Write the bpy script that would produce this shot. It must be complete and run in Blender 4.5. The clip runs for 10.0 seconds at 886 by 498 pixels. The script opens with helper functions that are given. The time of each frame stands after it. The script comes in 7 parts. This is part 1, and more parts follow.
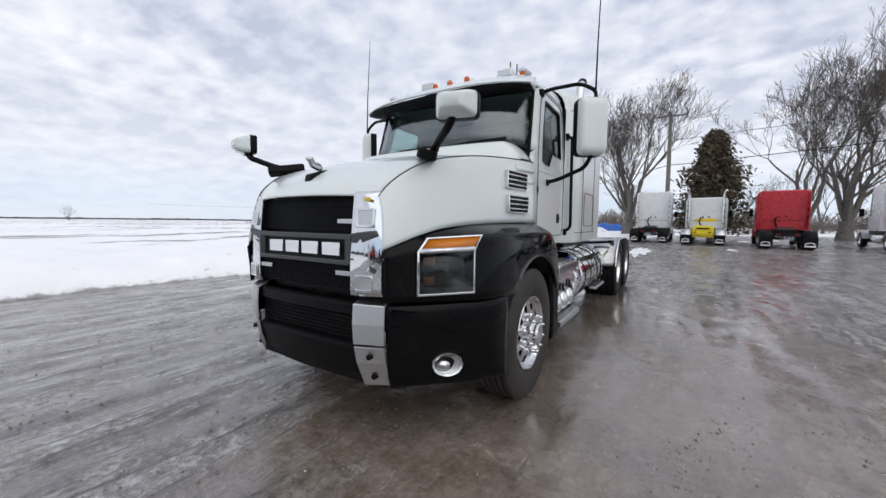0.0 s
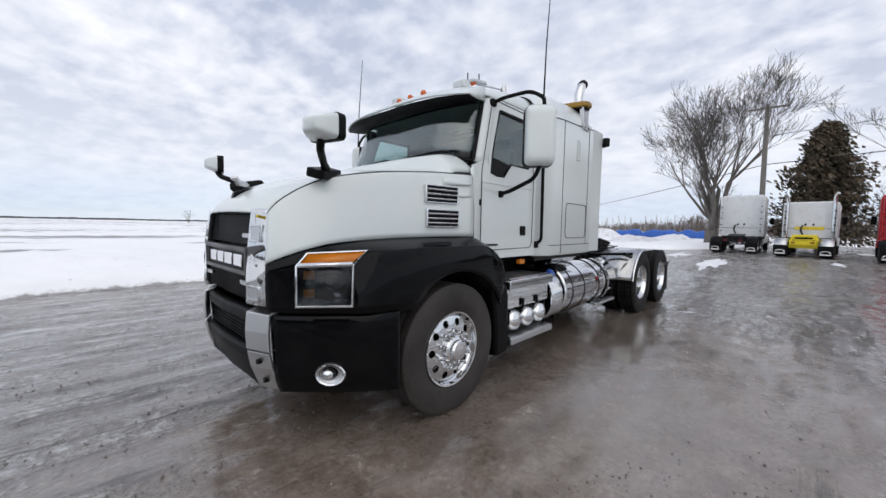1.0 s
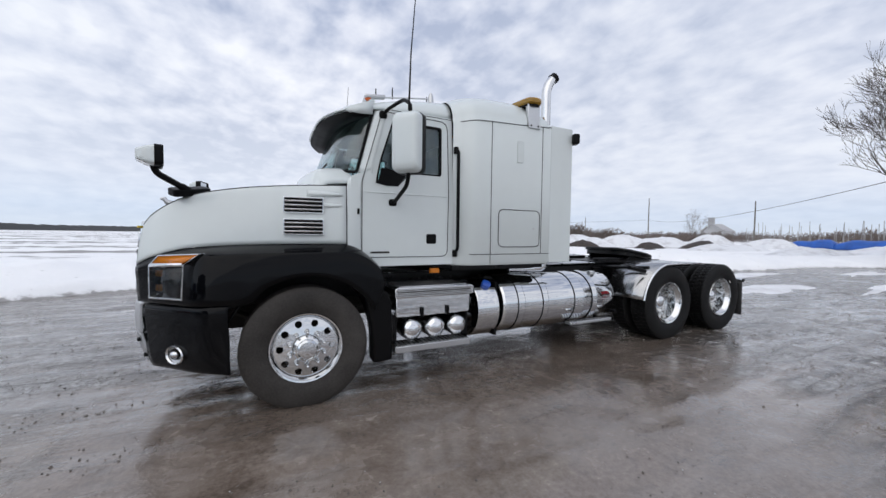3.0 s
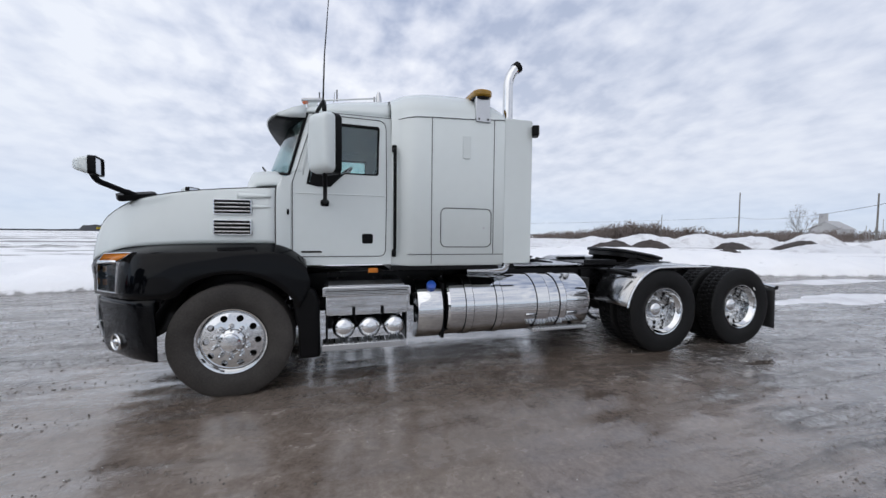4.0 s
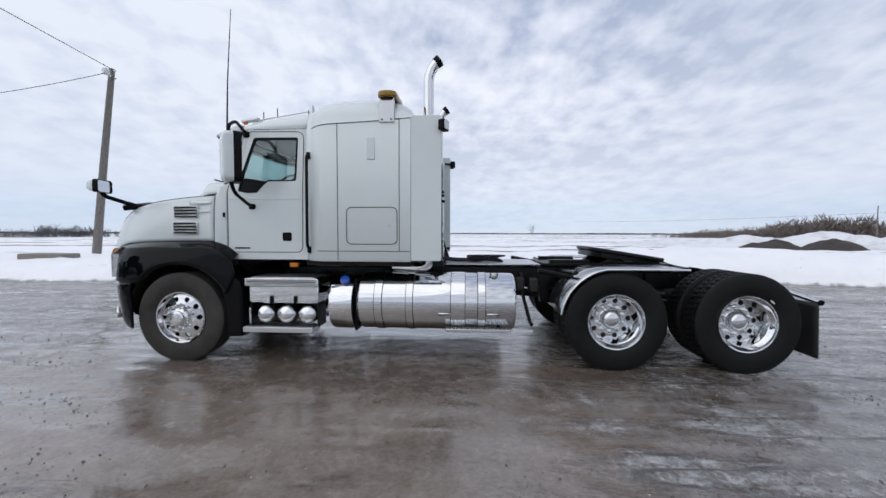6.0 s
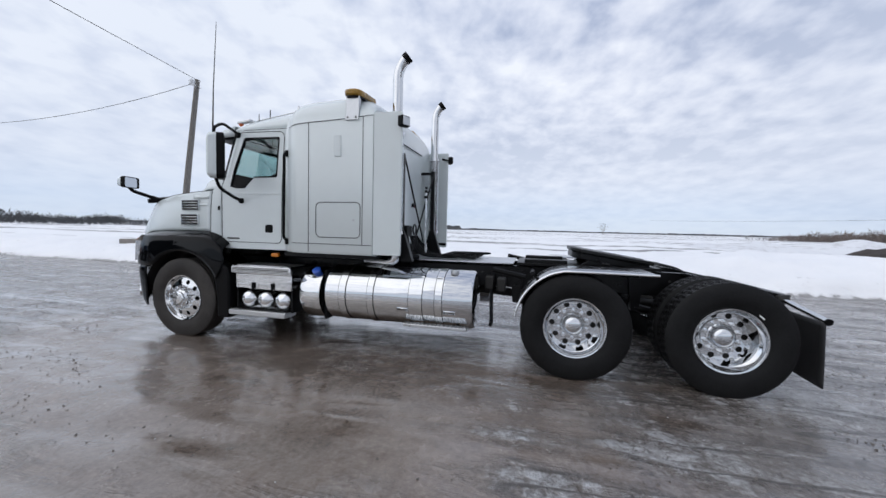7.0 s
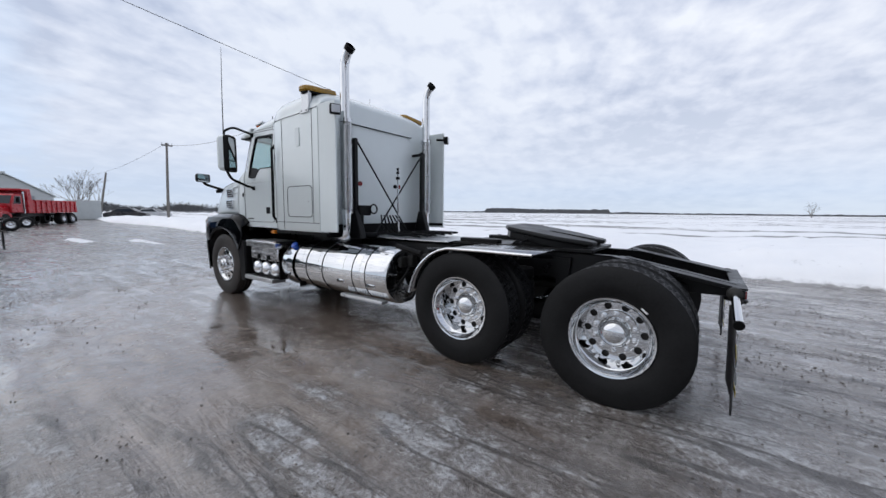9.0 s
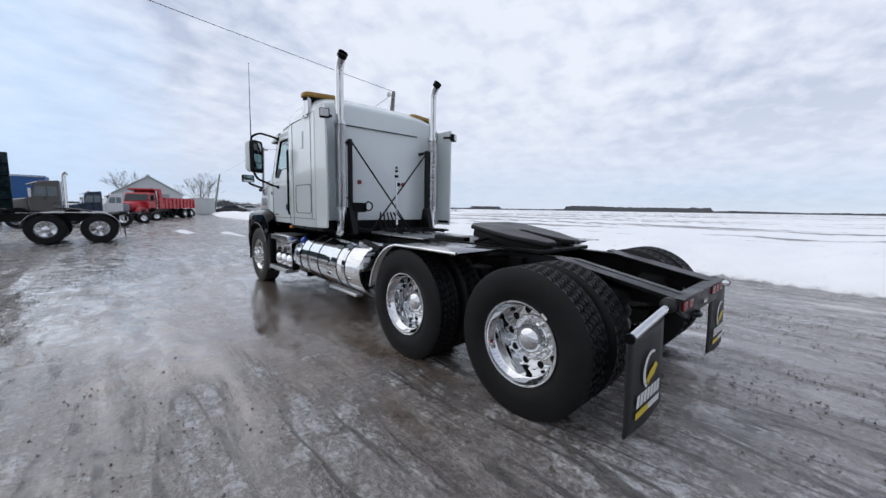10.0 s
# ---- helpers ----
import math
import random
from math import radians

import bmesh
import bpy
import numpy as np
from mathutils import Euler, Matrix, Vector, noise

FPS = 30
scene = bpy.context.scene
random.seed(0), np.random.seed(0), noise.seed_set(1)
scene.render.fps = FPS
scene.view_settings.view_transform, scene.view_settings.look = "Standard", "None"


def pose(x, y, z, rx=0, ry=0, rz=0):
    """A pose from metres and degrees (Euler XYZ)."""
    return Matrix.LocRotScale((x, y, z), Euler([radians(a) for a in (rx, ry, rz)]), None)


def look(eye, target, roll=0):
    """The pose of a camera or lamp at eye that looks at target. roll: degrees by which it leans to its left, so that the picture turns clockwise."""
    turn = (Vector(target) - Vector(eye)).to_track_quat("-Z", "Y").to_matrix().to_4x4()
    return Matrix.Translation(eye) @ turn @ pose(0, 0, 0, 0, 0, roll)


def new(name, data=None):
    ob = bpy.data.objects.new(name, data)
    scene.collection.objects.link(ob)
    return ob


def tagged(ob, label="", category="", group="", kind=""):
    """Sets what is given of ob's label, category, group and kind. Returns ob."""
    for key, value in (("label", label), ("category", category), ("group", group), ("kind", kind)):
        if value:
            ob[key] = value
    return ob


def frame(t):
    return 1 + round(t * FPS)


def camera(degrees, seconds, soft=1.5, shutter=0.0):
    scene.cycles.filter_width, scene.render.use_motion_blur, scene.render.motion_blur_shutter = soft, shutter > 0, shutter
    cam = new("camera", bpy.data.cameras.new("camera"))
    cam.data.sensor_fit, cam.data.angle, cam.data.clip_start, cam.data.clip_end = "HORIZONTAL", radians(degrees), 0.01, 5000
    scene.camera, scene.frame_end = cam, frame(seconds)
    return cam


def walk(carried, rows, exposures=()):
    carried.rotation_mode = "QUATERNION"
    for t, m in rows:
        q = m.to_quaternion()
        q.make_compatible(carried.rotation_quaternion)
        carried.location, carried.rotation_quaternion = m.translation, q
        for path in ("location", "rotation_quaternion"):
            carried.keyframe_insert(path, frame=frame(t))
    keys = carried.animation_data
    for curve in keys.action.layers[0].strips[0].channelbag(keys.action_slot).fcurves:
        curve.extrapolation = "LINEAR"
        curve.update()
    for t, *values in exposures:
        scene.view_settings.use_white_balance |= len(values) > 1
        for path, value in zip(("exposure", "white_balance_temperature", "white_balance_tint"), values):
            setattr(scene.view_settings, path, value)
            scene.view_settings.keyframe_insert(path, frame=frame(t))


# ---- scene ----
import functools

cam = camera(101.7, 10.0)
PATH = [
    (0, (-2.811, -2.094, 1.351), (-1.13, -1.019, 1.204), 0.6),
    (0.5, (-2.445, -2.533, 1.41), (-0.874, -1.303, 1.271), 0.9),
    (1, (-2.115, -3.022, 1.443), (-0.669, -1.646, 1.314), 1.1),
    (1.5, (-1.689, -3.386, 1.435), (-0.378, -1.88, 1.322), 1.3),
    (2, (-1.279, -3.82, 1.463), (-0.105, -2.204, 1.365), 1.4),
    (2.5, (-0.86, -4.157, 1.443), (0.175, -2.447, 1.36), 1.0),
    (4, (0.917, -4.781, 1.459), (1.472, -2.862, 1.377), 0.6),
    (4.5, (1.517, -4.993, 1.45), (1.901, -3.031, 1.369), 0.3),
    (5, (2.105, -5.058, 1.427), (2.308, -3.07, 1.343), -0.3),
    (5.5, (2.695, -5.096, 1.436), (2.735, -3.098, 1.354), -0.4),
    (7, (4.432, -4.913, 1.456), (3.954, -2.974, 1.345), 1.4),
    (7.5, (5.012, -4.699, 1.468), (4.365, -2.811, 1.335), 1.4),
    (8, (5.604, -4.522, 1.45), (4.789, -2.702, 1.293), 1.2),
    (8.5, (6.137, -4.255, 1.41), (5.146, -2.527, 1.23), 0.8),
    (9, (6.684, -3.974, 1.412), (5.519, -2.362, 1.207), 0.6),
    (9.5, (7.179, -3.636, 1.408), (5.859, -2.15, 1.188), 0.8),
    (10, (7.601, -3.203, 1.426), (6.129, -1.868, 1.202), 0.9),
]
walk(cam, [(t, look(eye, target, roll)) for t, eye, target, roll in PATH], [(0.0, 0.09, 6780, 10), (2.0, 0.05, 6650, 10), (4.0, -0.03, 6540, 10), (7.0, -0.06, 6400, 10), (10.0, -0.05, 6450, 10)])

# ---- sky and light: thin broken cloud, a hazy sun ----
SUN_EL, SUN_AZ = 42.0, 215.0     # degrees; azimuth counted from +x towards +y
world = bpy.data.worlds.new("sky")
scene.world = world
world.use_nodes = True
wt = world.node_tree
wt.nodes.clear()


def wn(kind, **values):
    n = wt.nodes.new(kind)
    for k, v in values.items():
        n.inputs[k.replace("_", " ")].default_value = v
    return n


def wmath(op, a, b=None):
    n = wt.nodes.new("ShaderNodeMath")
    n.operation = op
    for i, v in enumerate((a, b)):
        if v is None:
            continue
        if isinstance(v, (int, float)):
            n.inputs[i].default_value = v
        else:
            wt.links.new(v, n.inputs[i])
    return n.outputs[0]


def wramp(fac, stops):
    n = wt.nodes.new("ShaderNodeValToRGB")
    el = n.color_ramp.elements
    while len(el) < len(stops):
        el.new(0.5)
    for e, (p, c) in zip(el, stops):
        e.position, e.color = p, (*c, 1) if len(c) == 3 else c
    wt.links.new(fac, n.inputs[0])
    return n.outputs[0]


def wmix(fac, a, b):
    n = wt.nodes.new("ShaderNodeMix")
    n.data_type = "RGBA"
    if isinstance(fac, (int, float)):
        n.inputs[0].default_value = fac
    else:
        wt.links.new(fac, n.inputs[0])
    for i, v in ((6, a), (7, b)):
        if isinstance(v, tuple):
            n.inputs[i].default_value = (*v, 1)
        else:
            wt.links.new(v, n.inputs[i])
    return n.outputs[2]


coord = wt.nodes.new("ShaderNodeTexCoord")
sep = wt.nodes.new("ShaderNodeSeparateXYZ")
wt.links.new(coord.outputs["Generated"], sep.inputs[0])
up = wmath("MAXIMUM", sep.outputs[2], 0.0)
flat = wmath("ADD", up, 0.26)
com = wt.nodes.new("ShaderNodeCombineXYZ")
wt.links.new(wmath("DIVIDE", sep.outputs[0], flat), com.inputs[0])
wt.links.new(wmath("DIVIDE", sep.outputs[1], flat), com.inputs[1])
# bands of rippled cloud lying on a high flat layer
turn = wt.nodes.new("ShaderNodeMapping")
turn.inputs["Rotation"].default_value = (0, 0, radians(35))
turn.inputs["Scale"].default_value = (0.6, 1.1, 1)
wt.links.new(com.outputs[0], turn.inputs[0])
broad = wn("ShaderNodeTexNoise", Scale=0.75, Detail=2.0, Roughness=0.5, Distortion=0.2)
wt.links.new(turn.outputs[0], broad.inputs["Vector"])
turn2 = wt.nodes.new("ShaderNodeMapping")
turn2.inputs["Rotation"].default_value = (0, 0, radians(-30))
turn2.inputs["Scale"].default_value = (1.5, 2.6, 1)
wt.links.new(com.outputs[0], turn2.inputs[0])
fine = wn("ShaderNodeTexNoise", Scale=3.0, Detail=4.0, Roughness=0.5, Distortion=0.1)
wt.links.new(turn2.outputs[0], fine.inputs["Vector"])
# rows of small rolls, only where the sheet is thin
turn3 = wt.nodes.new("ShaderNodeMapping")
turn3.inputs["Rotation"].default_value = (0, 0, radians(58))
turn3.inputs["Scale"].default_value = (4.6, 3.6, 1)
wt.links.new(com.outputs[0], turn3.inputs[0])
rolls = wn("ShaderNodeTexNoise", Scale=1.9, Detail=4.0, Roughness=0.5, Distortion=0.15)
wt.links.new(turn3.outputs[0], rolls.inputs["Vector"])
cover = wmath("ADD", wmath("MULTIPLY", broad.outputs[0], 0.55), wmath("ADD", wmath("MULTIPLY", fine.outputs[0], 0.20), wmath("MULTIPLY", rolls.outputs[0], 0.36)))
# thinner, greyer cloud high to the north-east
quarter = wmath("ADD", wmath("ADD", wmath("MULTIPLY", sep.outputs[0], 0.63), wmath("MULTIPLY", sep.outputs[1], 0.60)), wmath("MULTIPLY", sep.outputs[2], 0.49))
cover = wmath("SUBTRACT", cover, wmath("MULTIPLY", wmath("POWER", wmath("MAXIMUM", quarter, 0.0), 8.0), 0.03))
sky = wt.nodes.new("ShaderNodeTexSky")
sky.sky_type, sky.sun_disc = "NISHITA", False
sky.sun_elevation, sky.sun_rotation = radians(SUN_EL), radians(90 - SUN_AZ)
sky.air_density, sky.dust_density = 1.2, 2.0
blue = wmix(1.0, (0, 0, 0), sky.outputs[0])
gain = wt.nodes.new("ShaderNodeVectorMath")
gain.operation = "SCALE"
gain.inputs["Scale"].default_value = 0.11
wt.links.new(blue, gain.inputs[0])
cloud = wramp(cover, [(0.455, (0.35, 0.41, 0.57)), (0.51, (0.53, 0.58, 0.72)), (0.57, (0.71, 0.745, 0.855)), (0.65, (0.92, 0.94, 0.99))])
mask = wramp(cover, [(0.30, (0.45, 0.45, 0.45)), (0.46, (0.95, 0.95, 0.95))])
body = wmix(mask, gain.outputs[0], cloud)
# pale haze low down, a cooler strip at the very horizon
low = wramp(sep.outputs[2], [(0.0, (0.9, 0.9, 0.9)), (0.10, (0.75, 0.75, 0.75)), (0.30, (0.26, 0.26, 0.26)), (0.52, (0, 0, 0))])
hazecol = wramp(sep.outputs[2], [(0.0, (0.62, 0.70, 0.80)), (0.05, (0.58, 0.68, 0.83)), (0.13, (0.72, 0.77, 0.87)), (0.28, (0.80, 0.83, 0.90))])
final = wmix(low, body, hazecol)
# a clear gap low in the west
gap = wmath("ADD", wmath("ADD", wmath("MULTIPLY", sep.outputs[0], -0.966), wmath("MULTIPLY", sep.outputs[1], -0.16)), wmath("MULTIPLY", sep.outputs[2], 0.20))
gap = wmath("ADD", gap, wmath("MULTIPLY", wmath("SUBTRACT", fine.outputs[0], 0.5), 0.05))
final = wmix(wramp(gap, [(0.95, (0, 0, 0)), (0.992, (0.6, 0.6, 0.6))]), final, (0.50, 0.70, 0.97))
bg = wt.nodes.new("ShaderNodeBackground")
# the cloud sheet thickens towards the north-west
side = wmath("MAXIMUM", wmath("ADD", wmath("ADD", wmath("MULTIPLY", sep.outputs[0], -0.72), wmath("MULTIPLY", sep.outputs[1], 0.62)), wmath("MULTIPLY", sep.outputs[2], 0.30)), 0.0)
final = wmix(wmath("MULTIPLY", wmath("POWER", side, 3.0), 0.42), final, (0.53, 0.61, 0.75))
east = wmath("MAXIMUM", wmath("ADD", wmath("ADD", wmath("MULTIPLY", sep.outputs[0], 0.76), wmath("MULTIPLY", sep.outputs[1], 0.54)), wmath("MULTIPLY", sep.outputs[2], 0.36)), 0.0)
final = wmix(wmath("MULTIPLY", wmath("POWER", east, 6.0), 0.46), final, (0.53, 0.59, 0.71))
bg.inputs["Strength"].default_value = 1.15
wt.links.new(final, bg.inputs["Color"])
wo = wt.nodes.new("ShaderNodeOutputWorld")
wt.links.new(bg.outputs[0], wo.inputs[0])

sun = new("sun", bpy.data.lights.new("sun", "SUN"))
sun.data.energy, sun.data.angle, sun.data.color = 0.7, radians(85), (1.0, 0.97, 0.92)
sun.matrix_world = look((20 * math.cos(radians(SUN_AZ)), 20 * math.sin(radians(SUN_AZ)), 20 * math.tan(radians(SUN_EL))), (0, 0, 0))
scene.view_settings.exposure = 0.0

# ---- materials ----
class Mat:
    """A small node-tree builder round one Principled shader."""

    def __init__(self, name, color=(0.5, 0.5, 0.5), rough=0.5, metal=0.0, **more):
        self.m = bpy.data.materials.new(name)
        self.m.use_nodes = True
        self.t = self.m.node_tree
        self.b = self.t.nodes["Principled BSDF"]
        self.b.inputs["Base Color"].default_value = (*color, 1)
        self.b.inputs["Roughness"].default_value = rough
        self.b.inputs["Metallic"].default_value = metal
        for k, v in more.items():
            self.b.inputs[k.replace("_", " ")].default_value = v

    def n(self, kind, **values):
        node = self.t.nodes.new(kind)
        for k, v in values.items():
            node.inputs[k.replace("_", " ")].default_value = v
        return node

    def put(self, a, b):
        self.t.links.new(a, b)

    def coords(self, scale=(1, 1, 1), turn=(0, 0, 0), space="Object"):
        c = self.n("ShaderNodeTexCoord")
        mp = self.n("ShaderNodeMapping", Scale=scale, Rotation=turn)
        self.put(c.outputs[space], mp.inputs[0])
        return mp.outputs[0]

    def world(self, scale=(1, 1, 1), turn=(0, 0, 0)):
        c = self.n("ShaderNodeNewGeometry")
        mp = self.n("ShaderNodeMapping", Scale=scale, Rotation=turn)
        self.put(c.outputs["Position"], mp.inputs[0])
        return mp.outputs[0]

    def noise(self, vec, scale, detail=4.0, rough=0.55, warp=0.0):
        k = self.n("ShaderNodeTexNoise", Scale=scale, Detail=detail, Roughness=rough, Distortion=warp)
        self.put(vec, k.inputs["Vector"])
        return k.outputs[0]

    def math(self, op, a, b=None, clamp=False):
        k = self.n("ShaderNodeMath")
        k.operation, k.use_clamp = op, clamp
        for i, v in enumerate((a, b)):
            if v is None:
                continue
            if isinstance(v, (int, float)):
                k.inputs[i].default_value = v
            else:
                self.put(v, k.inputs[i])
        return k.outputs[0]

    def ramp(self, fac, stops):
        k = self.n("ShaderNodeValToRGB")
        el = k.color_ramp.elements
        while len(el) < len(stops):
            el.new(0.5)
        for e, (p, c) in zip(el, stops):
            c = (c, c, c) if isinstance(c, (int, float)) else c
            e.position, e.color = p, (*c, 1)
        self.put(fac, k.inputs[0])
        return k.outputs[0]

    def mix(self, fac, a, b):
        k = self.n("ShaderNodeMix")
        k.data_type = "RGBA"
        if isinstance(fac, (int, float)):
            k.inputs[0].default_value = fac
        else:
            self.put(fac, k.inputs[0])
        for i, v in ((6, a), (7, b)):
            if isinstance(v, tuple):
                k.inputs[i].default_value = (*v, 1)
            else:
                self.put(v, k.inputs[i])
        return k.outputs[2]

    def color(self, out):
        self.put(out, self.b.inputs["Base Color"])

    def rough(self, out):
        self.put(out, self.b.inputs["Roughness"])

    def bump(self, out, strength=0.3, distance=0.01):
        k = self.n("ShaderNodeBump", Strength=strength, Distance=distance)
        self.put(out, k.inputs["Height"])
        self.put(k.outputs[0], self.b.inputs["Normal"])


def worn(name, color, rough, metal=0.0, vary=0.12, scale=3.0, grain=60.0, bump=0.0, rvary=0.1, **more):
    """Plain stuff with broad stains and fine grain."""
    m = Mat(name, color, rough, metal, **more)
    v = m.coords()
    a, b = m.noise(v, scale, 5.0, 0.6), m.noise(v, grain, 2.0)
    s = m.math("ADD", m.math("MULTIPLY", a, 0.7), m.math("MULTIPLY", b, 0.3))
    lo, hi = tuple(c * (1 - vary) for c in color), tuple(min(1, c * (1 + vary)) for c in color)
    m.color(m.ramp(s, [(0.3, lo), (0.7, hi)]))
    m.rough(m.ramp(a, [(0.3, max(0.02, rough - rvary)), (0.7, min(1, rough + rvary))]))
    if bump:
        m.bump(b, bump, 0.004)
    return m.m


WHITE = worn("white_paint", (0.665, 0.715, 0.712), 0.22, vary=0.025, scale=1.2, grain=9.0, rvary=0.05, Coat_Weight=0.5, Coat_Roughness=0.08)
BLACK = worn("black_paint", (0.002, 0.0022, 0.003), 0.04, vary=0.3, rvary=0.02, Specular_IOR_Level=0.15)
PLASTIC = worn("black_plastic", (0.0038, 0.0038, 0.0043), 0.45, vary=0.3, grain=140.0, bump=0.12, Specular_IOR_Level=0.12)
FRAME = worn("frame_paint", (0.0042, 0.0042, 0.0047), 0.34, vary=0.4, scale=6.0, bump=0.1, Specular_IOR_Level=0.2)
BRUSHED = worn("brushed_steel", (0.60, 0.61, 0.62), 0.36, metal=1.0, vary=0.04, rvary=0.02)
GRIME = worn("grimy_steel", (0.025, 0.024, 0.022), 0.6, metal=0.3, vary=0.4, scale=8.0, bump=0.2)
CHROME = worn("chrome", (0.66, 0.67, 0.68), 0.035, metal=1.0, vary=0.05, rvary=0.02)
ALU = worn("polished_aluminium", (0.72, 0.73, 0.74), 0.16, metal=1.0, vary=0.06, rvary=0.06)
SATIN = worn("satin_aluminium", (0.55, 0.56, 0.57), 0.34, metal=1.0, vary=0.12, rvary=0.1)
DUSTY = worn("dusty_tyre_rubber", (0.046, 0.042, 0.039), 0.6, vary=0.5, scale=3.0, grain=70.0, bump=0.2, Specular_IOR_Level=0.2)
TYRE = worn("tyre_rubber", (0.0095, 0.0095, 0.0098), 0.55, vary=0.55, scale=4.0, grain=70.0, bump=0.2, Specular_IOR_Level=0.18)
CLEARANCE = worn("clearance_lens", (0.62, 0.13, 0.03), 0.2, vary=0.15)
AMBER = worn("amber_lens", (0.75, 0.24, 0.02), 0.18, vary=0.1, Transmission_Weight=0.25)
ORANGE = worn("orange_reflector", (0.80, 0.28, 0.03), 0.25, vary=0.2)
REDLENS = worn("red_lens", (0.20, 0.012, 0.014), 0.2, vary=0.2)
YELLOWLENS = worn("yellow_beacon", (0.30, 0.165, 0.015), 0.22, vary=0.3)
MIRROR = Mat("mirror_glass", (0.55, 0.57, 0.60), 0.03, 1.0).m
SEAM = Mat("panel_gap", (0.05, 0.052, 0.055), 0.8).m
BLUECAP = worn("blue_plastic", (0.02, 0.09, 0.45), 0.35)
REDPAINT = worn("red_paint", (0.42, 0.012, 0.02), 0.3, vary=0.15)
YELLOW = worn("yellow_paint", (0.72, 0.58, 0.02), 0.35)
SEATMAT = worn("grey_cloth", (0.08, 0.08, 0.085), 0.9)
WHITEPRINT = worn("white_print", (0.75, 0.75, 0.74), 0.5)
YELLOWPRINT = worn("yellow_print", (0.70, 0.52, 0.03), 0.5)


def glass_mat(name, tint, rough=0.02, face=0.06, edge=0.55):
    """Clear sheet: mirror-like towards grazing angles, tinted straight through."""
    m = Mat(name)
    g = m.n("ShaderNodeBsdfGlossy", Color=(0.9, 0.93, 0.95, 1), Roughness=rough)
    tr = m.n("ShaderNodeBsdfTransparent", Color=(*tint, 1))
    lw = m.n("ShaderNodeLayerWeight", Blend=0.5)
    gloss = m.math("ADD", m.math("MULTIPLY", m.math("POWER", lw.outputs["Facing"], 4.0), edge), face)
    mx = m.n("ShaderNodeMixShader")
    m.put(gloss, mx.inputs[0])
    m.put(tr.outputs[0], mx.inputs[1])
    m.put(g.outputs[0], mx.inputs[2])
    m.put(mx.outputs[0], m.t.nodes["Material Output"].inputs[0])
    return m.m


GLASS = glass_mat("window_glass", (0.74, 0.85, 0.84), face=0.07)
WGLASS = glass_mat("windscreen_glass", (0.70, 0.78, 0.775), face=0.11)
CLEAR = glass_mat("smoked_lens", (0.52, 0.53, 0.55), face=0.04, edge=0.3)


# ---- mesh kit ----
def V(*p):
    return Vector(p)


def part(name, bm, material, parent=None, label="", smooth=True, angle=35, bevel=0.0, flip=False, solid=0.0):
    """Link a bmesh as one mesh object, under a thing or a part."""
    if flip:
        bmesh.ops.scale(bm, vec=(1, -1, 1), verts=bm.verts)
    bmesh.ops.recalc_face_normals(bm, faces=bm.faces)
    me = bpy.data.meshes.new(name)
    bm.to_mesh(me)
    bm.free()
    me.materials.append(material)
    if smooth:
        me.polygons.foreach_set("use_smooth", [True] * len(me.polygons))
        me.set_sharp_from_angle(angle=radians(angle))
    ob = new(name, me)
    if solid:
        k = ob.modifiers.new("thickness", "SOLIDIFY")
        k.thickness, k.offset = solid, -1
    if bevel:
        k = ob.modifiers.new("edge", "BEVEL")
        k.width, k.segments, k.limit_method, k.angle_limit = bevel, 2, "ANGLE", radians(40)
    if parent is not None:
        ob.parent = parent
    if label:
        tagged(ob, label)
    return ob


def empty(name, at=(0, 0, 0)):
    ob = new(name)
    ob.location = at
    ob.empty_display_size = 0.1
    return ob


def box(bm, c, s, turn=None):
    """A box of size s about c, turned by a matrix."""
    m = Matrix.Translation(c) @ (turn or Matrix()) @ Matrix.Diagonal((*s, 1))
    bmesh.ops.create_cube(bm, size=1, matrix=m)
    return bm


def B(c, s, turn=None):
    return box(bmesh.new(), c, s, turn)


def rod(bm, a, b, r, r2=None, seg=14, caps=True):
    a, b = Vector(a), Vector(b)
    d = b - a
    m = Matrix.Translation((a + b) / 2) @ d.to_track_quat("Z", "Y").to_matrix().to_4x4()
    bmesh.ops.create_cone(bm, cap_ends=caps, segments=seg, radius1=r, radius2=r if r2 is None else r2, depth=d.length, matrix=m)
    return bm


def tube(bm, pts, r, seg=10, caps=True):
    """A round tube along a polyline; r is one radius or one a point."""
    pts = [Vector(p) for p in pts]
    rs = r if isinstance(r, (list, tuple)) else [r] * len(pts)
    rings, ref = [], None
    for i, p in enumerate(pts):
        d = (pts[min(i + 1, len(pts) - 1)] - pts[max(i - 1, 0)]).normalized()
        if ref is None:
            ref = Vector((0, 0, 1)) if abs(d.z) < 0.9 else Vector((1, 0, 0))
        u = d.cross(ref).normalized()
        w = u.cross(d).normalized()
        ref = w
        rings.append([bm.verts.new(p + rs[i] * (math.cos(k * math.tau / seg) * u + math.sin(k * math.tau / seg) * w)) for k in range(seg)])
    for a, b in zip(rings, rings[1:]):
        for k in range(seg):
            bm.faces.new((a[k], a[(k + 1) % seg], b[(k + 1) % seg], b[k]))
    if caps:
        bm.faces.new(rings[0][::-1])
        bm.faces.new(rings[-1])
    return bm


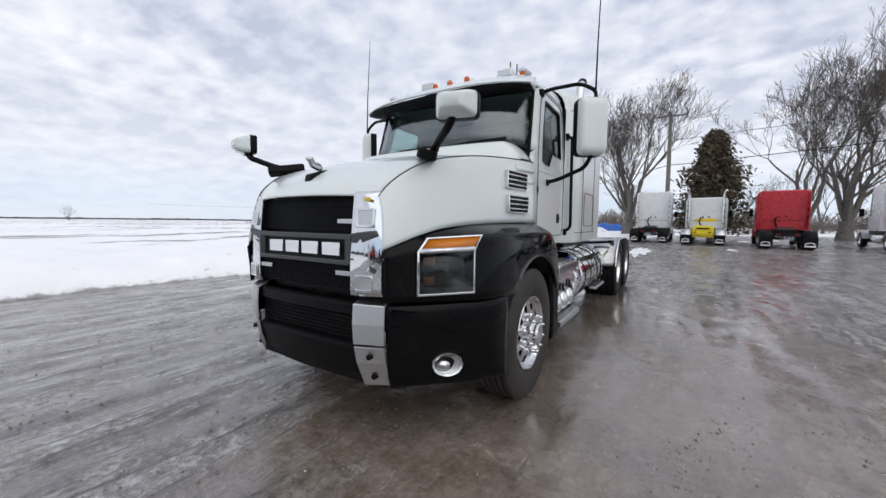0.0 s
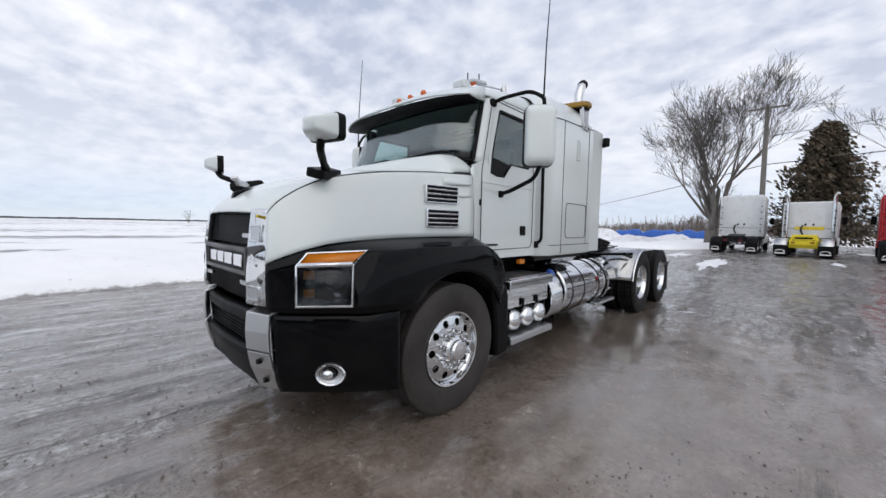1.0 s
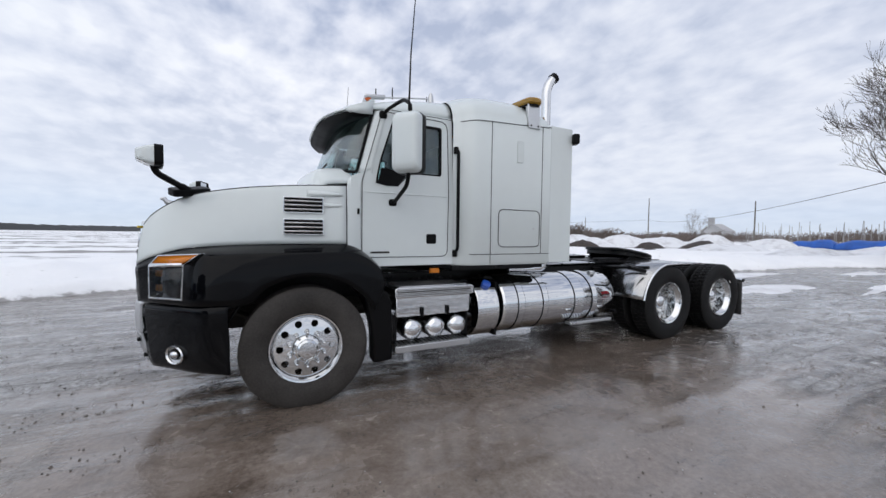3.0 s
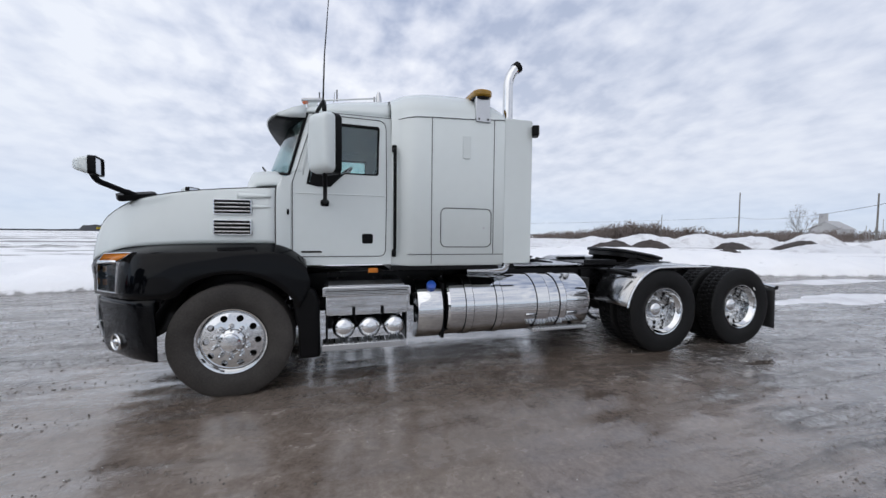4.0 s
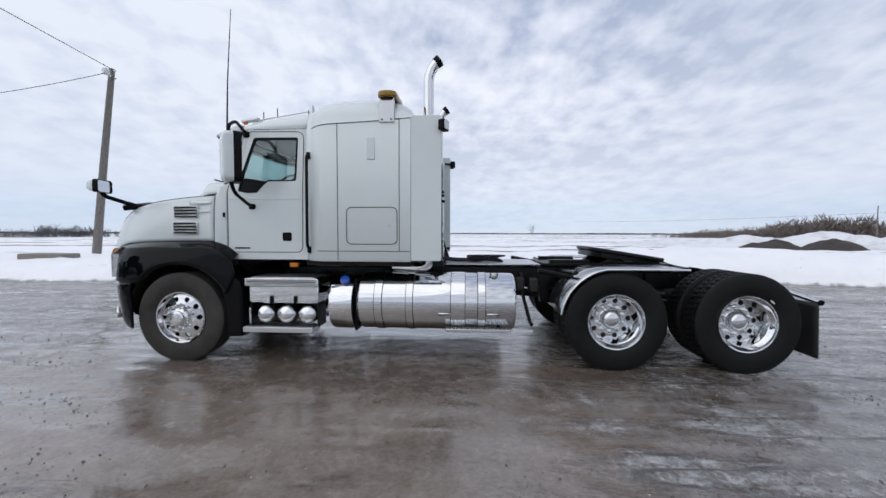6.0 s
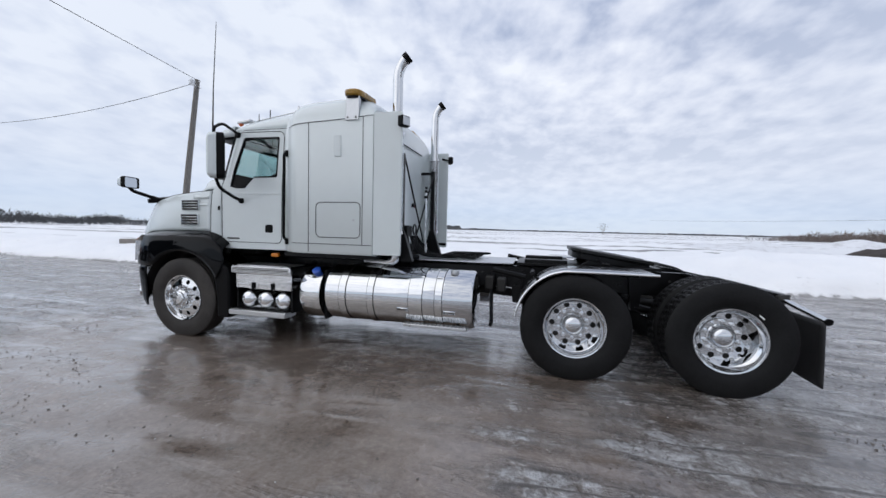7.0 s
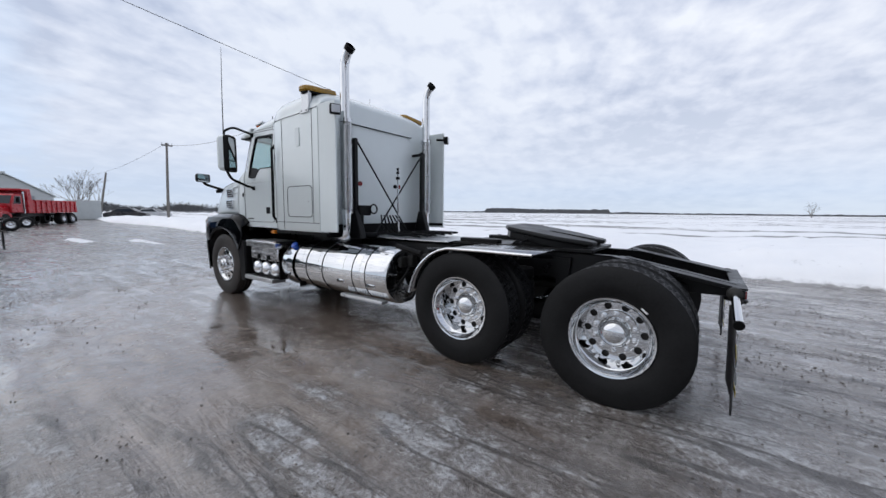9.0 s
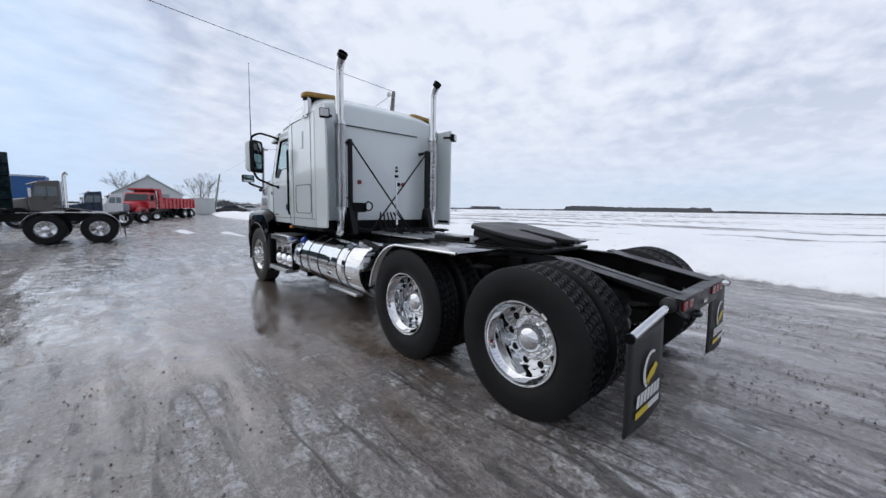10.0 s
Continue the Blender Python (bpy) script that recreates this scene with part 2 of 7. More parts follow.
def bend(pts, n=6, r=0.06):
    """Round the corners of a polyline."""
    pts = [Vector(p) for p in pts]
    out = [pts[0]]
    for a, b, c in zip(pts, pts[1:], pts[2:]):
        k = min(r, (b - a).length * 0.45, (c - b).length * 0.45)
        p, q = b + (a - b).normalized() * k, b + (c - b).normalized() * k
        for i in range(n + 1):
            t = i / n
            out.append(p * (1 - t) ** 2 + b * 2 * t * (1 - t) + q * t * t)
    return out + [pts[-1]]


def lathe(bm, prof, at, axis="y", seg=40, close=False, caps=True):
    """Spin (radius, along) about an axis through at."""
    rings = []
    for rad, al in prof:
        ring = []
        for k in range(seg):
            c, s = rad * math.cos(k * math.tau / seg), rad * math.sin(k * math.tau / seg)
            p = {"y": (c, al, s), "x": (al, c, s), "z": (c, s, al)}[axis]
            ring.append(bm.verts.new(Vector(at) + Vector(p)))
        rings.append(ring)
    pairs = list(zip(rings, rings[1:])) + ([(rings[-1], rings[0])] if close else [])
    for a, b in pairs:
        for k in range(seg):
            bm.faces.new((a[k], a[(k + 1) % seg], b[(k + 1) % seg], b[k]))
    if not close and caps:
        for ring, rad in ((rings[0], prof[0][0]), (rings[-1], prof[-1][0])):
            if rad > 1e-4:
                bm.faces.new(ring)
    return bm


def spline(pts, n):
    """Catmull-Rom through the points, n steps a span."""
    pts = [Vector(p) for p in pts]
    out = []
    for i in range(len(pts) - 1):
        p0, p1, p2, p3 = pts[max(i - 1, 0)], pts[i], pts[i + 1], pts[min(i + 2, len(pts) - 1)]
        for k in range(n):
            t = k / n
            out.append(0.5 * (2 * p1 + (p2 - p0) * t + (2 * p0 - 5 * p1 + 4 * p2 - p3) * t * t + (3 * p1 - p0 - 3 * p2 + p3) * t ** 3))
    return out + [pts[-1]]


def loft(bm, rows, nu=1, nv=1, closed=False):
    """A sheet through rows of points, smoothed along the rows (nu) and across them (nv)."""
    rows = [spline(r, nu) if nu > 1 else [Vector(p) for p in r] for r in rows]
    if nv > 1:
        cols = [spline(c, nv) for c in zip(*rows)]
        rows = [list(r) for r in zip(*cols)]
    vs = [[bm.verts.new(p) for p in r] for r in rows]
    for a, b in zip(vs, vs[1:]):
        m = len(a)
        for k in range(m if closed else m - 1):
            bm.faces.new((a[k], a[(k + 1) % m], b[(k + 1) % m], b[k]))
    return bm


def slab(bm, outline, a, b, axis="y"):
    """A flat outline pulled from a to b along an axis; the outline lies in the other two, in order."""
    def at(p, d):
        return {"y": (p[0], d, p[1]), "x": (d, p[0], p[1]), "z": (p[0], p[1], d)}[axis]
    lo, hi = [bm.verts.new(at(p, a)) for p in outline], [bm.verts.new(at(p, b)) for p in outline]
    bm.faces.new(lo)
    bm.faces.new(hi[::-1])
    for k in range(len(lo)):
        m = (k + 1) % len(lo)
        bm.faces.new((lo[k], lo[m], hi[m], hi[k]))
    return bm


def S(outline, a, b, axis="y"):
    return slab(bmesh.new(), outline, a, b, axis)


def round_rect(x0, z0, x1, z1, r, n=5):
    out = []
    for cx, cz, a0 in ((x1 - r, z1 - r, 0), (x0 + r, z1 - r, 90), (x0 + r, z0 + r, 180), (x1 - r, z0 + r, 270)):
        out += [(cx + r * math.cos(radians(a0 + 90 * i / n)), cz + r * math.sin(radians(a0 + 90 * i / n))) for i in range(n + 1)]
    return out


def ring_slab(bm, outer, inner, a, b, axis="y"):
    """A frame between two outlines with the same number of points."""
    def at(p, d):
        return {"y": (p[0], d, p[1]), "x": (d, p[0], p[1]), "z": (p[0], p[1], d)}[axis]
    rows = [[bm.verts.new(at(p, d)) for p in line] for line, d in ((outer, a), (outer, b), (inner, b), (inner, a))]
    n = len(outer)
    for i in range(4):
        p, q = rows[i], rows[(i + 1) % 4]
        for k in range(n):
            bm.faces.new((p[k], p[(k + 1) % n], q[(k + 1) % n], q[k]))
    return bm


def groove(name, pts, parent, r=0.004, mat=None):
    """A thin dark panel gap along a line on a body."""
    return part(name, tube(bmesh.new(), pts, r, 6), mat or SEAM, parent)

# ---- ground, snow ----
def axis_steps(lo, hi, step, grow, far):
    """Grid lines: even between lo and hi, then wider and wider out to far on both sides."""
    mid = [lo + i * step for i in range(int((hi - lo) / step) + 1)]
    left, right, d, x = [], [], step, lo
    while x > -far:
        d *= grow
        x -= d
        left.append(x)
    d, x = step, mid[-1]
    while x < far:
        d *= grow
        x += d
        right.append(x)
    return left[::-1] + mid + right


def grid_mesh(name, xs, ys, height, material):
    verts = [(p[0], p[1], p[2]) for y in ys for x in xs for p in (height(x, y),)]
    n = len(xs)
    faces = [(j * n + i, j * n + i + 1, (j + 1) * n + i + 1, (j + 1) * n + i) for j in range(len(ys) - 1) for i in range(n - 1)]
    me = bpy.data.meshes.new(name)
    me.from_pydata(verts, [], faces)
    me.materials.append(material)
    me.polygons.foreach_set("use_smooth", [True] * len(faces))
    return new(name, me)


def nz(x, y, z=0.0):
    return noise.noise(Vector((x, y, z)))


def lot(x, y):
    """The muddy yard: shallow dips, ruts and churned lumps that run mostly along x."""
    near = max(0.0, 1 - max(0, math.hypot(x - 2, y + 2) - 14) / 25)
    dip = -0.035 * math.exp(-((x - 0.2) / 2.2) ** 2 - ((y + 0.6) / 2.6) ** 2)
    rut = 0.020 * nz(x * 0.22, y * 1.7 + 0.5 * nz(x * 0.2, y * 0.2)) + 0.020 * nz(x * 0.35, y * 3.6, 5) + 0.010 * nz(x * 1.6, y * 5.5, 15)
    lump = 0.010 * nz(x * 3.1, y * 4.2, 9) + 0.006 * nz(x * 7, y * 7, 3)
    calm = min(1.0, math.hypot((x - 2.6) / 4.6, (y + 0.6) / 2.6) ** 2)
    return dip + near * (rut + lump) * (0.10 + 0.9 * calm)


def mud_material():
    m = Mat("wet_mud_and_slush", rough=0.3, Specular_IOR_Level=0.6, Coat_IOR=1.55)
    v = m.world()
    add = lambda *parts: functools.reduce(lambda a, b: m.math("ADD", a, b), [m.math("MULTIPLY", p, w) for p, w in parts])
    broad = m.noise(m.world((0.13, 0.85, 1), (0, 0, radians(-5))), 1.0, 7.0, 0.60, 0.5)
    comb = m.noise(m.world((0.50, 2.5, 1), (0, 0, radians(4))), 1.5, 5.0, 0.58, 0.5)
    thin = m.noise(m.world((1.5, 6.5, 1), (0, 0, radians(-2))), 1.7, 4.0, 0.55, 0.4)
    cross = m.noise(m.world((1.6, 0.35, 1), (0, 0, radians(24))), 1.1, 6.0, 0.62, 0.8)
    patch = m.noise(v, 0.36, 4.0, 0.55, 0.4)
    blot = m.noise(v, 1.5, 7.0, 0.62, 0.3)
    clod = m.noise(v, 7.5, 6.0, 0.68, 0.4)
    grit = m.noise(v, 30.0, 5.0, 0.72)
    fine = m.noise(v, 120.0, 2.0, 0.6)
    q = m.n("ShaderNodeSeparateXYZ")
    m.put(v, q.inputs[0])
    # flat ground round the truck: almost no slush, brown standing in for its reflection
    dx = m.math("DIVIDE", m.math("SUBTRACT", q.outputs[0], 1.5), 4.0)
    dy = m.math("DIVIDE", m.math("ADD", q.outputs[1], 1.5), 2.75)
    rr = m.math("ADD", m.math("MULTIPLY", dx, dx), m.math("MULTIPLY", dy, dy))
    ragged = add((blot, 0.9), (comb, 1.5), (cross, 0.9), (patch, 1.0))
    open_ground = m.ramp(m.math("MULTIPLY", m.math("ADD", rr, m.math("SUBTRACT", ragged, 2.15)), 0.5), [(0.30, 0.0), (0.56, 1.0)])
    # slush lies in streaks along the way that trucks drive
    s = m.math("ADD", add((broad, 0.50), (comb, 0.50), (thin, 0.22), (cross, 0.22), (patch, 0.34), (clod, 0.44), (grit, 0.36)), -0.79)
    s = m.math("ADD", s, m.math("MULTIPLY", m.math("SUBTRACT", open_ground, 1.0), 0.28))
    amount = m.ramp(s, [(0.51, 0.0), (0.57, 0.30), (0.63, 0.65), (0.72, 1.0)])
    mudmix = add((patch, 0.25), (blot, 0.25), (clod, 0.25), (grit, 0.25))
    flat = m.ramp(mudmix, [(0.40, (0.095, 0.072, 0.057)), (0.47, (0.160, 0.126, 0.102)), (0.54, (0.221, 0.180, 0.151)), (0.61, (0.302, 0.257, 0.223))])
    churned = m.ramp(add((thin, 0.15), (comb, 0.15), (clod, 0.35), (grit, 0.35)), [(0.38, (0.050, 0.042, 0.036)), (0.46, (0.138, 0.120, 0.107)), (0.53, (0.225, 0.205, 0.190)), (0.61, (0.33, 0.312, 0.298))])
    mud = m.mix(open_ground, flat, churned)
    slush = m.ramp(add((grit, 0.45), (thin, 0.15), (clod, 0.40)), [(0.37, (0.20, 0.194, 0.190)), (0.47, (0.36, 0.358, 0.358)), (0.57, (0.58, 0.585, 0.592))])
    # narrow wet grooves that wheels have cut
    lines = m.noise(m.world((0.30, 1.9, 1)), 2.0, 3.0, 0.5, 0.4)
    cut = m.ramp(m.math("ABSOLUTE", m.math("SUBTRACT", lines, 0.5)), [(0.012, 0.85), (0.040, 0.0)])
    cut = m.math("MULTIPLY", m.math("MULTIPLY", cut, m.ramp(add((clod, 0.5), (comb, 0.5)), [(0.42, 0.0), (0.52, 1.0)])), open_ground)
    base = m.mix(cut, m.mix(amount, mud, slush), (0.055, 0.048, 0.043))
    # melt-water film under and beside the truck; its shade is put into the tint
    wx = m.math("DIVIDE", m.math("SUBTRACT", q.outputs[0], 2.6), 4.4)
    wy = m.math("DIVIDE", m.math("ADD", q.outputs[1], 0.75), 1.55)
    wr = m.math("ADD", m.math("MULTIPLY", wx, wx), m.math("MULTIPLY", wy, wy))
    shaded_film = m.ramp(m.math("ADD", wr, m.math("MULTIPLY", m.math("SUBTRACT", add((blot, 0.6), (comb, 0.8), (clod, 0.6)), 1.0), 1.7)), [(0.50, 1.0), (1.15, 0.0)])
    base = m.mix(m.math("MULTIPLY", shaded_film, 0.25), base, (0.040, 0.031, 0.025))
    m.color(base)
    # hollows hold water and shine; ridges and slush are duller
    wetness = add((blot, 0.35), (comb, 0.25), (patch, 0.25), (clod, 0.15))
    rough_flat = m.ramp(wetness, [(0.42, 0.14), (0.50, 0.22), (0.60, 0.36)])
    rough_open = m.ramp(wetness, [(0.43, 0.12), (0.50, 0.24), (0.60, 0.42)])
    r = m.mix(amount, m.mix(open_ground, rough_flat, rough_open), (0.26, 0.26, 0.26))
    m.rough(m.mix(m.math("MULTIPLY", shaded_film, 0.8), r, (0.06, 0.06, 0.06)))
    h = add((grit, 0.55), (fine, 0.12), (clod, 1.10), (comb, 1.1), (thin, 0.35), (amount, 0.25), (cut, -0.35))
    dry = m.math("MULTIPLY", m.ramp(wetness, [(0.43, 0.10), (0.58, 1.0)]), m.ramp(open_ground, [(0.0, 0.18), (1.0, 1.0)]))
    m.bump(m.math("MULTIPLY", h, dry), 0.7, 0.030)
    # the water itself is a clear skin, nearly level, broken where clods and slush stand out of it
    skin = m.math("MULTIPLY", m.ramp(add((clod, 0.35), (comb, 0.35), (thin, 0.15), (wetness, 0.15)), [(0.44, 1.0), (0.56, 0.35), (0.62, 0.0)]), m.math("SUBTRACT", 1.0, m.math("MULTIPLY", amount, 0.65)))
    skin = m.math("MAXIMUM", m.math("MULTIPLY", skin, m.ramp(open_ground, [(0.0, 0.9), (1.0, 0.8)])), m.math("MULTIPLY", m.math("SUBTRACT", 1.0, open_ground), 0.62))
    # further out the yard is drained gravel
    gx2 = m.math("DIVIDE", m.math("SUBTRACT", q.outputs[0], 3.0), 9.0)
    gy2 = m.math("DIVIDE", m.math("ADD", q.outputs[1], 1.0), 8.0)
    drained = m.ramp(m.math("MULTIPLY", m.math("ADD", m.math("MULTIPLY", gx2, gx2), m.math("ADD", m.math("MULTIPLY", gy2, gy2), m.math("SUBTRACT", patch, 0.5))), 0.5), [(0.35, 1.0), (0.9, 0.30)])
    skin = m.math("MULTIPLY", skin, drained)
    m.put(m.math("MAXIMUM", skin, m.math("MULTIPLY", shaded_film, 0.95)), m.b.inputs["Coat Weight"])
    m.put(m.ramp(wetness, [(0.42, 0.06), (0.50, 0.12), (0.60, 0.22)]), m.b.inputs["Coat Roughness"])
    wave = m.n("ShaderNodeBump", Strength=0.5, Distance=0.012)
    m.put(add((comb, 0.6), (blot, 0.6), (clod, 0.10)), wave.inputs["Height"])
    m.put(wave.outputs[0], m.b.inputs["Coat Normal"])
    return m.m


def snow_material():
    m = Mat("old_snow", rough=0.6, Subsurface_Weight=0.0)
    v = m.world()
    furrow = m.noise(m.world((0.020, 0.22, 1), (0, 0, radians(4))), 1.0, 5.0, 0.6, 0.5)
    drift = m.noise(v, 0.9, 5.0, 0.6)
    grain = m.noise(v, 30.0, 3.0, 0.6)
    crust = m.noise(v, 4.0, 6.0, 0.68, 0.3)
    lump = m.noise(v, 1.7, 5.0, 0.6, 0.6)
    white = m.ramp(drift, [(0.3, (0.89, 0.90, 0.915)), (0.7, (0.96, 0.962, 0.965))])
    soil = m.ramp(grain, [(0.3, (0.10, 0.092, 0.085)), (0.7, (0.22, 0.205, 0.195))])
    q = m.n("ShaderNodeSeparateXYZ")
    m.put(v, q.inputs[0])
    # bare furrows show only out in the open field
    out = m.ramp(m.math("DIVIDE", q.outputs[1], 100.0), [(0.11, 0.0), (0.16, 1.0)])
    bare = m.math("MULTIPLY", m.ramp(furrow, [(0.545, 0.0), (0.575, 0.85)]), out)
    # the foot of the bank is grey with thrown-up grit, the rest carries scattered specks
    foot = m.ramp(m.math("ADD", q.outputs[2], m.math("MULTIPLY", m.math("SUBTRACT", crust, 0.5), 0.34)), [(0.0, 0.8), (0.03, 0.25), (0.08, 0.0)])
    speck = m.math("MULTIPLY", m.ramp(crust, [(0.63, 0.0), (0.68, 0.45)]), m.ramp(lump, [(0.45, 0.0), (0.6, 1.0)]))
    c = m.mix(m.math("MAXIMUM", m.math("MAXIMUM", bare, foot), speck), white, soil)
    m.color(c)
    m.bump(m.math("ADD", m.math("ADD", drift, lump), m.math("ADD", m.math("MULTIPLY", crust, 0.5), m.math("MULTIPLY", grain, 0.12))), 0.55, 0.06)
    return m.m


MUD, SNOW = mud_material(), snow_material()
GX = axis_steps(-7.0, 13.0, 0.08, 1.07, 3500)
GY = axis_steps(-6.5, 6.0, 0.055, 1.07, 3500)
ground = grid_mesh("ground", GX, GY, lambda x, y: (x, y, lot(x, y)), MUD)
tagged(ground, "wet muddy yard with slush streaks and puddles", "ground", kind="structure")


def smooth(a, b, x):
    t = min(1, max(0, (x - a) / (b - a)))
    return t * t * (3 - 2 * t)


def edge(x):
    """Where the ploughed snow bank meets the yard."""
    e = 6.1 + 0.5 * math.sin(x * 0.21 + 1) + 0.25 * nz(x * 0.5, 3)
    e += 0.6 * math.exp(-((x + 1.5) / 2.5) ** 2) - 0.9 * smooth(-4, -8, x)
    e += 1.5 * smooth(-22, -55, x)
    return e - 2.0 * smooth(12, 22, x) - 4.5 * smooth(22, 36, x) - 30 * smooth(48, 70, x)


def snow_height(x, v):
    y = edge(x) + v
    bank = 0.50 + 0.22 * nz(x * 0.35, 2.0) + 0.16 * nz(x * 1.1, y * 0.9, 4)
    bank += 0.32 * smooth(6, 11, x)
    bank *= 1 - 0.6 * smooth(15, 26, x)
    lip = 0.5 + 0.5 * nz(x * 0.8, 7.7)
    z = bank * (0.45 * smooth(0, 0.35 + 0.3 * lip, v) + 0.55 * smooth(0.3, 1.6, v)) * (1 - 0.6 * smooth(3.5, 11, v))
    z += 0.11 * abs(nz(x * 1.3, y * 1.5, 12)) * smooth(0.1, 0.8, v) * (1 - smooth(4, 9, v)) + 0.06 * nz(x * 2.9, y * 2.9, 12) * smooth(0.1, 0.8, v) * (1 - smooth(4, 9, v))
    z += 0.05 * nz(x * 0.6, y * 0.6, 8) * smooth(0.2, 2, v) + 0.02 * nz(x * 2.3, y * 2.3, 6) * smooth(0.0, 0.6, v)
    z += (0.06 + 0.10 * nz(x * 0.05, y * 0.12, 2)) * smooth(10, 40, v)
    return (x, y, z - 0.04 * (1 - smooth(0, 0.3, v)))


SX = axis_steps(-22.0, 30.0, 0.30, 1.07, 3400)
SV = [0.0, 0.12, 0.25, 0.4, 0.6, 0.8, 1.05, 1.3, 1.6, 2.0, 2.4]
while SV[-1] < 3300:
    SV.append(SV[-1] + max(0.45, (SV[-1] - 2.4) * 0.09))
snow = grid_mesh("snow_field", SX, SV, snow_height, SNOW)
tagged(snow, "ploughed snow bank and snow-covered open field", "snow", kind="structure")

# ---- the tractor unit: front axle at x = 0, nose towards -x ----
truck = tagged(empty("semi_truck"), "white and black sleeper tractor with chrome wheels on wet mud", "truck")
FZ, RZ, R1X, R2X = 0.47, 0.515, 4.865, 6.185     # axle heights and places


def tyre_mesh(R, w, tread):
    """A tyre about the y axis; its outer face towards -y. Cut grooves and blocks in the tread."""
    bm = bmesh.new()
    h, seg, ri = w / 2, 75, 0.292
    prof = [(ri, -h * 0.62), (ri + 0.012, -h * 0.80), (ri + 0.055, -h * 0.96), (ri + 0.10, -h), (R - 0.075, -h * 0.985), (R - 0.035, -h * 0.93), (R - 0.012, -h * 0.86), (R, -h * 0.78)]
    cuts = [-0.50, -0.17, 0.17, 0.50]
    for c in cuts:
        prof += [(R, (c - 0.045) * h), (R - 0.020, (c - 0.035) * h), (R - 0.020, (c + 0.035) * h), (R, (c + 0.045) * h)]
    prof += [(r, -a) for r, a in prof[7::-1]]
    rings = []
    for k in range(seg * 2):
        a = k * math.tau / (seg * 2)
        ring = []
        for r, al in prof:
            rr = r
            if tread and r > R - 0.005 and abs(al) < h * 0.74 and k % 3 == (0 if al < 0 else 1):
                rr = r - 0.019
            ring.append(bm.verts.new((rr * math.cos(a + al * 0.12 * tread), al, rr * math.sin(a + al * 0.12 * tread))))
        rings.append(ring)
    n = len(rings)
    for k in range(n):
        p, q = rings[k], rings[(k + 1) % n]
        for i in range(len(prof) - 1):
            bm.faces.new((p[i], p[i + 1], q[i + 1], q[i]))
    return bm


def holes_disc(bm, r0, r1, n, hr, y, rc, depth=0.02):
    """A wheel disc between r0 and r1 at y, with n round holes of radius hr on the circle rc."""
    for k in range(n):
        a0, am, a1 = (k - 0.5) * math.tau / n, k * math.tau / n, (k + 0.5) * math.tau / n
        cx, cz = rc * math.cos(am), rc * math.sin(am)
        m = 16
        outer, inner = [], []
        border = []
        for i in range(4):
            t = i / 4
            border.append((r1 * math.cos(am + (a1 - am) * t), r1 * math.sin(am + (a1 - am) * t)))
        for i in range(4):
            t = i / 4
            r = r1 + (r0 - r1) * t
            border.append((r * math.cos(a1), r * math.sin(a1)))
        for i in range(8):
            t = i / 8
            a = a1 + (a0 - a1) * t
            border.append((r0 * math.cos(a), r0 * math.sin(a)))
        for i in range(4):
            t = i / 4
            r = r0 + (r1 - r0) * t
            border.append((r * math.cos(a0), r * math.sin(a0)))
        for i in range(4):
            t = i / 4
            border.append((r1 * math.cos(a0 + (am - a0) * t), r1 * math.sin(a0 + (am - a0) * t)))
        for px, pz in border:
            outer.append(bm.verts.new((px, y(math.hypot(px, pz)), pz)))
            d = math.atan2(pz - cz, px - cx)
            inner.append((cx + hr * math.cos(d), cz + hr * math.sin(d)))
        iv = [bm.verts.new((px, y(math.hypot(px, pz)), pz)) for px, pz in inner]
        dv = [bm.verts.new((px, y(math.hypot(px, pz)) + depth, pz)) for px, pz in inner]
        c = len(outer)
        for i in range(c):
            j = (i + 1) % c
            bm.faces.new((outer[i], outer[j], iv[j], iv[i]))
            bm.faces.new((iv[i], iv[j], dv[j], dv[i]))
    bmesh.ops.remove_doubles(bm, verts=bm.verts, dist=0.0005)
    return bm


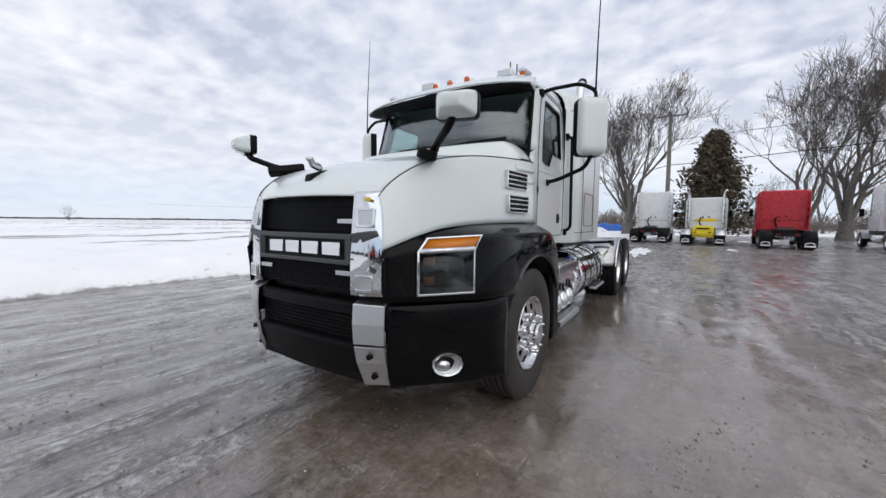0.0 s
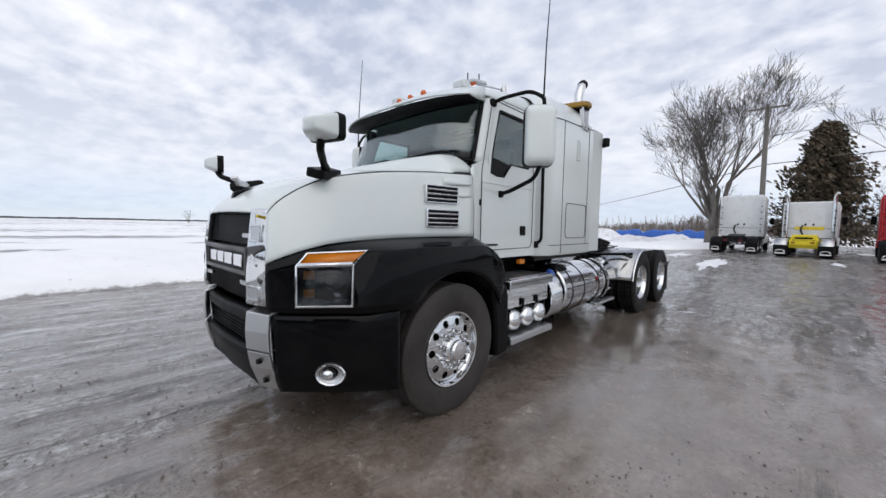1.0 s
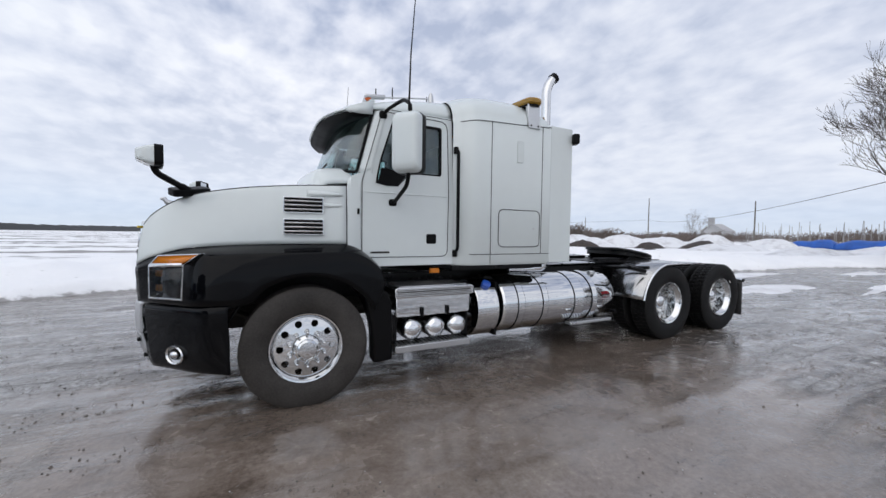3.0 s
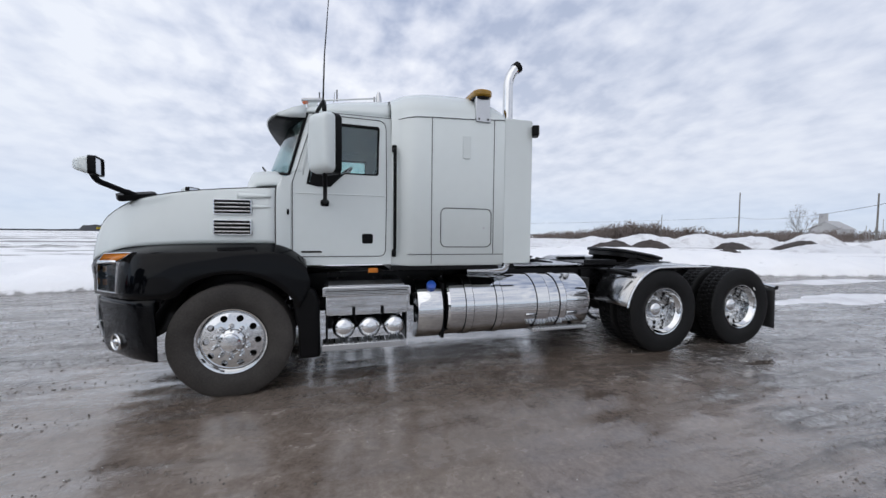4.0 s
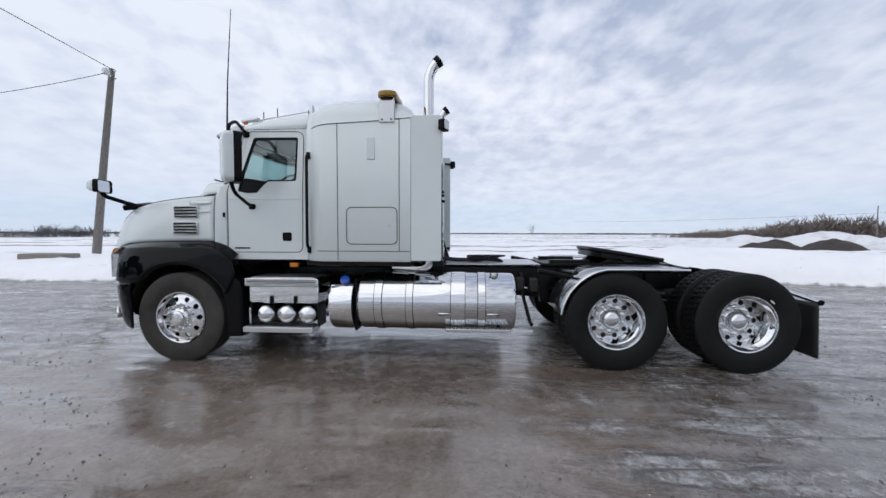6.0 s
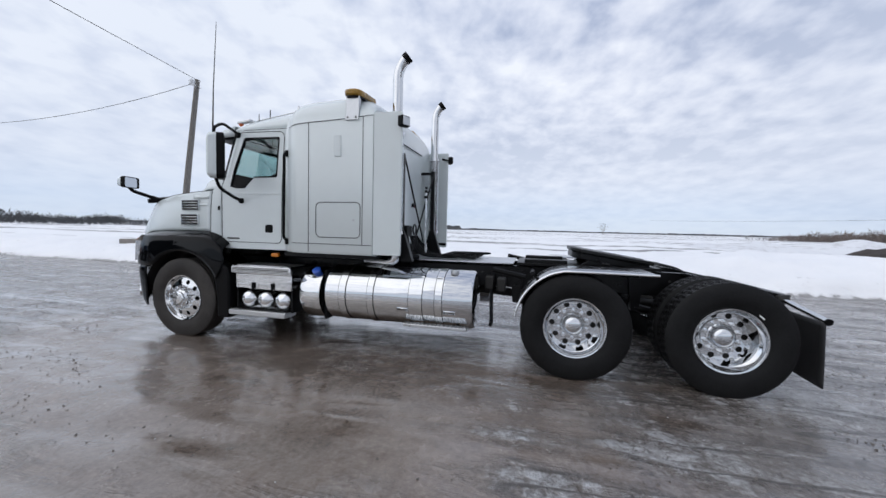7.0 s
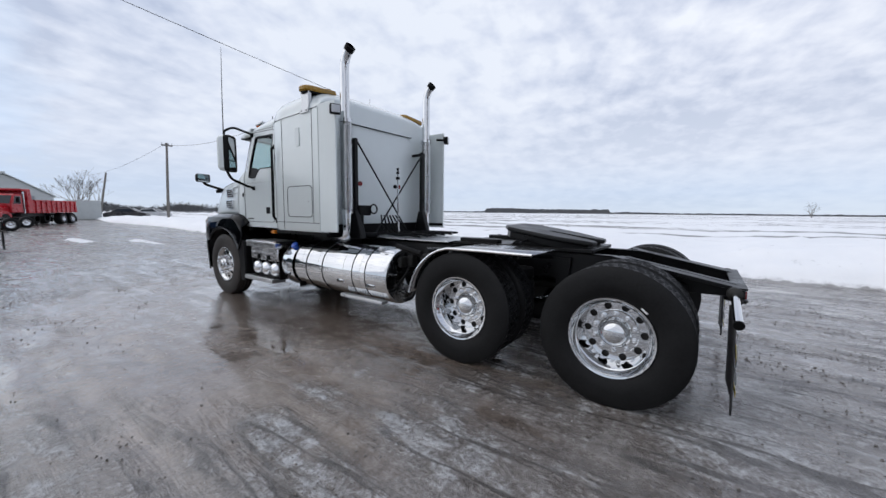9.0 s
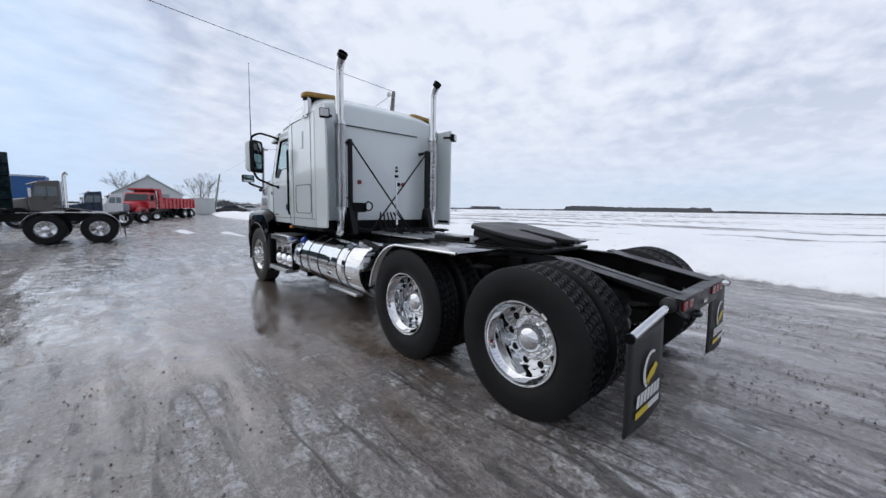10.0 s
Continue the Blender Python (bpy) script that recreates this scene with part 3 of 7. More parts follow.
def wheel(name, at, side, front, outer=True):
    """One wheel under the truck: rim with hand holes, tyre, hub, lug nuts. side -1 faces -y."""
    w = 0.29 if front else 0.275
    R = 0.518 if front else 0.524
    h = w / 2
    bm = bmesh.new()
    rim_prof = [(0.292, -h * 0.60), (0.300, -h * 0.80), (0.296, -h * 0.86), (0.284, -h * 0.84), (0.276, -h * 0.66), (0.262, -h * 0.55)]
    if front:     # disc near the outer face
        lathe(bm, rim_prof + [(0.258, -h * 0.55), (0.256, -h * 0.58)], (0, 0, 0), seg=60)
        for f in [f for f in bm.faces if len(f.verts) > 4]:
            bm.faces.remove(f)
        holes_disc(bm, 0.115, 0.256, 10, 0.0295, lambda r: -h * 0.60 - 0.035 * (1 - (r / 0.256) ** 2), 0.212)
    else:         # deep dish, disc far inside
        lathe(bm, rim_prof + [(0.256, -h * 0.45), (0.248, -h * 0.40), (0.243, h * 0.35), (0.230, h * 0.62)], (0, 0, 0), seg=60)
        for f in [f for f in bm.faces if len(f.verts) > 4]:
            bm.faces.remove(f)
        holes_disc(bm, 0.170, 0.230, 10, 0.0275, lambda r: h * 0.62, 0.200)
        lathe(bm, [(0.170, h * 0.62), (0.168, h * 0.62 - 0.018), (0.163, h * 0.62 - 0.022), (0.120, h * 0.62 - 0.022), (0.115, h * 0.62 - 0.01)], (0, 0, 0), seg=60, caps=False)
    rim = part(name, bm, CHROME, truck, flip=side > 0)
    rim.location = at
    part("tyre", tyre_mesh(R, w, 0 if front else 1), DUSTY if front else TYRE, rim, "worn black rubber truck tyre", flip=side > 0)
    part("drum", lathe(bmesh.new(), [(0.0005, 0.115), (0.20, 0.115), (0.236, 0.12), (0.236, 0.18), (0.0005, 0.18)], (0, 0, 0), seg=32), GRIME, rim, "dirty steel brake drum", flip=side > 0)
    if not outer:
        return rim
    if front:
        y0 = -h * 0.60 - 0.028
        prof = [(0.112, y0 + 0.01), (0.112, y0 - 0.03), (0.100, y0 - 0.045), (0.085, y0 - 0.05), (0.083, y0 - 0.068), (0.070, y0 - 0.082), (0.03, y0 - 0.088), (0.0005, y0 - 0.089)]
    else:
        y0 = h * 0.50
        prof = [(0.118, y0 + 0.012), (0.118, y0 - 0.004), (0.108, y0 - 0.010), (0.106, y0 - 0.040), (0.100, y0 - 0.060), (0.086, y0 - 0.078), (0.060, y0 - 0.092), (0.030, y0 - 0.099), (0.0005, y0 - 0.101)]
    part("hub_cover", lathe(bmesh.new(), prof, (0, 0, 0), seg=40), CHROME, rim, "mirror chrome hub cover", flip=side > 0)
    rn = 0.143
    for k in range(10):
        a = (k + 0.5) * math.tau / 10
        c = (rn * math.cos(a), 0, rn * math.sin(a))
        b = bmesh.new()
        if front:
            lathe(b, [(0.022, y0 + 0.02), (0.021, y0 - 0.012), (0.0165, y0 - 0.018), (0.0165, y0 - 0.055), (0.010, y0 - 0.072), (0.0005, y0 - 0.078)], c, seg=10)
        else:
            lathe(b, [(0.023, y0 + 0.02), (0.023, y0 - 0.012), (0.0165, y0 - 0.013), (0.0165, y0 - 0.040), (0.008, y0 - 0.041), (0.007, y0 - 0.055), (0.0005, y0 - 0.056)], c, seg=6)
        part("lug_nut", b, CHROME, rim, flip=side > 0)
    return rim


part("paint_mark", B((6.395, -1.2385, 0.755), (0.012, 0.004, 0.05), Matrix.Rotation(radians(-50), 4, "Y")), WHITEPRINT, truck, "short white paint mark on the tyre")
for s in (-1, 1):
    wheel("steer_wheel", (-0.015, s * 1.035, FZ), s, True)
    for ax in (R1X, R2X):
        wheel("drive_wheel", (ax, s * 1.10, RZ), s, False)
        inner = wheel("inner_drive_wheel", (ax, s * 0.765, RZ), s, False, outer=False)

# -- nose --
CREASE = [(-1.225, 0.625, 1.50), (-1.16, 0.66, 1.585), (-1.02, 0.715, 1.685), (-0.84, 0.785, 1.76), (-0.5, 0.875, 1.825), (-0.05, 0.955, 1.868), (0.335, 1.015, 1.885)]
LOWER = [(-1.265, 0.69, 1.185), (-1.17, 0.765, 1.235), (-1.03, 0.83, 1.285), (-0.86, 0.885, 1.32), (-0.5, 0.95, 1.345), (-0.05, 1.01, 1.355), (0.335, 1.05, 1.355)]
CENTRE = [(-1.325, 0, 1.515), (-1.255, 0, 1.605), (-1.11, 0, 1.70), (-0.88, 0, 1.79), (-0.5, 0, 1.878), (-0.05, 0, 1.95), (0.20, 0, 1.985)]


def hood_rows():
    rows = []
    for c, m in zip(CREASE, CENTRE):
        row = []
        for k in range(-6, 7):
            u = abs(k) / 6
            x = m[0] + (c[0] - m[0]) * u ** 2
            z = m[2] + (c[2] - m[2]) * u ** 2.4
            row.append((x, math.copysign(c[1] * u, k), z))
        rows.append(row)
    return rows


part("hood_top", loft(bmesh.new(), hood_rows(), 2, 4), WHITE, truck, "glossy white hood top", angle=60, solid=0.012)
for s in (-1, 1):
    rows = []
    for c, l in zip(CREASE, LOWER):
        c, l = Vector(c), Vector(l)
        n = V(-0.15, 1, 0.1)
        rows.append([c, c + (l - c) * 0.06 + 0.010 * n, c + (l - c) * 0.35 + 0.018 * n, c + (l - c) * 0.7 + 0.014 * n, l])
    part("hood_cheek", loft(bmesh.new(), rows, 3, 4), WHITE, truck, "white hood side panel", angle=60, flip=s < 0, solid=0.012)
    groove("hood_seam", [Vector((p.x, s * (p.y + 0.003), p.z + 0.001)) for p in spline(CREASE, 4)], truck, 0.004)
    # raised pressings behind the vents
    for z in (1.80, 1.70, 1.545, 1.40):
        part("pressing", loft(bmesh.new(), [[(0.0, 0.99, z - 0.03), (0.0, 0.992, z + 0.03)], [(0.12, 1.028, z - 0.022), (0.12, 1.024, z + 0.022)], [(0.30, 1.045, z - 0.012), (0.30, 1.041, z + 0.012)]], 1, 3), WHITE, truck, flip=s < 0, solid=0.008)
    # two louvred vents a side
    for z0, z1 in ((1.622, 1.762), (1.432, 1.572)):
        tilt = pose(-0.025, s * (1.004 if z0 > 1.55 else 1.018), 0, 0, 0, s * 7.0)
        vent = part("vent_frame", ring_slab(bmesh.new(), round_rect(-0.165, z0, 0.165, z1, 0.012), round_rect(-0.155, z0 + 0.009, 0.155, z1 - 0.009, 0.006), -0.02, 0.022), CHROME, truck, "chrome-framed hood vent", bevel=0.003, flip=s < 0)
        vent.matrix_basis = tilt
        part("vent_back", B((0, s * 0.004, (z0 + z1) / 2), (0.315, 0.006, z1 - z0 - 0.012)), PLASTIC, vent)
        for k in range(3):
            part("slat", B((0, s * 0.018, z0 + 0.034 + k * 0.036), (0.31, 0.022, 0.013), Matrix.Rotation(radians(-18 * s), 4, "X")), CHROME, vent, bevel=0.003)

# cowl under the windscreen
rows = []
for k in range(-14, 15):
    u = abs(k) / 14
    y = math.copysign(0.965 * u, k)
    drop = 0.15 * max(0.0, (u - 0.84) / 0.16) ** 1.6
    rows.append([(-0.04 + 0.12 * u ** 2, y, 1.935 - 0.06 * u ** 2), (0.0 + 0.12 * u ** 2, y, 2.02 - 0.02 * u ** 2 - drop), (0.06 + 0.12 * u ** 3, y, 2.055 - drop), (0.22 + 0.20 * u ** 5, y, 2.072 - drop), (0.25 + 0.23 * u ** 5, y, 2.06 - drop)])
part("cowl", loft(bmesh.new(), rows, 3, 2), WHITE, truck, "white cowl below the windscreen", angle=60, solid=0.015)

# -- fenders --
ARC = [(0.0 + 0.635 * math.cos(radians(a)), 0.455 + 0.635 * math.sin(radians(a))) for a in (138, 120, 100, 80, 60, 42, 28)]
FTOP = [(-1.265, 0.69, 1.180), (-1.10, 0.80, 1.255), (-0.93, 0.865, 1.302), (-0.72, 0.915, 1.330), (-0.52, 0.948, 1.343), (-0.34, 0.97, 1.35), (-0.12, 1.0, 1.352), (0.12, 1.03, 1.352), (0.33, 1.05, 1.350), (0.47, 1.02, 1.30), (0.60, 1.0, 1.205)]
FSHO = [(-1.265, 0.695, 1.160), (-1.10, 0.835, 1.225), (-0.925, 0.970, 1.255), (-0.735, 1.085, 1.270), (-0.55, 1.135, 1.278), (-0.36, 1.15, 1.284), (-0.12, 1.16, 1.288), (0.12, 1.165, 1.288), (0.34, 1.165, 1.285), (0.49, 1.16, 1.235), (0.63, 1.155, 1.13)]
FMID = [(-1.265, 0.69, 1.02), (-1.11, 0.845, 1.05), (-0.94, 1.00, 1.06), (-0.775, 1.128, 1.08), (-0.59, 1.178, 1.11), (-0.40, 1.188, 1.17), (-0.12, 1.192, 1.20), (0.12, 1.192, 1.20), (0.36, 1.19, 1.17), (0.52, 1.185, 1.08), (0.66, 1.18, 0.96)]
FBOT = [(-1.26, 0.69, 0.88), (-1.11, 0.85, 0.88), (-0.945, 1.01, 0.88), (-0.78, 1.145, 0.88)] + [(x, 1.20, z) for x, z in ARC]
for s in (-1, 1):
    rows = [[a, Vector(a) * 0.5 + Vector(b) * 0.5 + V(0, 0, 0.004), Vector(b), Vector(b) * 0.82 + Vector(c) * 0.18 + V(-0.004, 0.012, 0.0), c, d] for a, b, c, d in zip(FTOP, FSHO, FMID, FBOT)]
    part("fender", loft(bmesh.new(), rows, 3, 4), BLACK, truck, "gloss black front fender", angle=50, flip=s < 0, solid=0.015)
    # dull liner and flare behind the wheel
    flare = S([(0.43, 1.04), (0.60, 0.96), (0.70, 0.90), (0.735, 0.80), (0.745, 0.262), (0.555, 0.255), (0.545, 0.55), (0.50, 0.80)], 1.02, 1.175)
    part("fender_flare", flare, PLASTIC, truck, "matt black plastic fender extension", flip=s < 0, bevel=0.025)
    liner = bmesh.new()
    loft(liner, [[(0.66 * math.cos(radians(a)), y, 0.455 + 0.66 * math.sin(radians(a))) for y in (0.55, 1.17)] for a in range(10, 176, 11)])
    part("wheel_liner", liner, PLASTIC, truck, flip=s < 0, solid=0.01)

# -- bumper --
BTOP = [(-1.30, 0.0, 0.865), (-1.285, 0.45, 0.865), (-1.225, 0.68, 0.865), (-1.06, 0.868, 0.868), (-0.89, 1.035, 0.872), (-0.735, 1.15, 0.875), (-0.585, 1.185, 0.875)]
for s in (-1, 1):
    rows = []
    for x, y, z in BTOP[2:]:
        zb = 0.335
        back = 0.0 if x > -0.7 else 0.04
        d = V(back * 1.0, -back * 0.5 if y > 0.7 else 0, 0)
        rows.append([V(x, y, z) + V(0.06, -0.02, 0.0), V(x, y, z - 0.008), V(x, y, z - 0.10) + V(-0.008, 0.008, 0), V(x, y, 0.60) + 0.1 * d, V(x, y, 0.42) + 0.55 * d, V(x, y, zb) + 1.3 * d])
    part("bumper_end", loft(bmesh.new(), rows, 3, 4), BLACK, truck, "gloss black bumper end", angle=50, flip=s < 0, solid=0.02)
    fog = part("fog_lamp_bezel", lathe(bmesh.new(), [(0.076, 0.03), (0.084, 0.0), (0.086, -0.020), (0.080, -0.030), (0.070, -0.020), (0.068, 0.01)], (0, 0, 0), "x", 32, caps=False), CHROME, truck, "round chrome fog lamp")
    fog.matrix_basis = pose(-0.958, s * 0.948, 0.478, 0, 0, -s * 43) @ Matrix.Diagonal((1, 1.15, 0.86, 1))
    part("fog_reflector", lathe(bmesh.new(), [(0.0005, 0.006), (0.035, 0.002), (0.070, -0.012)], (0, 0, 0), "x", 24, caps=False), SATIN, fog)
    part("fog_lens", lathe(bmesh.new(), [(0.0005, -0.034), (0.018, -0.030), (0.034, -0.016), (0.040, 0.004)], (0, 0.018, 0), "x", 24, caps=False), CHROME, fog, "bright domed fog lamp lens")
    part("fog_hood", lathe(bmesh.new(), [(0.042, -0.014), (0.047, -0.014), (0.047, 0.004)], (0, 0.018, 0), "x", 24, caps=False), GRIME, fog)
    # bright uprights at the ends of the centre section
    top_rows = [[(-1.24, 0.50, 0.892), (-1.185, 0.685, 0.882)], [(-1.318, 0.505, 0.862), (-1.243, 0.69, 0.856)], [(-1.328, 0.508, 0.74), (-1.252, 0.692, 0.74)], [(-1.322, 0.51, 0.618), (-1.248, 0.69, 0.618)]]
    low_rows = [[(-1.318, 0.51, 0.604), (-1.246, 0.688, 0.604)], [(-1.300, 0.515, 0.50), (-1.225, 0.684, 0.50)], [(-1.245, 0.53, 0.345), (-1.165, 0.675, 0.345)]]
    for rows, mat, low in ((top_rows, BRUSHED, 0), (low_rows, BRUSHED, 1)):
        horn = part("bumper_upright", loft(bmesh.new(), rows), mat, truck, "bright metal bumper upright", flip=s < 0, solid=0.02, smooth=False, bevel=0.004)
        if low:
            for zz, xx in ((0.545, -1.279), (0.41, -1.236)):
                part("bolt_recess", lathe(bmesh.new(), [(0.017, -0.010), (0.017, 0.03), (0.0005, 0.03)], (xx, s * 0.60, zz), "x", 16), PLASTIC, horn)

def bowed(rows_xz, n=12):
    """A bumper strip: section points (x, z) swept across, falling back towards the uprights."""
    return loft(bmesh.new(), [[(x + 0.035 * (k / n) ** 2, 0.505 * k / n, z) for k in range(-n, n + 1)] for x, z in rows_xz])


part("bumper_beam", bowed([(-1.26, 0.868), (-1.300, 0.862), (-1.318, 0.845), (-1.320, 0.79), (-1.300, 0.772), (-1.25, 0.768)]), PLASTIC, truck, "matt black upper bumper beam", solid=0.012, angle=40)
part("bumper_valance", bowed([(-1.25, 0.612), (-1.300, 0.608), (-1.322, 0.590), (-1.325, 0.555), (-1.308, 0.515), (-1.300, 0.49), (-1.285, 0.42), (-1.245, 0.345), (-1.17, 0.325)]), PLASTIC, truck, "matt black lower bumper valance", solid=0.012, angle=40)
centre = bmesh.new()
slab(centre, [(-1.25, 0.80), (-1.245, 0.80), (-1.245, 0.36), (-1.25, 0.36)], -0.52, 0.52)
part("bumper_centre", centre, PLASTIC, truck, "matt black backing of the bumper air slot", bevel=0.002)
for z in (0.635, 0.66, 0.685, 0.71, 0.735, 0.76):
    part("bumper_mesh_bar", B((-1.262, 0, z), (0.008, 1.0, 0.007)), PLASTIC, truck)

# -- grille --
surround = bmesh.new()
G0 = [(-0.56, 0.905), (0.56, 0.905), (0.60, 1.18), (0.575, 1.49), (-0.575, 1.49), (-0.60, 1.18)]
slab(surround, G0, -1.205, -1.19, "x")
part("grille_back", surround, PLASTIC, truck)


def gx(z):
    """How far forward the grille face lies at a height."""
    return -1.300 + 0.12 * max(0, (z - 1.1)) ** 1.3


GREYP = worn("grey_plastic", (0.045, 0.046, 0.05), 0.4)
for s in (-1, 1):
    rows = []
    for z in (0.912, 0.96, 1.05, 1.15, 1.25, 1.35, 1.44, 1.50, 1.53):
        x = gx(z)
        k = 0.03 * max(0, z - 1.35) / 0.15
        rows.append([(x + 0.07, 0.470, z), (x - 0.006, 0.474, z), (x + 0.000, 0.545, z), (x + 0.026, 0.628 - k, z), (x + 0.048, 0.672 - k, z), (x + 0.09, 0.682 - k, z)])
    block = part("grille_side_trim", loft(bmesh.new(), rows), CHROME, truck, "chrome grille side trim", flip=s < 0, solid=0.02, angle=20)
    for z0, z1 in ((1.315, 1.43), (0.935, 1.035)):
        hz = (z1 - z0) / 2
        turned = pose(gx((z0 + z1) / 2) + 0.008, s * 0.568, (z0 + z1) / 2, 0, 6 if z0 > 1.2 else 0, -s * 14)
        fr = part("recess_frame", ring_slab(bmesh.new(), round_rect(-0.062, -hz, 0.062, hz, 0.012, 3), round_rect(-0.046, -hz + 0.016, 0.046, hz - 0.016, 0.006, 3), -0.009, 0.006, "x"), CHROME, block, bevel=0.003)
        fr.matrix_basis = turned
        part("recess", B((-0.004, 0, 0), (0.006, 0.094, 2 * hz - 0.03)), SATIN, fr)
    arm = S([(0.42, 1.272), (0.52, 1.288), (0.640, 1.300), (0.655, 1.268), (0.585, 1.238), (0.545, 1.215), (0.545, 1.145), (0.585, 1.115), (0.65, 1.075), (0.64, 1.045), (0.52, 1.072), (0.42, 1.088)], -1.302, -1.25, "x")
    for v in arm.verts:
        v.co.x += 0.16 * max(0.0, v.co.y - 0.47)
    part("grille_arm", arm, GREYP, truck, "dark grey grille arm", flip=s < 0, bevel=0.008)
band = ring_slab(bmesh.new(), round_rect(-0.475, 1.085, 0.475, 1.275, 0.02), round_rect(-0.445, 1.115, 0.445, 1.24, 0.012), -1.308, -1.25, "x")
part("grille_band", band, GREYP, truck, "dark grey grille centre band", bevel=0.006)
part("name_plate", B((-1.276, 0, 1.18), (0.02, 0.90, 0.14)), PLASTIC, truck)
for z in [1.30 + 0.0135 * k for k in range(16)]:
    part("grille_bar", B((gx(z) + 0.035, 0, z), (0.016, 0.94, 0.005)), PLASTIC, truck)
for z in [0.935 + 0.0135 * k for k in range(11)]:
    part("grille_bar", B((gx(z) + 0.025, 0, z), (0.016, 0.94, 0.005)), PLASTIC, truck)
for y, z in ((-0.40, 1.352), (0.40, 1.035), (-0.40, 1.035)):
    part("trim_badge", B((gx(z) + 0.005, y, z), (0.01, 0.13, 0.03)), SATIN, truck, "small bright badge", bevel=0.003)
# the maker's mark: plain bright blocks in a row
for y, w in ((-0.295, 0.165), (-0.09, 0.165), (0.095, 0.145), (0.275, 0.155)):
    part("emblem_block", B((-1.294, y, 1.18), (0.016, w, 0.085)), CHROME, truck, "plain chrome emblem block", bevel=0.004)
part("hood_sticker", B((-1.262, -0.56, 1.482), (0.006, 0.10, 0.018), Matrix.Rotation(radians(-12), 4, "Z")), YELLOWPRINT, truck)
# hood ornament, a plain cast lump
orn = part("hood_ornament", S([(-1.245, 1.595), (-1.085, 1.695), (-1.09, 1.712), (-1.23, 1.665)], -0.034, 0.034), PLASTIC, truck, "dark base of the hood ornament", bevel=0.008)
part("ornament_lump", tube(bmesh.new(), [(-1.125, 0, 1.712), (-1.15, 0, 1.724), (-1.195, 0, 1.735), (-1.215, 0, 1.768), (-1.245, 0, 1.766)], [0.016, 0.027, 0.025, 0.023, 0.010], 8), SATIN, orn, "plain bright metal lump")

# -- headlights --
for s in (-1, 1):
    tl, tr, br, bl = V(-1.075, 0.868, 1.262), V(-0.770, 1.080, 1.280), V(-0.885, 1.090, 0.925), V(-1.142, 0.846, 0.918)
    ml, mr = V(-1.140, 0.846, 1.18), V(-0.875, 1.085, 1.195)
    n = V(-0.66, 0.75, 0)
    q = [bl, br, mr, tr, tl, ml]
    c = sum(q, V(0, 0, 0)) / 6
    bm = bmesh.new()
    q = [p + n * 0.004 for p in q]
    c = c + n * 0.004
    o = [p + n * 0.012 for p in q]
    i = [p + (c - p) * 0.065 + n * 0.016 for p in q]
    b = [p - n * 0.08 for p in q]
    ib = [p + (c - p) * 0.065 - n * 0.06 for p in q]
    rings = [[bm.verts.new(p) for p in r] for r in (b, o, i, ib)]
    for r0, r1 in zip(rings, rings[1:]):
        for k in range(6):
            bm.faces.new((r0[k], r0[(k + 1) % 6], r1[(k + 1) % 6], r1[k]))
    lamp = part("headlight", bm, CHROME, truck, "chrome-framed headlight with amber turn signal", flip=s < 0, bevel=0.003)

    def pane(name, pts, mat, off, lab=""):
        b2 = bmesh.new()
        f = [b2.verts.new(Vector(p) + n * off) for p in pts]
        b2.faces.new(f)
        return part(name, b2, mat, lamp, lab, flip=s < 0, solid=0.005)
    inn = [p + (c - p) * 0.055 for p in q]
    pane("lamp_back", [inn[0], inn[1], inn[2], inn[5]], PLASTIC, -0.06)
    pane("lens", [inn[0], inn[1], inn[2], inn[5]], CLEAR, 0.010)
    pane("turn_signal", [inn[5] + V(0.012, 0, 0.018), inn[2] + V(0.0, 0, 0.018), inn[3], inn[4]], AMBER, 0.010, "amber turn signal lens")
    pane("divider", [inn[5] + V(0, 0, -0.008), inn[2] + V(0, 0, -0.008), inn[2] + V(0.0, 0, 0.018), inn[5] + V(0.01, 0, 0.018)], CHROME, 0.014)
    def inset(u, v):
        return (inn[0] * (1 - u) + inn[1] * u) * (1 - v) + (inn[5] * (1 - u) + inn[2] * u) * v
    for v in (0.20, 0.66):
        pane("amber_reflector", [inset(0.10, v), inset(0.30, v), inset(0.30, v + 0.20), inset(0.10, v + 0.20)], ORANGE, -0.012, "amber reflector inside the lamp")
    for u, z, r, mat in ((0.66, 1.085, 0.050, GREYP), (0.70, 0.985, 0.034, CHROME)):
        p = inn[0] + (inn[1] - inn[0]) * u
        e = part("bulb_housing", lathe(bmesh.new(), [(0.0005, 0.004), (r * 0.5, 0.008), (r * 0.9, 0.016), (r, 0.004), (r * 1.08, 0.004), (r * 1.08, 0.03)], (0, 0, 0), "x", 20, caps=False), mat, lamp)
        e.matrix_basis = pose(p.x + 0.006, s * (p.y - 0.006), z, 0, 0, -s * 45)

# -- cab --
def side_y(z):
    return 1.012 - 0.055 * max(0.0, (z - 1.9) / 0.75)


def lean(bm):
    """Lean the upper body sides inwards."""
    for v in bm.verts:
        v.co.y += math.copysign(1.0, v.co.y) * (side_y(v.co.z) - 0.985)
    return bm


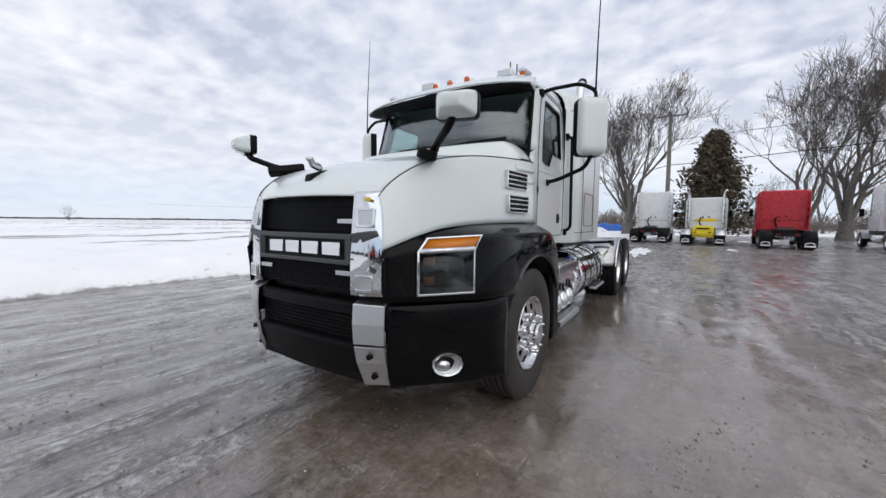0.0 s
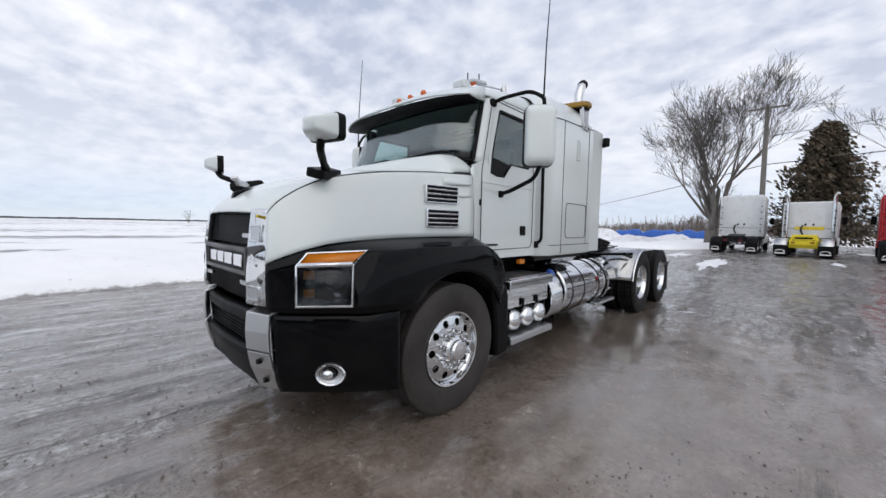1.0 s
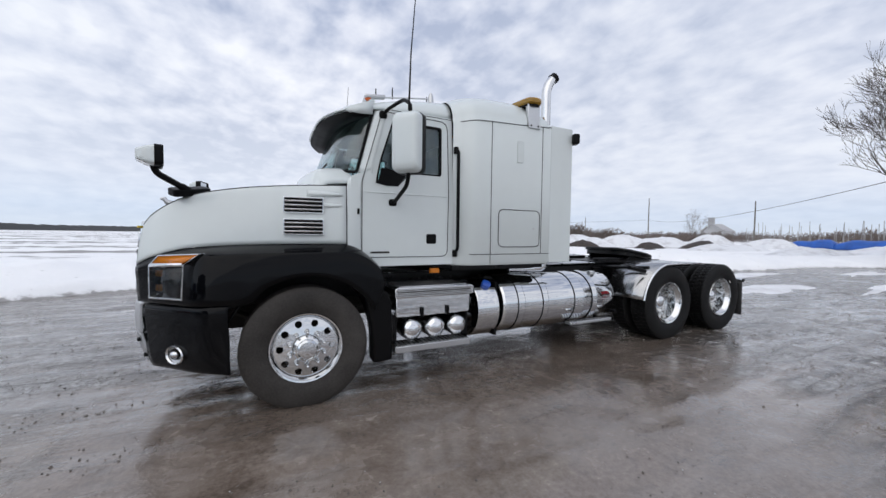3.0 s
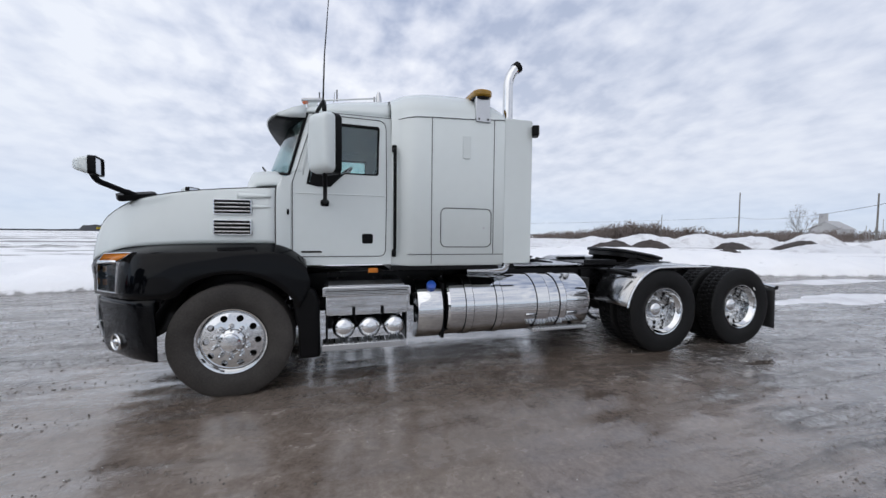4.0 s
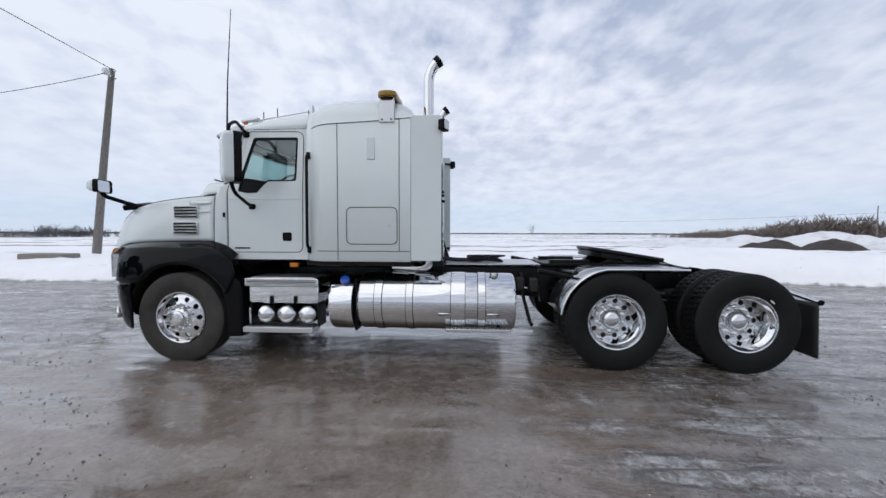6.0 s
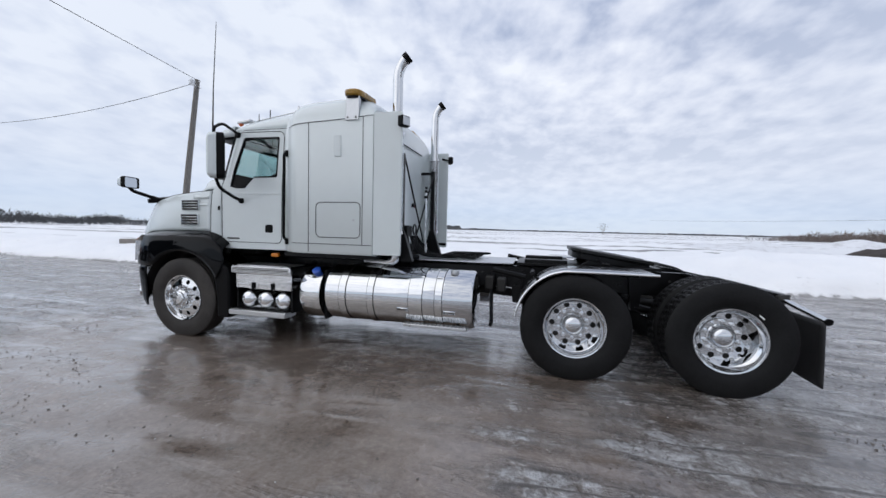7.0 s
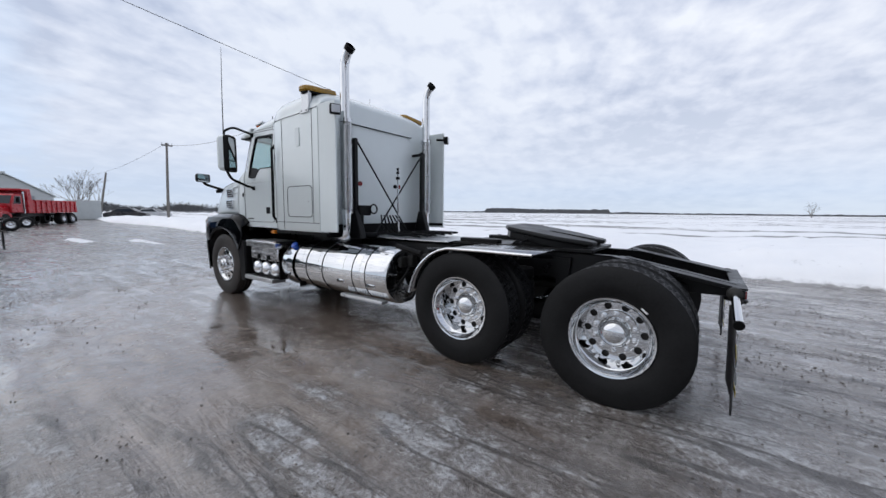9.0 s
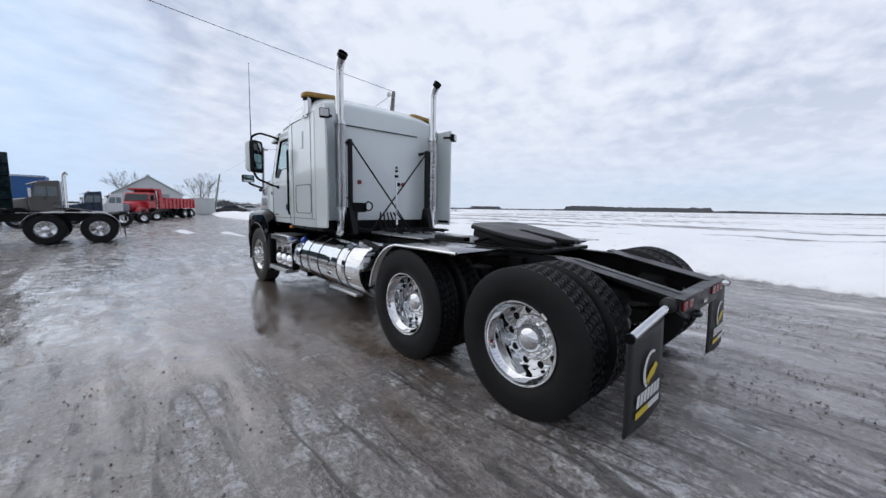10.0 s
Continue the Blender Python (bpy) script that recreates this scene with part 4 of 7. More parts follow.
WIN = [(0.615, 1.935), (0.72, 1.912), (0.84, 1.915), (0.90, 1.98), (0.975, 2.05), (1.295, 2.05), (1.312, 2.065), (1.325, 2.538), (1.31, 2.558), (0.815, 2.563), (0.79, 2.548), (0.66, 2.16), (0.625, 2.0)]
CABO = [(0.352, 1.27), (0.52, 1.14), (0.70, 1.14), (0.85, 1.14), (0.975, 1.14), (1.40, 1.14), (1.445, 1.14), (1.445, 2.66), (1.44, 2.67), (0.77, 2.67), (0.735, 2.65), (0.575, 2.06), (0.392, 1.985)]
for s in (-1, 1):
    cab_bm = ring_slab(bmesh.new(), CABO, WIN, 0.945, 0.985)
    bmesh.ops.subdivide_edges(cab_bm, edges=cab_bm.edges[:], cuts=5, use_grid_fill=True)
    part("cab_side", lean(cab_bm), WHITE, truck, "white cab side panel", flip=s < 0, angle=40)
    seal = [((x - 0.98) * 0.94 + 0.98, (z - 2.25) * 0.93 + 2.25) for x, z in WIN]
    part("window_seal", lean(ring_slab(bmesh.new(), WIN, seal, 0.955, 0.988)), PLASTIC, truck, flip=s < 0)
    pane_ob = part("side_window", lean(S(seal, 0.964, 0.970)), GLASS, truck, "tinted side window", flip=s < 0)
    pane_ob.visible_shadow = False
    part("mirror_sail", lean(S([(0.64, 1.945), (0.72, 1.925), (0.835, 1.93), (0.885, 1.985), (0.945, 2.045), (0.80, 2.075), (0.675, 2.09)], 0.971, 0.976)), PLASTIC, truck, "black panel in the lower window corner", flip=s < 0)
    # the gap all round the door, with rounded corners
    door_line = [(0.485, 1.94), (0.485, 1.26), (0.495, 1.235), (0.52, 1.225), (1.33, 1.225), (1.365, 1.24), (1.385, 1.28), (1.392, 1.90), (1.392, 2.54), (1.378, 2.595), (1.33, 2.625), (0.76, 2.632), (0.705, 2.62), (0.675, 2.585), (0.485, 1.94)]
    dense = [(a[0] + (b[0] - a[0]) * k / 6, a[1] + (b[1] - a[1]) * k / 6) for a, b in zip(door_line, door_line[1:]) for k in range(6)] + door_line[-1:]
    groove("door_gap", [(x, s * (side_y(z) + 0.002), z) for x, z in dense], truck, 0.0042)
    groove("roof_gap", [(x, s * (side_y(2.658) + 0.001), 2.658) for x in (0.78, 1.0, 1.2, 1.44)], truck, 0.0035)
    # the cab's front corner swells out to meet the hood
    part("cowl_side", loft(bmesh.new(), [[(0.345, 1.052, 1.27), (0.40, 1.040, 1.25), (0.475, 1.014, 1.20)], [(0.345, 1.046, 1.60), (0.40, 1.036, 1.60), (0.478, 1.014, 1.60)], [(0.345, 1.020, 1.86), (0.40, 1.014, 1.86), (0.478, 1.013, 1.90)], [(0.36, 0.975, 1.95), (0.42, 0.992, 1.985), (0.488, 1.008, 1.955)]], 4, 4), WHITE, truck, "white cab corner panel", flip=s < 0, solid=0.02)
    groove("cab_gap", [(0.340, s * 1.050, 1.30), (0.340, s * 1.046, 1.60), (0.340, s * 1.018, 1.87)], truck, 0.004)
    part("door_handle", S(round_rect(1.145, 1.355, 1.255, 1.455, 0.018), 1.00, 1.017), PLASTIC, truck, "recessed black door handle", flip=s < 0, bevel=0.004)
    part("handle_grip", S(round_rect(1.165, 1.395, 1.235, 1.425, 0.01), 1.01, 1.026), PLASTIC, truck, flip=s < 0)
    part("side_badge", S(round_rect(0.565, 1.263, 0.755, 1.281, 0.005), 1.005, 1.017), GRIME, truck, "small grey badge strip", flip=s < 0)
    part("side_marker", S(round_rect(0.438, 1.63, 0.458, 1.685, 0.006), 1.01, 1.034), PLASTIC, truck, flip=s < 0)
    part("door_crease", lean(B((0.94, 0.985, 1.845), (0.86, 0.010, 0.012))), WHITE, truck, flip=s < 0, bevel=0.004)
    # tall grab rail behind the door
    rail = part("grab_rail", tube(bmesh.new(), bend([(1.47, s * 1.0, 2.335), (1.47, s * 1.075, 2.325), (1.47, s * 1.085, 1.30), (1.47, s * 1.0, 1.255)], 5, 0.05), 0.017, 10), PLASTIC, truck, "black upright grab rail")
    for z in (2.335, 1.255):
        part("rail_foot", B((1.47, s * 1.02, z), (0.045, 0.05, 0.075)), PLASTIC, rail, bevel=0.012)
    part("amber_marker", B((1.26, s * 0.965, 1.075), (0.10, 0.05, 0.05)), AMBER, truck, "amber side marker lamp under the cab", bevel=0.008)
    part("cab_bracket", B((0.53, s * 0.96, 1.10), (0.05, 0.05, 0.06)), GRIME, truck, bevel=0.006)

# windscreen, pillars and roof
def arc_row(x0, x1, y, z0, z1, n=12, p=3.4):
    """A bowed row across the cab: centre (x0, z0), ends (x1, z1) at +-y."""
    return [(x0 + (x1 - x0) * abs(k / n) ** p, y * k / n, z0 + (z1 - z0) * abs(k / n) ** p) for k in range(-n, n + 1)]


LOW, TOP = (0.18, 0.455, 0.935, 2.06, 2.03), (0.39, 0.62, 0.905, 2.665, 2.635)
rows = []
for i in range(5):
    t = i / 4
    a = [l + (u - l) * t for l, u in zip(LOW, TOP)]
    rows.append(arc_row(a[0], a[1], a[2], a[3], a[4], p=4.6 - 1.0 * t))
ws = part("windscreen", loft(bmesh.new(), rows), WGLASS, truck, "tinted curved windscreen", solid=0.006)
ws.visible_shadow = False
loop = rows[0] + [r[-1] for r in rows[1:]] + rows[-1][::-1] + [r[0] for r in rows[::-1]]
part("windscreen_seal", tube(bmesh.new(), [Vector(p) + V(-0.006, 0, 0.002) for p in loop], 0.016, 6, False), PLASTIC, truck)
for s in (-1, 1):
    a = [Vector(r[-1 if s > 0 else 0]) for r in rows]
    outer = [V(0.585, s * (side_y(2.02) + 0.002), 2.02), V(0.615, s * (side_y(2.17) + 0.002), 2.17), V(0.658, s * (side_y(2.33) + 0.002), 2.33), V(0.70, s * (side_y(2.48) + 0.002), 2.48), V(0.745, s * (side_y(2.65) + 0.002), 2.65)]
    part("pillar", loft(bmesh.new(), [[p, (p + q) / 2 + V(-0.008, s * 0.012, 0), q] for p, q in zip(a, outer)], 2, 2), WHITE, truck, "white windscreen pillar", solid=0.02)
    part("wiper", tube(bmesh.new(), [(0.15, 0.10 + s * 0.28, 2.065), (0.175, 0.0 + s * 0.36, 2.085), (0.195, -0.42 + s * 0.40, 2.10)], 0.009, 6), PLASTIC, truck, "black wiper arm")

roof_x = [(0.50, 0.875, 2.62, 2.70), (0.62, 0.925, 2.655, 2.765), (0.85, 0.935, 2.665, 2.84), (1.15, 0.94, 2.668, 2.895), (1.445, 0.945, 2.67, 2.93)]


def crown(x, w, zs, zc, n=10):
    """A roof section: flat middle, tight rounded shoulders."""
    row = []
    for k in range(-n, n + 1):
        a = k / n
        row.append((x, w * math.copysign(1 - (1 - abs(a)) ** 2.0, a), zs + (zc - zs) * (1 - (1 - (1 - abs(a)) ** 2.0) ** 7) ** 0.55))
    return row


part("cab_roof", loft(bmesh.new(), [crown(*r) for r in roof_x], 1, 4), WHITE, truck, "white cab roof", angle=60, solid=0.015)

# sun visor: white shell with a dark underside
tip, back = (0.165, 0.345, 0.970, 2.622, 2.600), (0.50, 0.61, 0.925, 2.790, 2.728)
mid = [(u + v) / 2 for u, v in zip(tip, back)]
mid[3] += 0.012
mid[4] += 0.010
lip = (tip[0] + 0.006, tip[1] + 0.004, 0.972, tip[3] - 0.022, tip[4] - 0.016)
shell = [arc_row(*r, p=3.2) for r in (lip, tip, mid, back)]
part("sun_visor", loft(bmesh.new(), shell, 1, 4), WHITE, truck, "white exterior sun visor", angle=60, solid=0.006)
under = [arc_row(tip[0] + 0.010, tip[1] + 0.008, 0.966, tip[3] - 0.030, tip[4] - 0.024, p=3.2), arc_row(0.29, 0.48, 0.945, 2.560, 2.580, p=3.2), arc_row(0.40, 0.59, 0.925, 2.560, 2.595, p=3.2)]
part("visor_underside", loft(bmesh.new(), under), worn("smoked_visor", (0.006, 0.006, 0.007), 0.55, Specular_IOR_Level=0.12), truck, "smoked dark visor strip", solid=0.008)
for s in (-1, 1):
    ends = [[(0.350, s * 0.970, 2.603), (0.478, s * 0.950, 2.676), (0.612, s * 0.929, 2.730)], [(0.354, s * 0.970, 2.578), (0.480, s * 0.949, 2.583), (0.605, s * 0.930, 2.598)]]
    part("visor_end", loft(bmesh.new(), ends), WHITE, truck, solid=0.006)

# five clearance lamps and two flat boxes on the roof front
for y in (-0.80, -0.28, -0.08, 0.10, 0.80):
    outer_lamp = abs(y) > 0.7
    lampz = 2.805 if outer_lamp else 2.783
    lx = 0.575 if outer_lamp else 0.425
    b = lathe(bmesh.new(), [(0.028, -0.01), (0.030, 0.012), (0.027, 0.030), (0.018, 0.042), (0.0005, 0.047)], (0, 0, 0), "z", 16)
    lamp2 = part("clearance_lamp", b, CLEARANCE, truck, "amber roof clearance lamp")
    lamp2.matrix_basis = pose(lx + 0.02, y, lampz - 0.02, 0, -35, 0)
    part("lamp_base", B((0.07 if outer_lamp else 0.02, 0, -0.012), (0.21 if outer_lamp else 0.11, 0.065, 0.035), Matrix.Rotation(radians(28 if outer_lamp else 0), 4, "Y")), SATIN if outer_lamp else WHITE, lamp2, bevel=0.01)
for y, z in ((-0.60, 2.84), (0.27, 2.845)):
    bx = part("roof_box", B((0.57 + 0.08 * (y < -0.5), y, z - 0.01), (0.10, 0.15, 0.085)), WHITE, truck, "small white electronic box on the roof", bevel=0.012)
    part("box_print", B((0.518 + 0.08 * (y < -0.5), y, z - 0.01), (0.003, 0.11, 0.05)), SATIN, bx)
    part("box_foot", B((0.60 + 0.08 * (y < -0.5), y, z - 0.07), (0.06, 0.10, 0.06)), GRIME, bx)
part("roof_bar", tube(bmesh.new(), bend([(0.66, -0.62, 2.78), (0.68, -0.62, 2.875), (1.35, -0.62, 2.975), (1.37, -0.62, 2.89)], 3, 0.03), 0.009, 6), SATIN, truck, "thin roof rail")
for x, z, h in ((0.72, 2.90, 0.07), (0.90, 2.925, 0.09), (1.30, 2.965, 0.02)):
    part("roof_aerial", rod(bmesh.new(), (x, -0.62, z - 0.03), (x, -0.62, z + h), 0.006), PLASTIC, truck)
part("roof_sensor", lathe(bmesh.new(), [(0.034, -0.05), (0.030, 0.02), (0.016, 0.065), (0.0005, 0.075)], (1.35, -0.62, 2.970), "z", 14), SATIN, truck, "grey cone on the roof rail")

# cab floor, rear wall and a plain interior
inside = worn("cab_interior", (0.11, 0.11, 0.112), 0.8)
part("headliner", B((1.0, 0, 2.66), (0.85, 1.7, 0.02)), worn("pale_headliner", (0.5, 0.5, 0.48), 0.9), truck)
part("sleeper_curtain", B((1.75, 0, 1.95), (0.05, 1.9, 1.35)), worn("grey_curtain", (0.16, 0.16, 0.162), 0.9, bump=0.3), truck, "grey sleeper curtain behind the seats")
part("cab_floor", B((0.95, 0, 1.17), (1.25, 1.85, 0.05)), PLASTIC, truck)
part("firewall", B((0.36, 0, 1.53), (0.04, 1.88, 0.70)), PLASTIC, truck)
dash = S([(0.40, 1.55), (0.72, 1.60), (0.78, 1.78), (0.70, 1.93), (0.25, 2.04), (0.25, 1.96)], -0.80, 0.80)
part("dashboard", dash, inside, truck, "dark dashboard", bevel=0.02)
wheel_ring = lathe(bmesh.new(), [(0.215 + 0.014 * math.cos(a * math.tau / 8), 0.014 * math.sin(a * math.tau / 8)) for a in range(8)], (0, 0, 0), "z", 32, close=True)
rod(wheel_ring, (-0.2, 0, 0), (0.2, 0, 0), 0.014, None, 8)
rod(wheel_ring, (0, 0, 0), (0, -0.2, 0), 0.014, None, 8)
lathe(wheel_ring, [(0.0005, 0.02), (0.06, 0.02), (0.07, -0.02), (0.0005, -0.03)], (0, 0, 0), "z", 16)
sw = part("steering_wheel", wheel_ring, PLASTIC, truck, "dark steering wheel")
sw.matrix_basis = pose(0.90, -0.46, 2.06, 0, -42, 0)
part("steering_column", rod(bmesh.new(), (0.68, -0.46, 1.80), (0.89, -0.46, 2.05), 0.03), PLASTIC, truck)
for y in (-0.46, 0.46):
    b = bmesh.new()
    box(b, (1.28, y, 1.62), (0.46, 0.48, 0.16))
    box(b, (1.50, y, 2.0), (0.15, 0.48, 0.68), Matrix.Rotation(radians(-10), 4, "Y"))
    box(b, (1.56, y, 2.40), (0.11, 0.28, 0.20), Matrix.Rotation(radians(-10), 4, "Y"))
    part("seat", b, SEATMAT, truck, "grey cloth driver seat", bevel=0.04)
    part("seat_base", B((1.28, y, 1.37), (0.34, 0.34, 0.36)), PLASTIC, truck)

# -- sleeper box --
def sleeper_row(x, w, zs, zc, z0=1.14):
    row = [(x, -w + 0.10, z0 - 0.02), (x, -w + 0.02, z0 - 0.012), (x, -w, z0 + 0.02), (x, -w, 1.9), (x, -w, zs - 0.02)]
    top = crown(x, w - 0.012, zs, zc, 10)
    row += [(p[0], p[1], p[2]) for p in top]
    row += [(x, w, zs - 0.02), (x, w, 1.9), (x, w, z0 + 0.02), (x, w - 0.02, z0 - 0.012), (x, w - 0.10, z0 - 0.02)]
    return row


srows = [sleeper_row(*r) for r in ((1.442, 1.005, 2.645, 2.928), (1.475, 1.015, 2.648, 2.942), (1.53, 1.05, 2.652, 2.962), (1.60, 1.105, 2.657, 2.982), (1.68, 1.125, 2.662, 2.998), (1.85, 1.13, 2.668, 3.022), (2.2, 1.13, 2.682, 3.03), (2.45, 1.13, 2.70, 3.01), (2.58, 1.13, 2.71, 2.935), (2.64, 1.13, 2.712, 2.89), (2.665, 1.13, 2.712, 2.84))]
bm = loft(bmesh.new(), srows)
bm.faces.new([bm.verts.new(p) for p in srows[-1]])
bmesh.ops.remove_doubles(bm, verts=bm.verts, dist=0.0002)
sleeper = part("sleeper_box", bm, WHITE, truck, "white sleeper box with flush panels", angle=38)
part("sleeper_floor", B((2.05, 0, 1.10), (1.22, 2.05, 0.05)), FRAME, truck)
for s in (-1, 1):
    y = s * 1.131
    groove("panel_gap", [(1.845, y, 1.15), (1.845, y, 2.66)], truck, 0.004)
    groove("panel_gap", [(2.54, y, 1.25), (2.54, y, 2.70)], truck, 0.004)
    groove("panel_gap", [(1.60, s * 1.107, 1.246), (1.70, y, 1.246), (2.66, y, 1.246)], truck, 0.004)
    groove("roof_gap", [(1.445, s * 0.982, 2.625), (1.475, s * 1.0, 2.628), (1.53, s * 1.05, 2.634), (1.60, s * 1.106, 2.642), (1.68, s * 1.127, 2.652), (1.85, y, 2.662), (2.2, y, 2.676), (2.665, y, 2.708)], truck, 0.004)
    rr = round_rect(1.945, 1.325, 2.515, 1.735, 0.06)
    groove("access_gap", [(x, y, z) for x, z in rr + rr[:1]], truck, 0.005)
    part("lock", lathe(bmesh.new(), [(0.012, 0.0), (0.012, -0.004), (0.0005, -0.005)], (2.43, y, 1.53), "y", 12), SATIN, truck)
    part("raised_tab", S(round_rect(2.18, 2.262, 2.268, 2.50, 0.008), 1.12, 1.139), WHITE, truck, "raised white tab on the sleeper wall", flip=s < 0, bevel=0.002)
    part("fairing", S(round_rect(2.668, 1.14, 3.005, 2.735, 0.02), 1.098, 1.126), WHITE, truck, "white side extender behind the sleeper", flip=s < 0, bevel=0.006)
    part("fairing_seal", S([(2.72, 1.175), (3.0, 1.175), (3.0, 1.215), (2.72, 1.215)], 1.08, 1.098), PLASTIC, truck, flip=s < 0)
    # lamp on an arm at the rear top corner
    lampp = part("work_lamp", B((0, 0, 0), (0.075, 0.125, 0.115)), PLASTIC, truck, "black work lamp on the extender", bevel=0.012)
    lampp.matrix_basis = pose(3.03, s * 1.14, 2.615, 0, 0, -s * -25)
    part("lamp_glass", B((0.038, 0, 0), (0.008, 0.10, 0.09)), SATIN, lampp, "pale lamp lens", bevel=0.003)
    part("lamp_arm", tube(bmesh.new(), [(-0.15, -s * 0.08, 0.0), (-0.03, -s * 0.03, 0.0)], 0.018, 8), PLASTIC, lampp)
    # roof beacon on a bright bracket
    br = part("beacon_bracket", B((2.405, s * 1.105, 2.80), (0.165, 0.05, 0.27)), SATIN, truck, "bright metal beacon bracket", bevel=0.006)
    part("bracket_foot", B((2.405, s * 1.125, 2.69), (0.165, 0.04, 0.05)), SATIN, br)
    for dx in (-0.05, 0.05):
        part("bracket_bolt", rod(bmesh.new(), (2.405 + dx, s * 1.14, 2.69), (2.405 + dx, s * 1.15, 2.69), 0.011, None, 8), GRIME, br)
    bea = bmesh.new()
    slab(bea, round_rect(-0.105, -0.26, 0.105, 0.26, 0.09, 8), 0, 0.07, "z")
    beacon = part("beacon", bea, YELLOWLENS, truck, "amber warning beacon bar", bevel=0.02)
    beacon.matrix_basis = pose(2.405, s * 0.92, 2.945, s * -4)
    part("beacon_base", slab(bmesh.new(), round_rect(-0.09, -0.24, 0.09, 0.24, 0.08, 8), -0.02, 0.004, "z"), PLASTIC, beacon)

# -- frame --
for s in (-1, 1):
    rail = S([(-0.95, 0.80), (-0.95, 1.00), (5.75, 1.03), (6.15, 1.025), (6.93, 0.875), (6.93, 0.78), (6.2, 0.76), (0.5, 0.76)], 0.40, 0.415)
    slab(rail, [(-0.95, 0.985), (-0.95, 1.00), (5.75, 1.03), (6.15, 1.025), (6.93, 0.875), (6.93, 0.86), (6.15, 1.01), (5.75, 1.015)], 0.33, 0.415)
    slab(rail, [(0.5, 0.76), (6.2, 0.76), (6.2, 0.775), (0.5, 0.775)], 0.33, 0.415)
    # wide tail wing of the rail
    slab(rail, [(6.05, 1.04), (6.95, 0.868), (6.95, 0.84), (6.05, 1.01)], 0.415, 0.56)
    part("frame_rail", rail, FRAME, truck, "black steel frame rail", flip=s < 0, bevel=0.004)
    for x in [0.9 + 0.42 * k for k in range(13)]:
        part("rail_bolt", rod(bmesh.new(), (x, s * 0.412, 0.93), (x, s * 0.428, 0.93), 0.014, None, 6), GRIME, truck)
for x in (0.8, 2.4, 3.6, 4.35, 5.52):
    part("cross_member", B((x, 0, 0.90), (0.12, 0.80, 0.16)), FRAME, truck, bevel=0.01)
tail = S([(-0.60, 0.865), (0.60, 0.865), (0.60, 0.80), (0.42, 0.72), (-0.42, 0.72), (-0.60, 0.80)], 6.93, 6.96, "x")
tail_ob = part("tail_plate", tail, FRAME, truck, "black rear frame plate with red lamps", bevel=0.006)
part("tail_lip", B((6.93, 0, 0.868), (0.09, 1.16, 0.014)), FRAME, truck)
for y in (-0.50, -0.38, 0.26, 0.38, 0.50):
    part("tail_lamp", B((6.966, y, 0.82), (0.016, 0.095, 0.06)), REDLENS, tail_ob, "red tail lamp", bevel=0.006)
part("plate_lamp", B((6.966, 0, 0.78), (0.02, 0.10, 0.03)), CHROME, tail_ob)
part("tow_hook", tube(bmesh.new(), bend([(6.85, -0.28, 0.74), (6.99, -0.28, 0.72), (7.0, -0.20, 0.72), (6.85, -0.20, 0.74)], 4, 0.04), 0.018, 8), FRAME, truck)

# -- engine, driveline, axles: dark masses under the body --
part("engine", B((-0.25, 0, 1.08), (1.35, 0.62, 0.72)), GRIME, truck, "dark engine block", bevel=0.05)
part("radiator", B((-1.12, 0, 1.15), (0.12, 0.95, 0.60)), FRAME, truck, bevel=0.01)
part("oil_pan", S([(-0.85, 0.72), (-0.80, 0.48), (0.2, 0.46), (0.35, 0.72)], -0.24, 0.24), GRIME, truck, bevel=0.03)
part("gearbox", S([(0.45, 1.05), (0.45, 0.50), (1.1, 0.55), (1.5, 0.66), (1.5, 0.98)], -0.26, 0.26), GRIME, truck, bevel=0.05)
part("drive_shaft", rod(bmesh.new(), (1.5, 0, 0.80), (4.6, 0, 0.60), 0.055), GRIME, truck)
part("front_axle", tube(bmesh.new(), [(0, -0.95, FZ), (0, -0.72, FZ - 0.02), (0, -0.5, FZ - 0.10), (0, 0.5, FZ - 0.10), (0, 0.72, FZ - 0.02), (0, 0.95, FZ)], 0.055, 10), GRIME, truck)
for s in (-1, 1):
    part("leaf_spring", tube(bmesh.new(), [(-0.62, s * 0.42, 0.70), (-0.3, s * 0.42, 0.54), (0, s * 0.42, 0.48), (0.35, s * 0.42, 0.54), (0.75, s * 0.42, 0.70)], 0.035, 6), GRIME, truck)
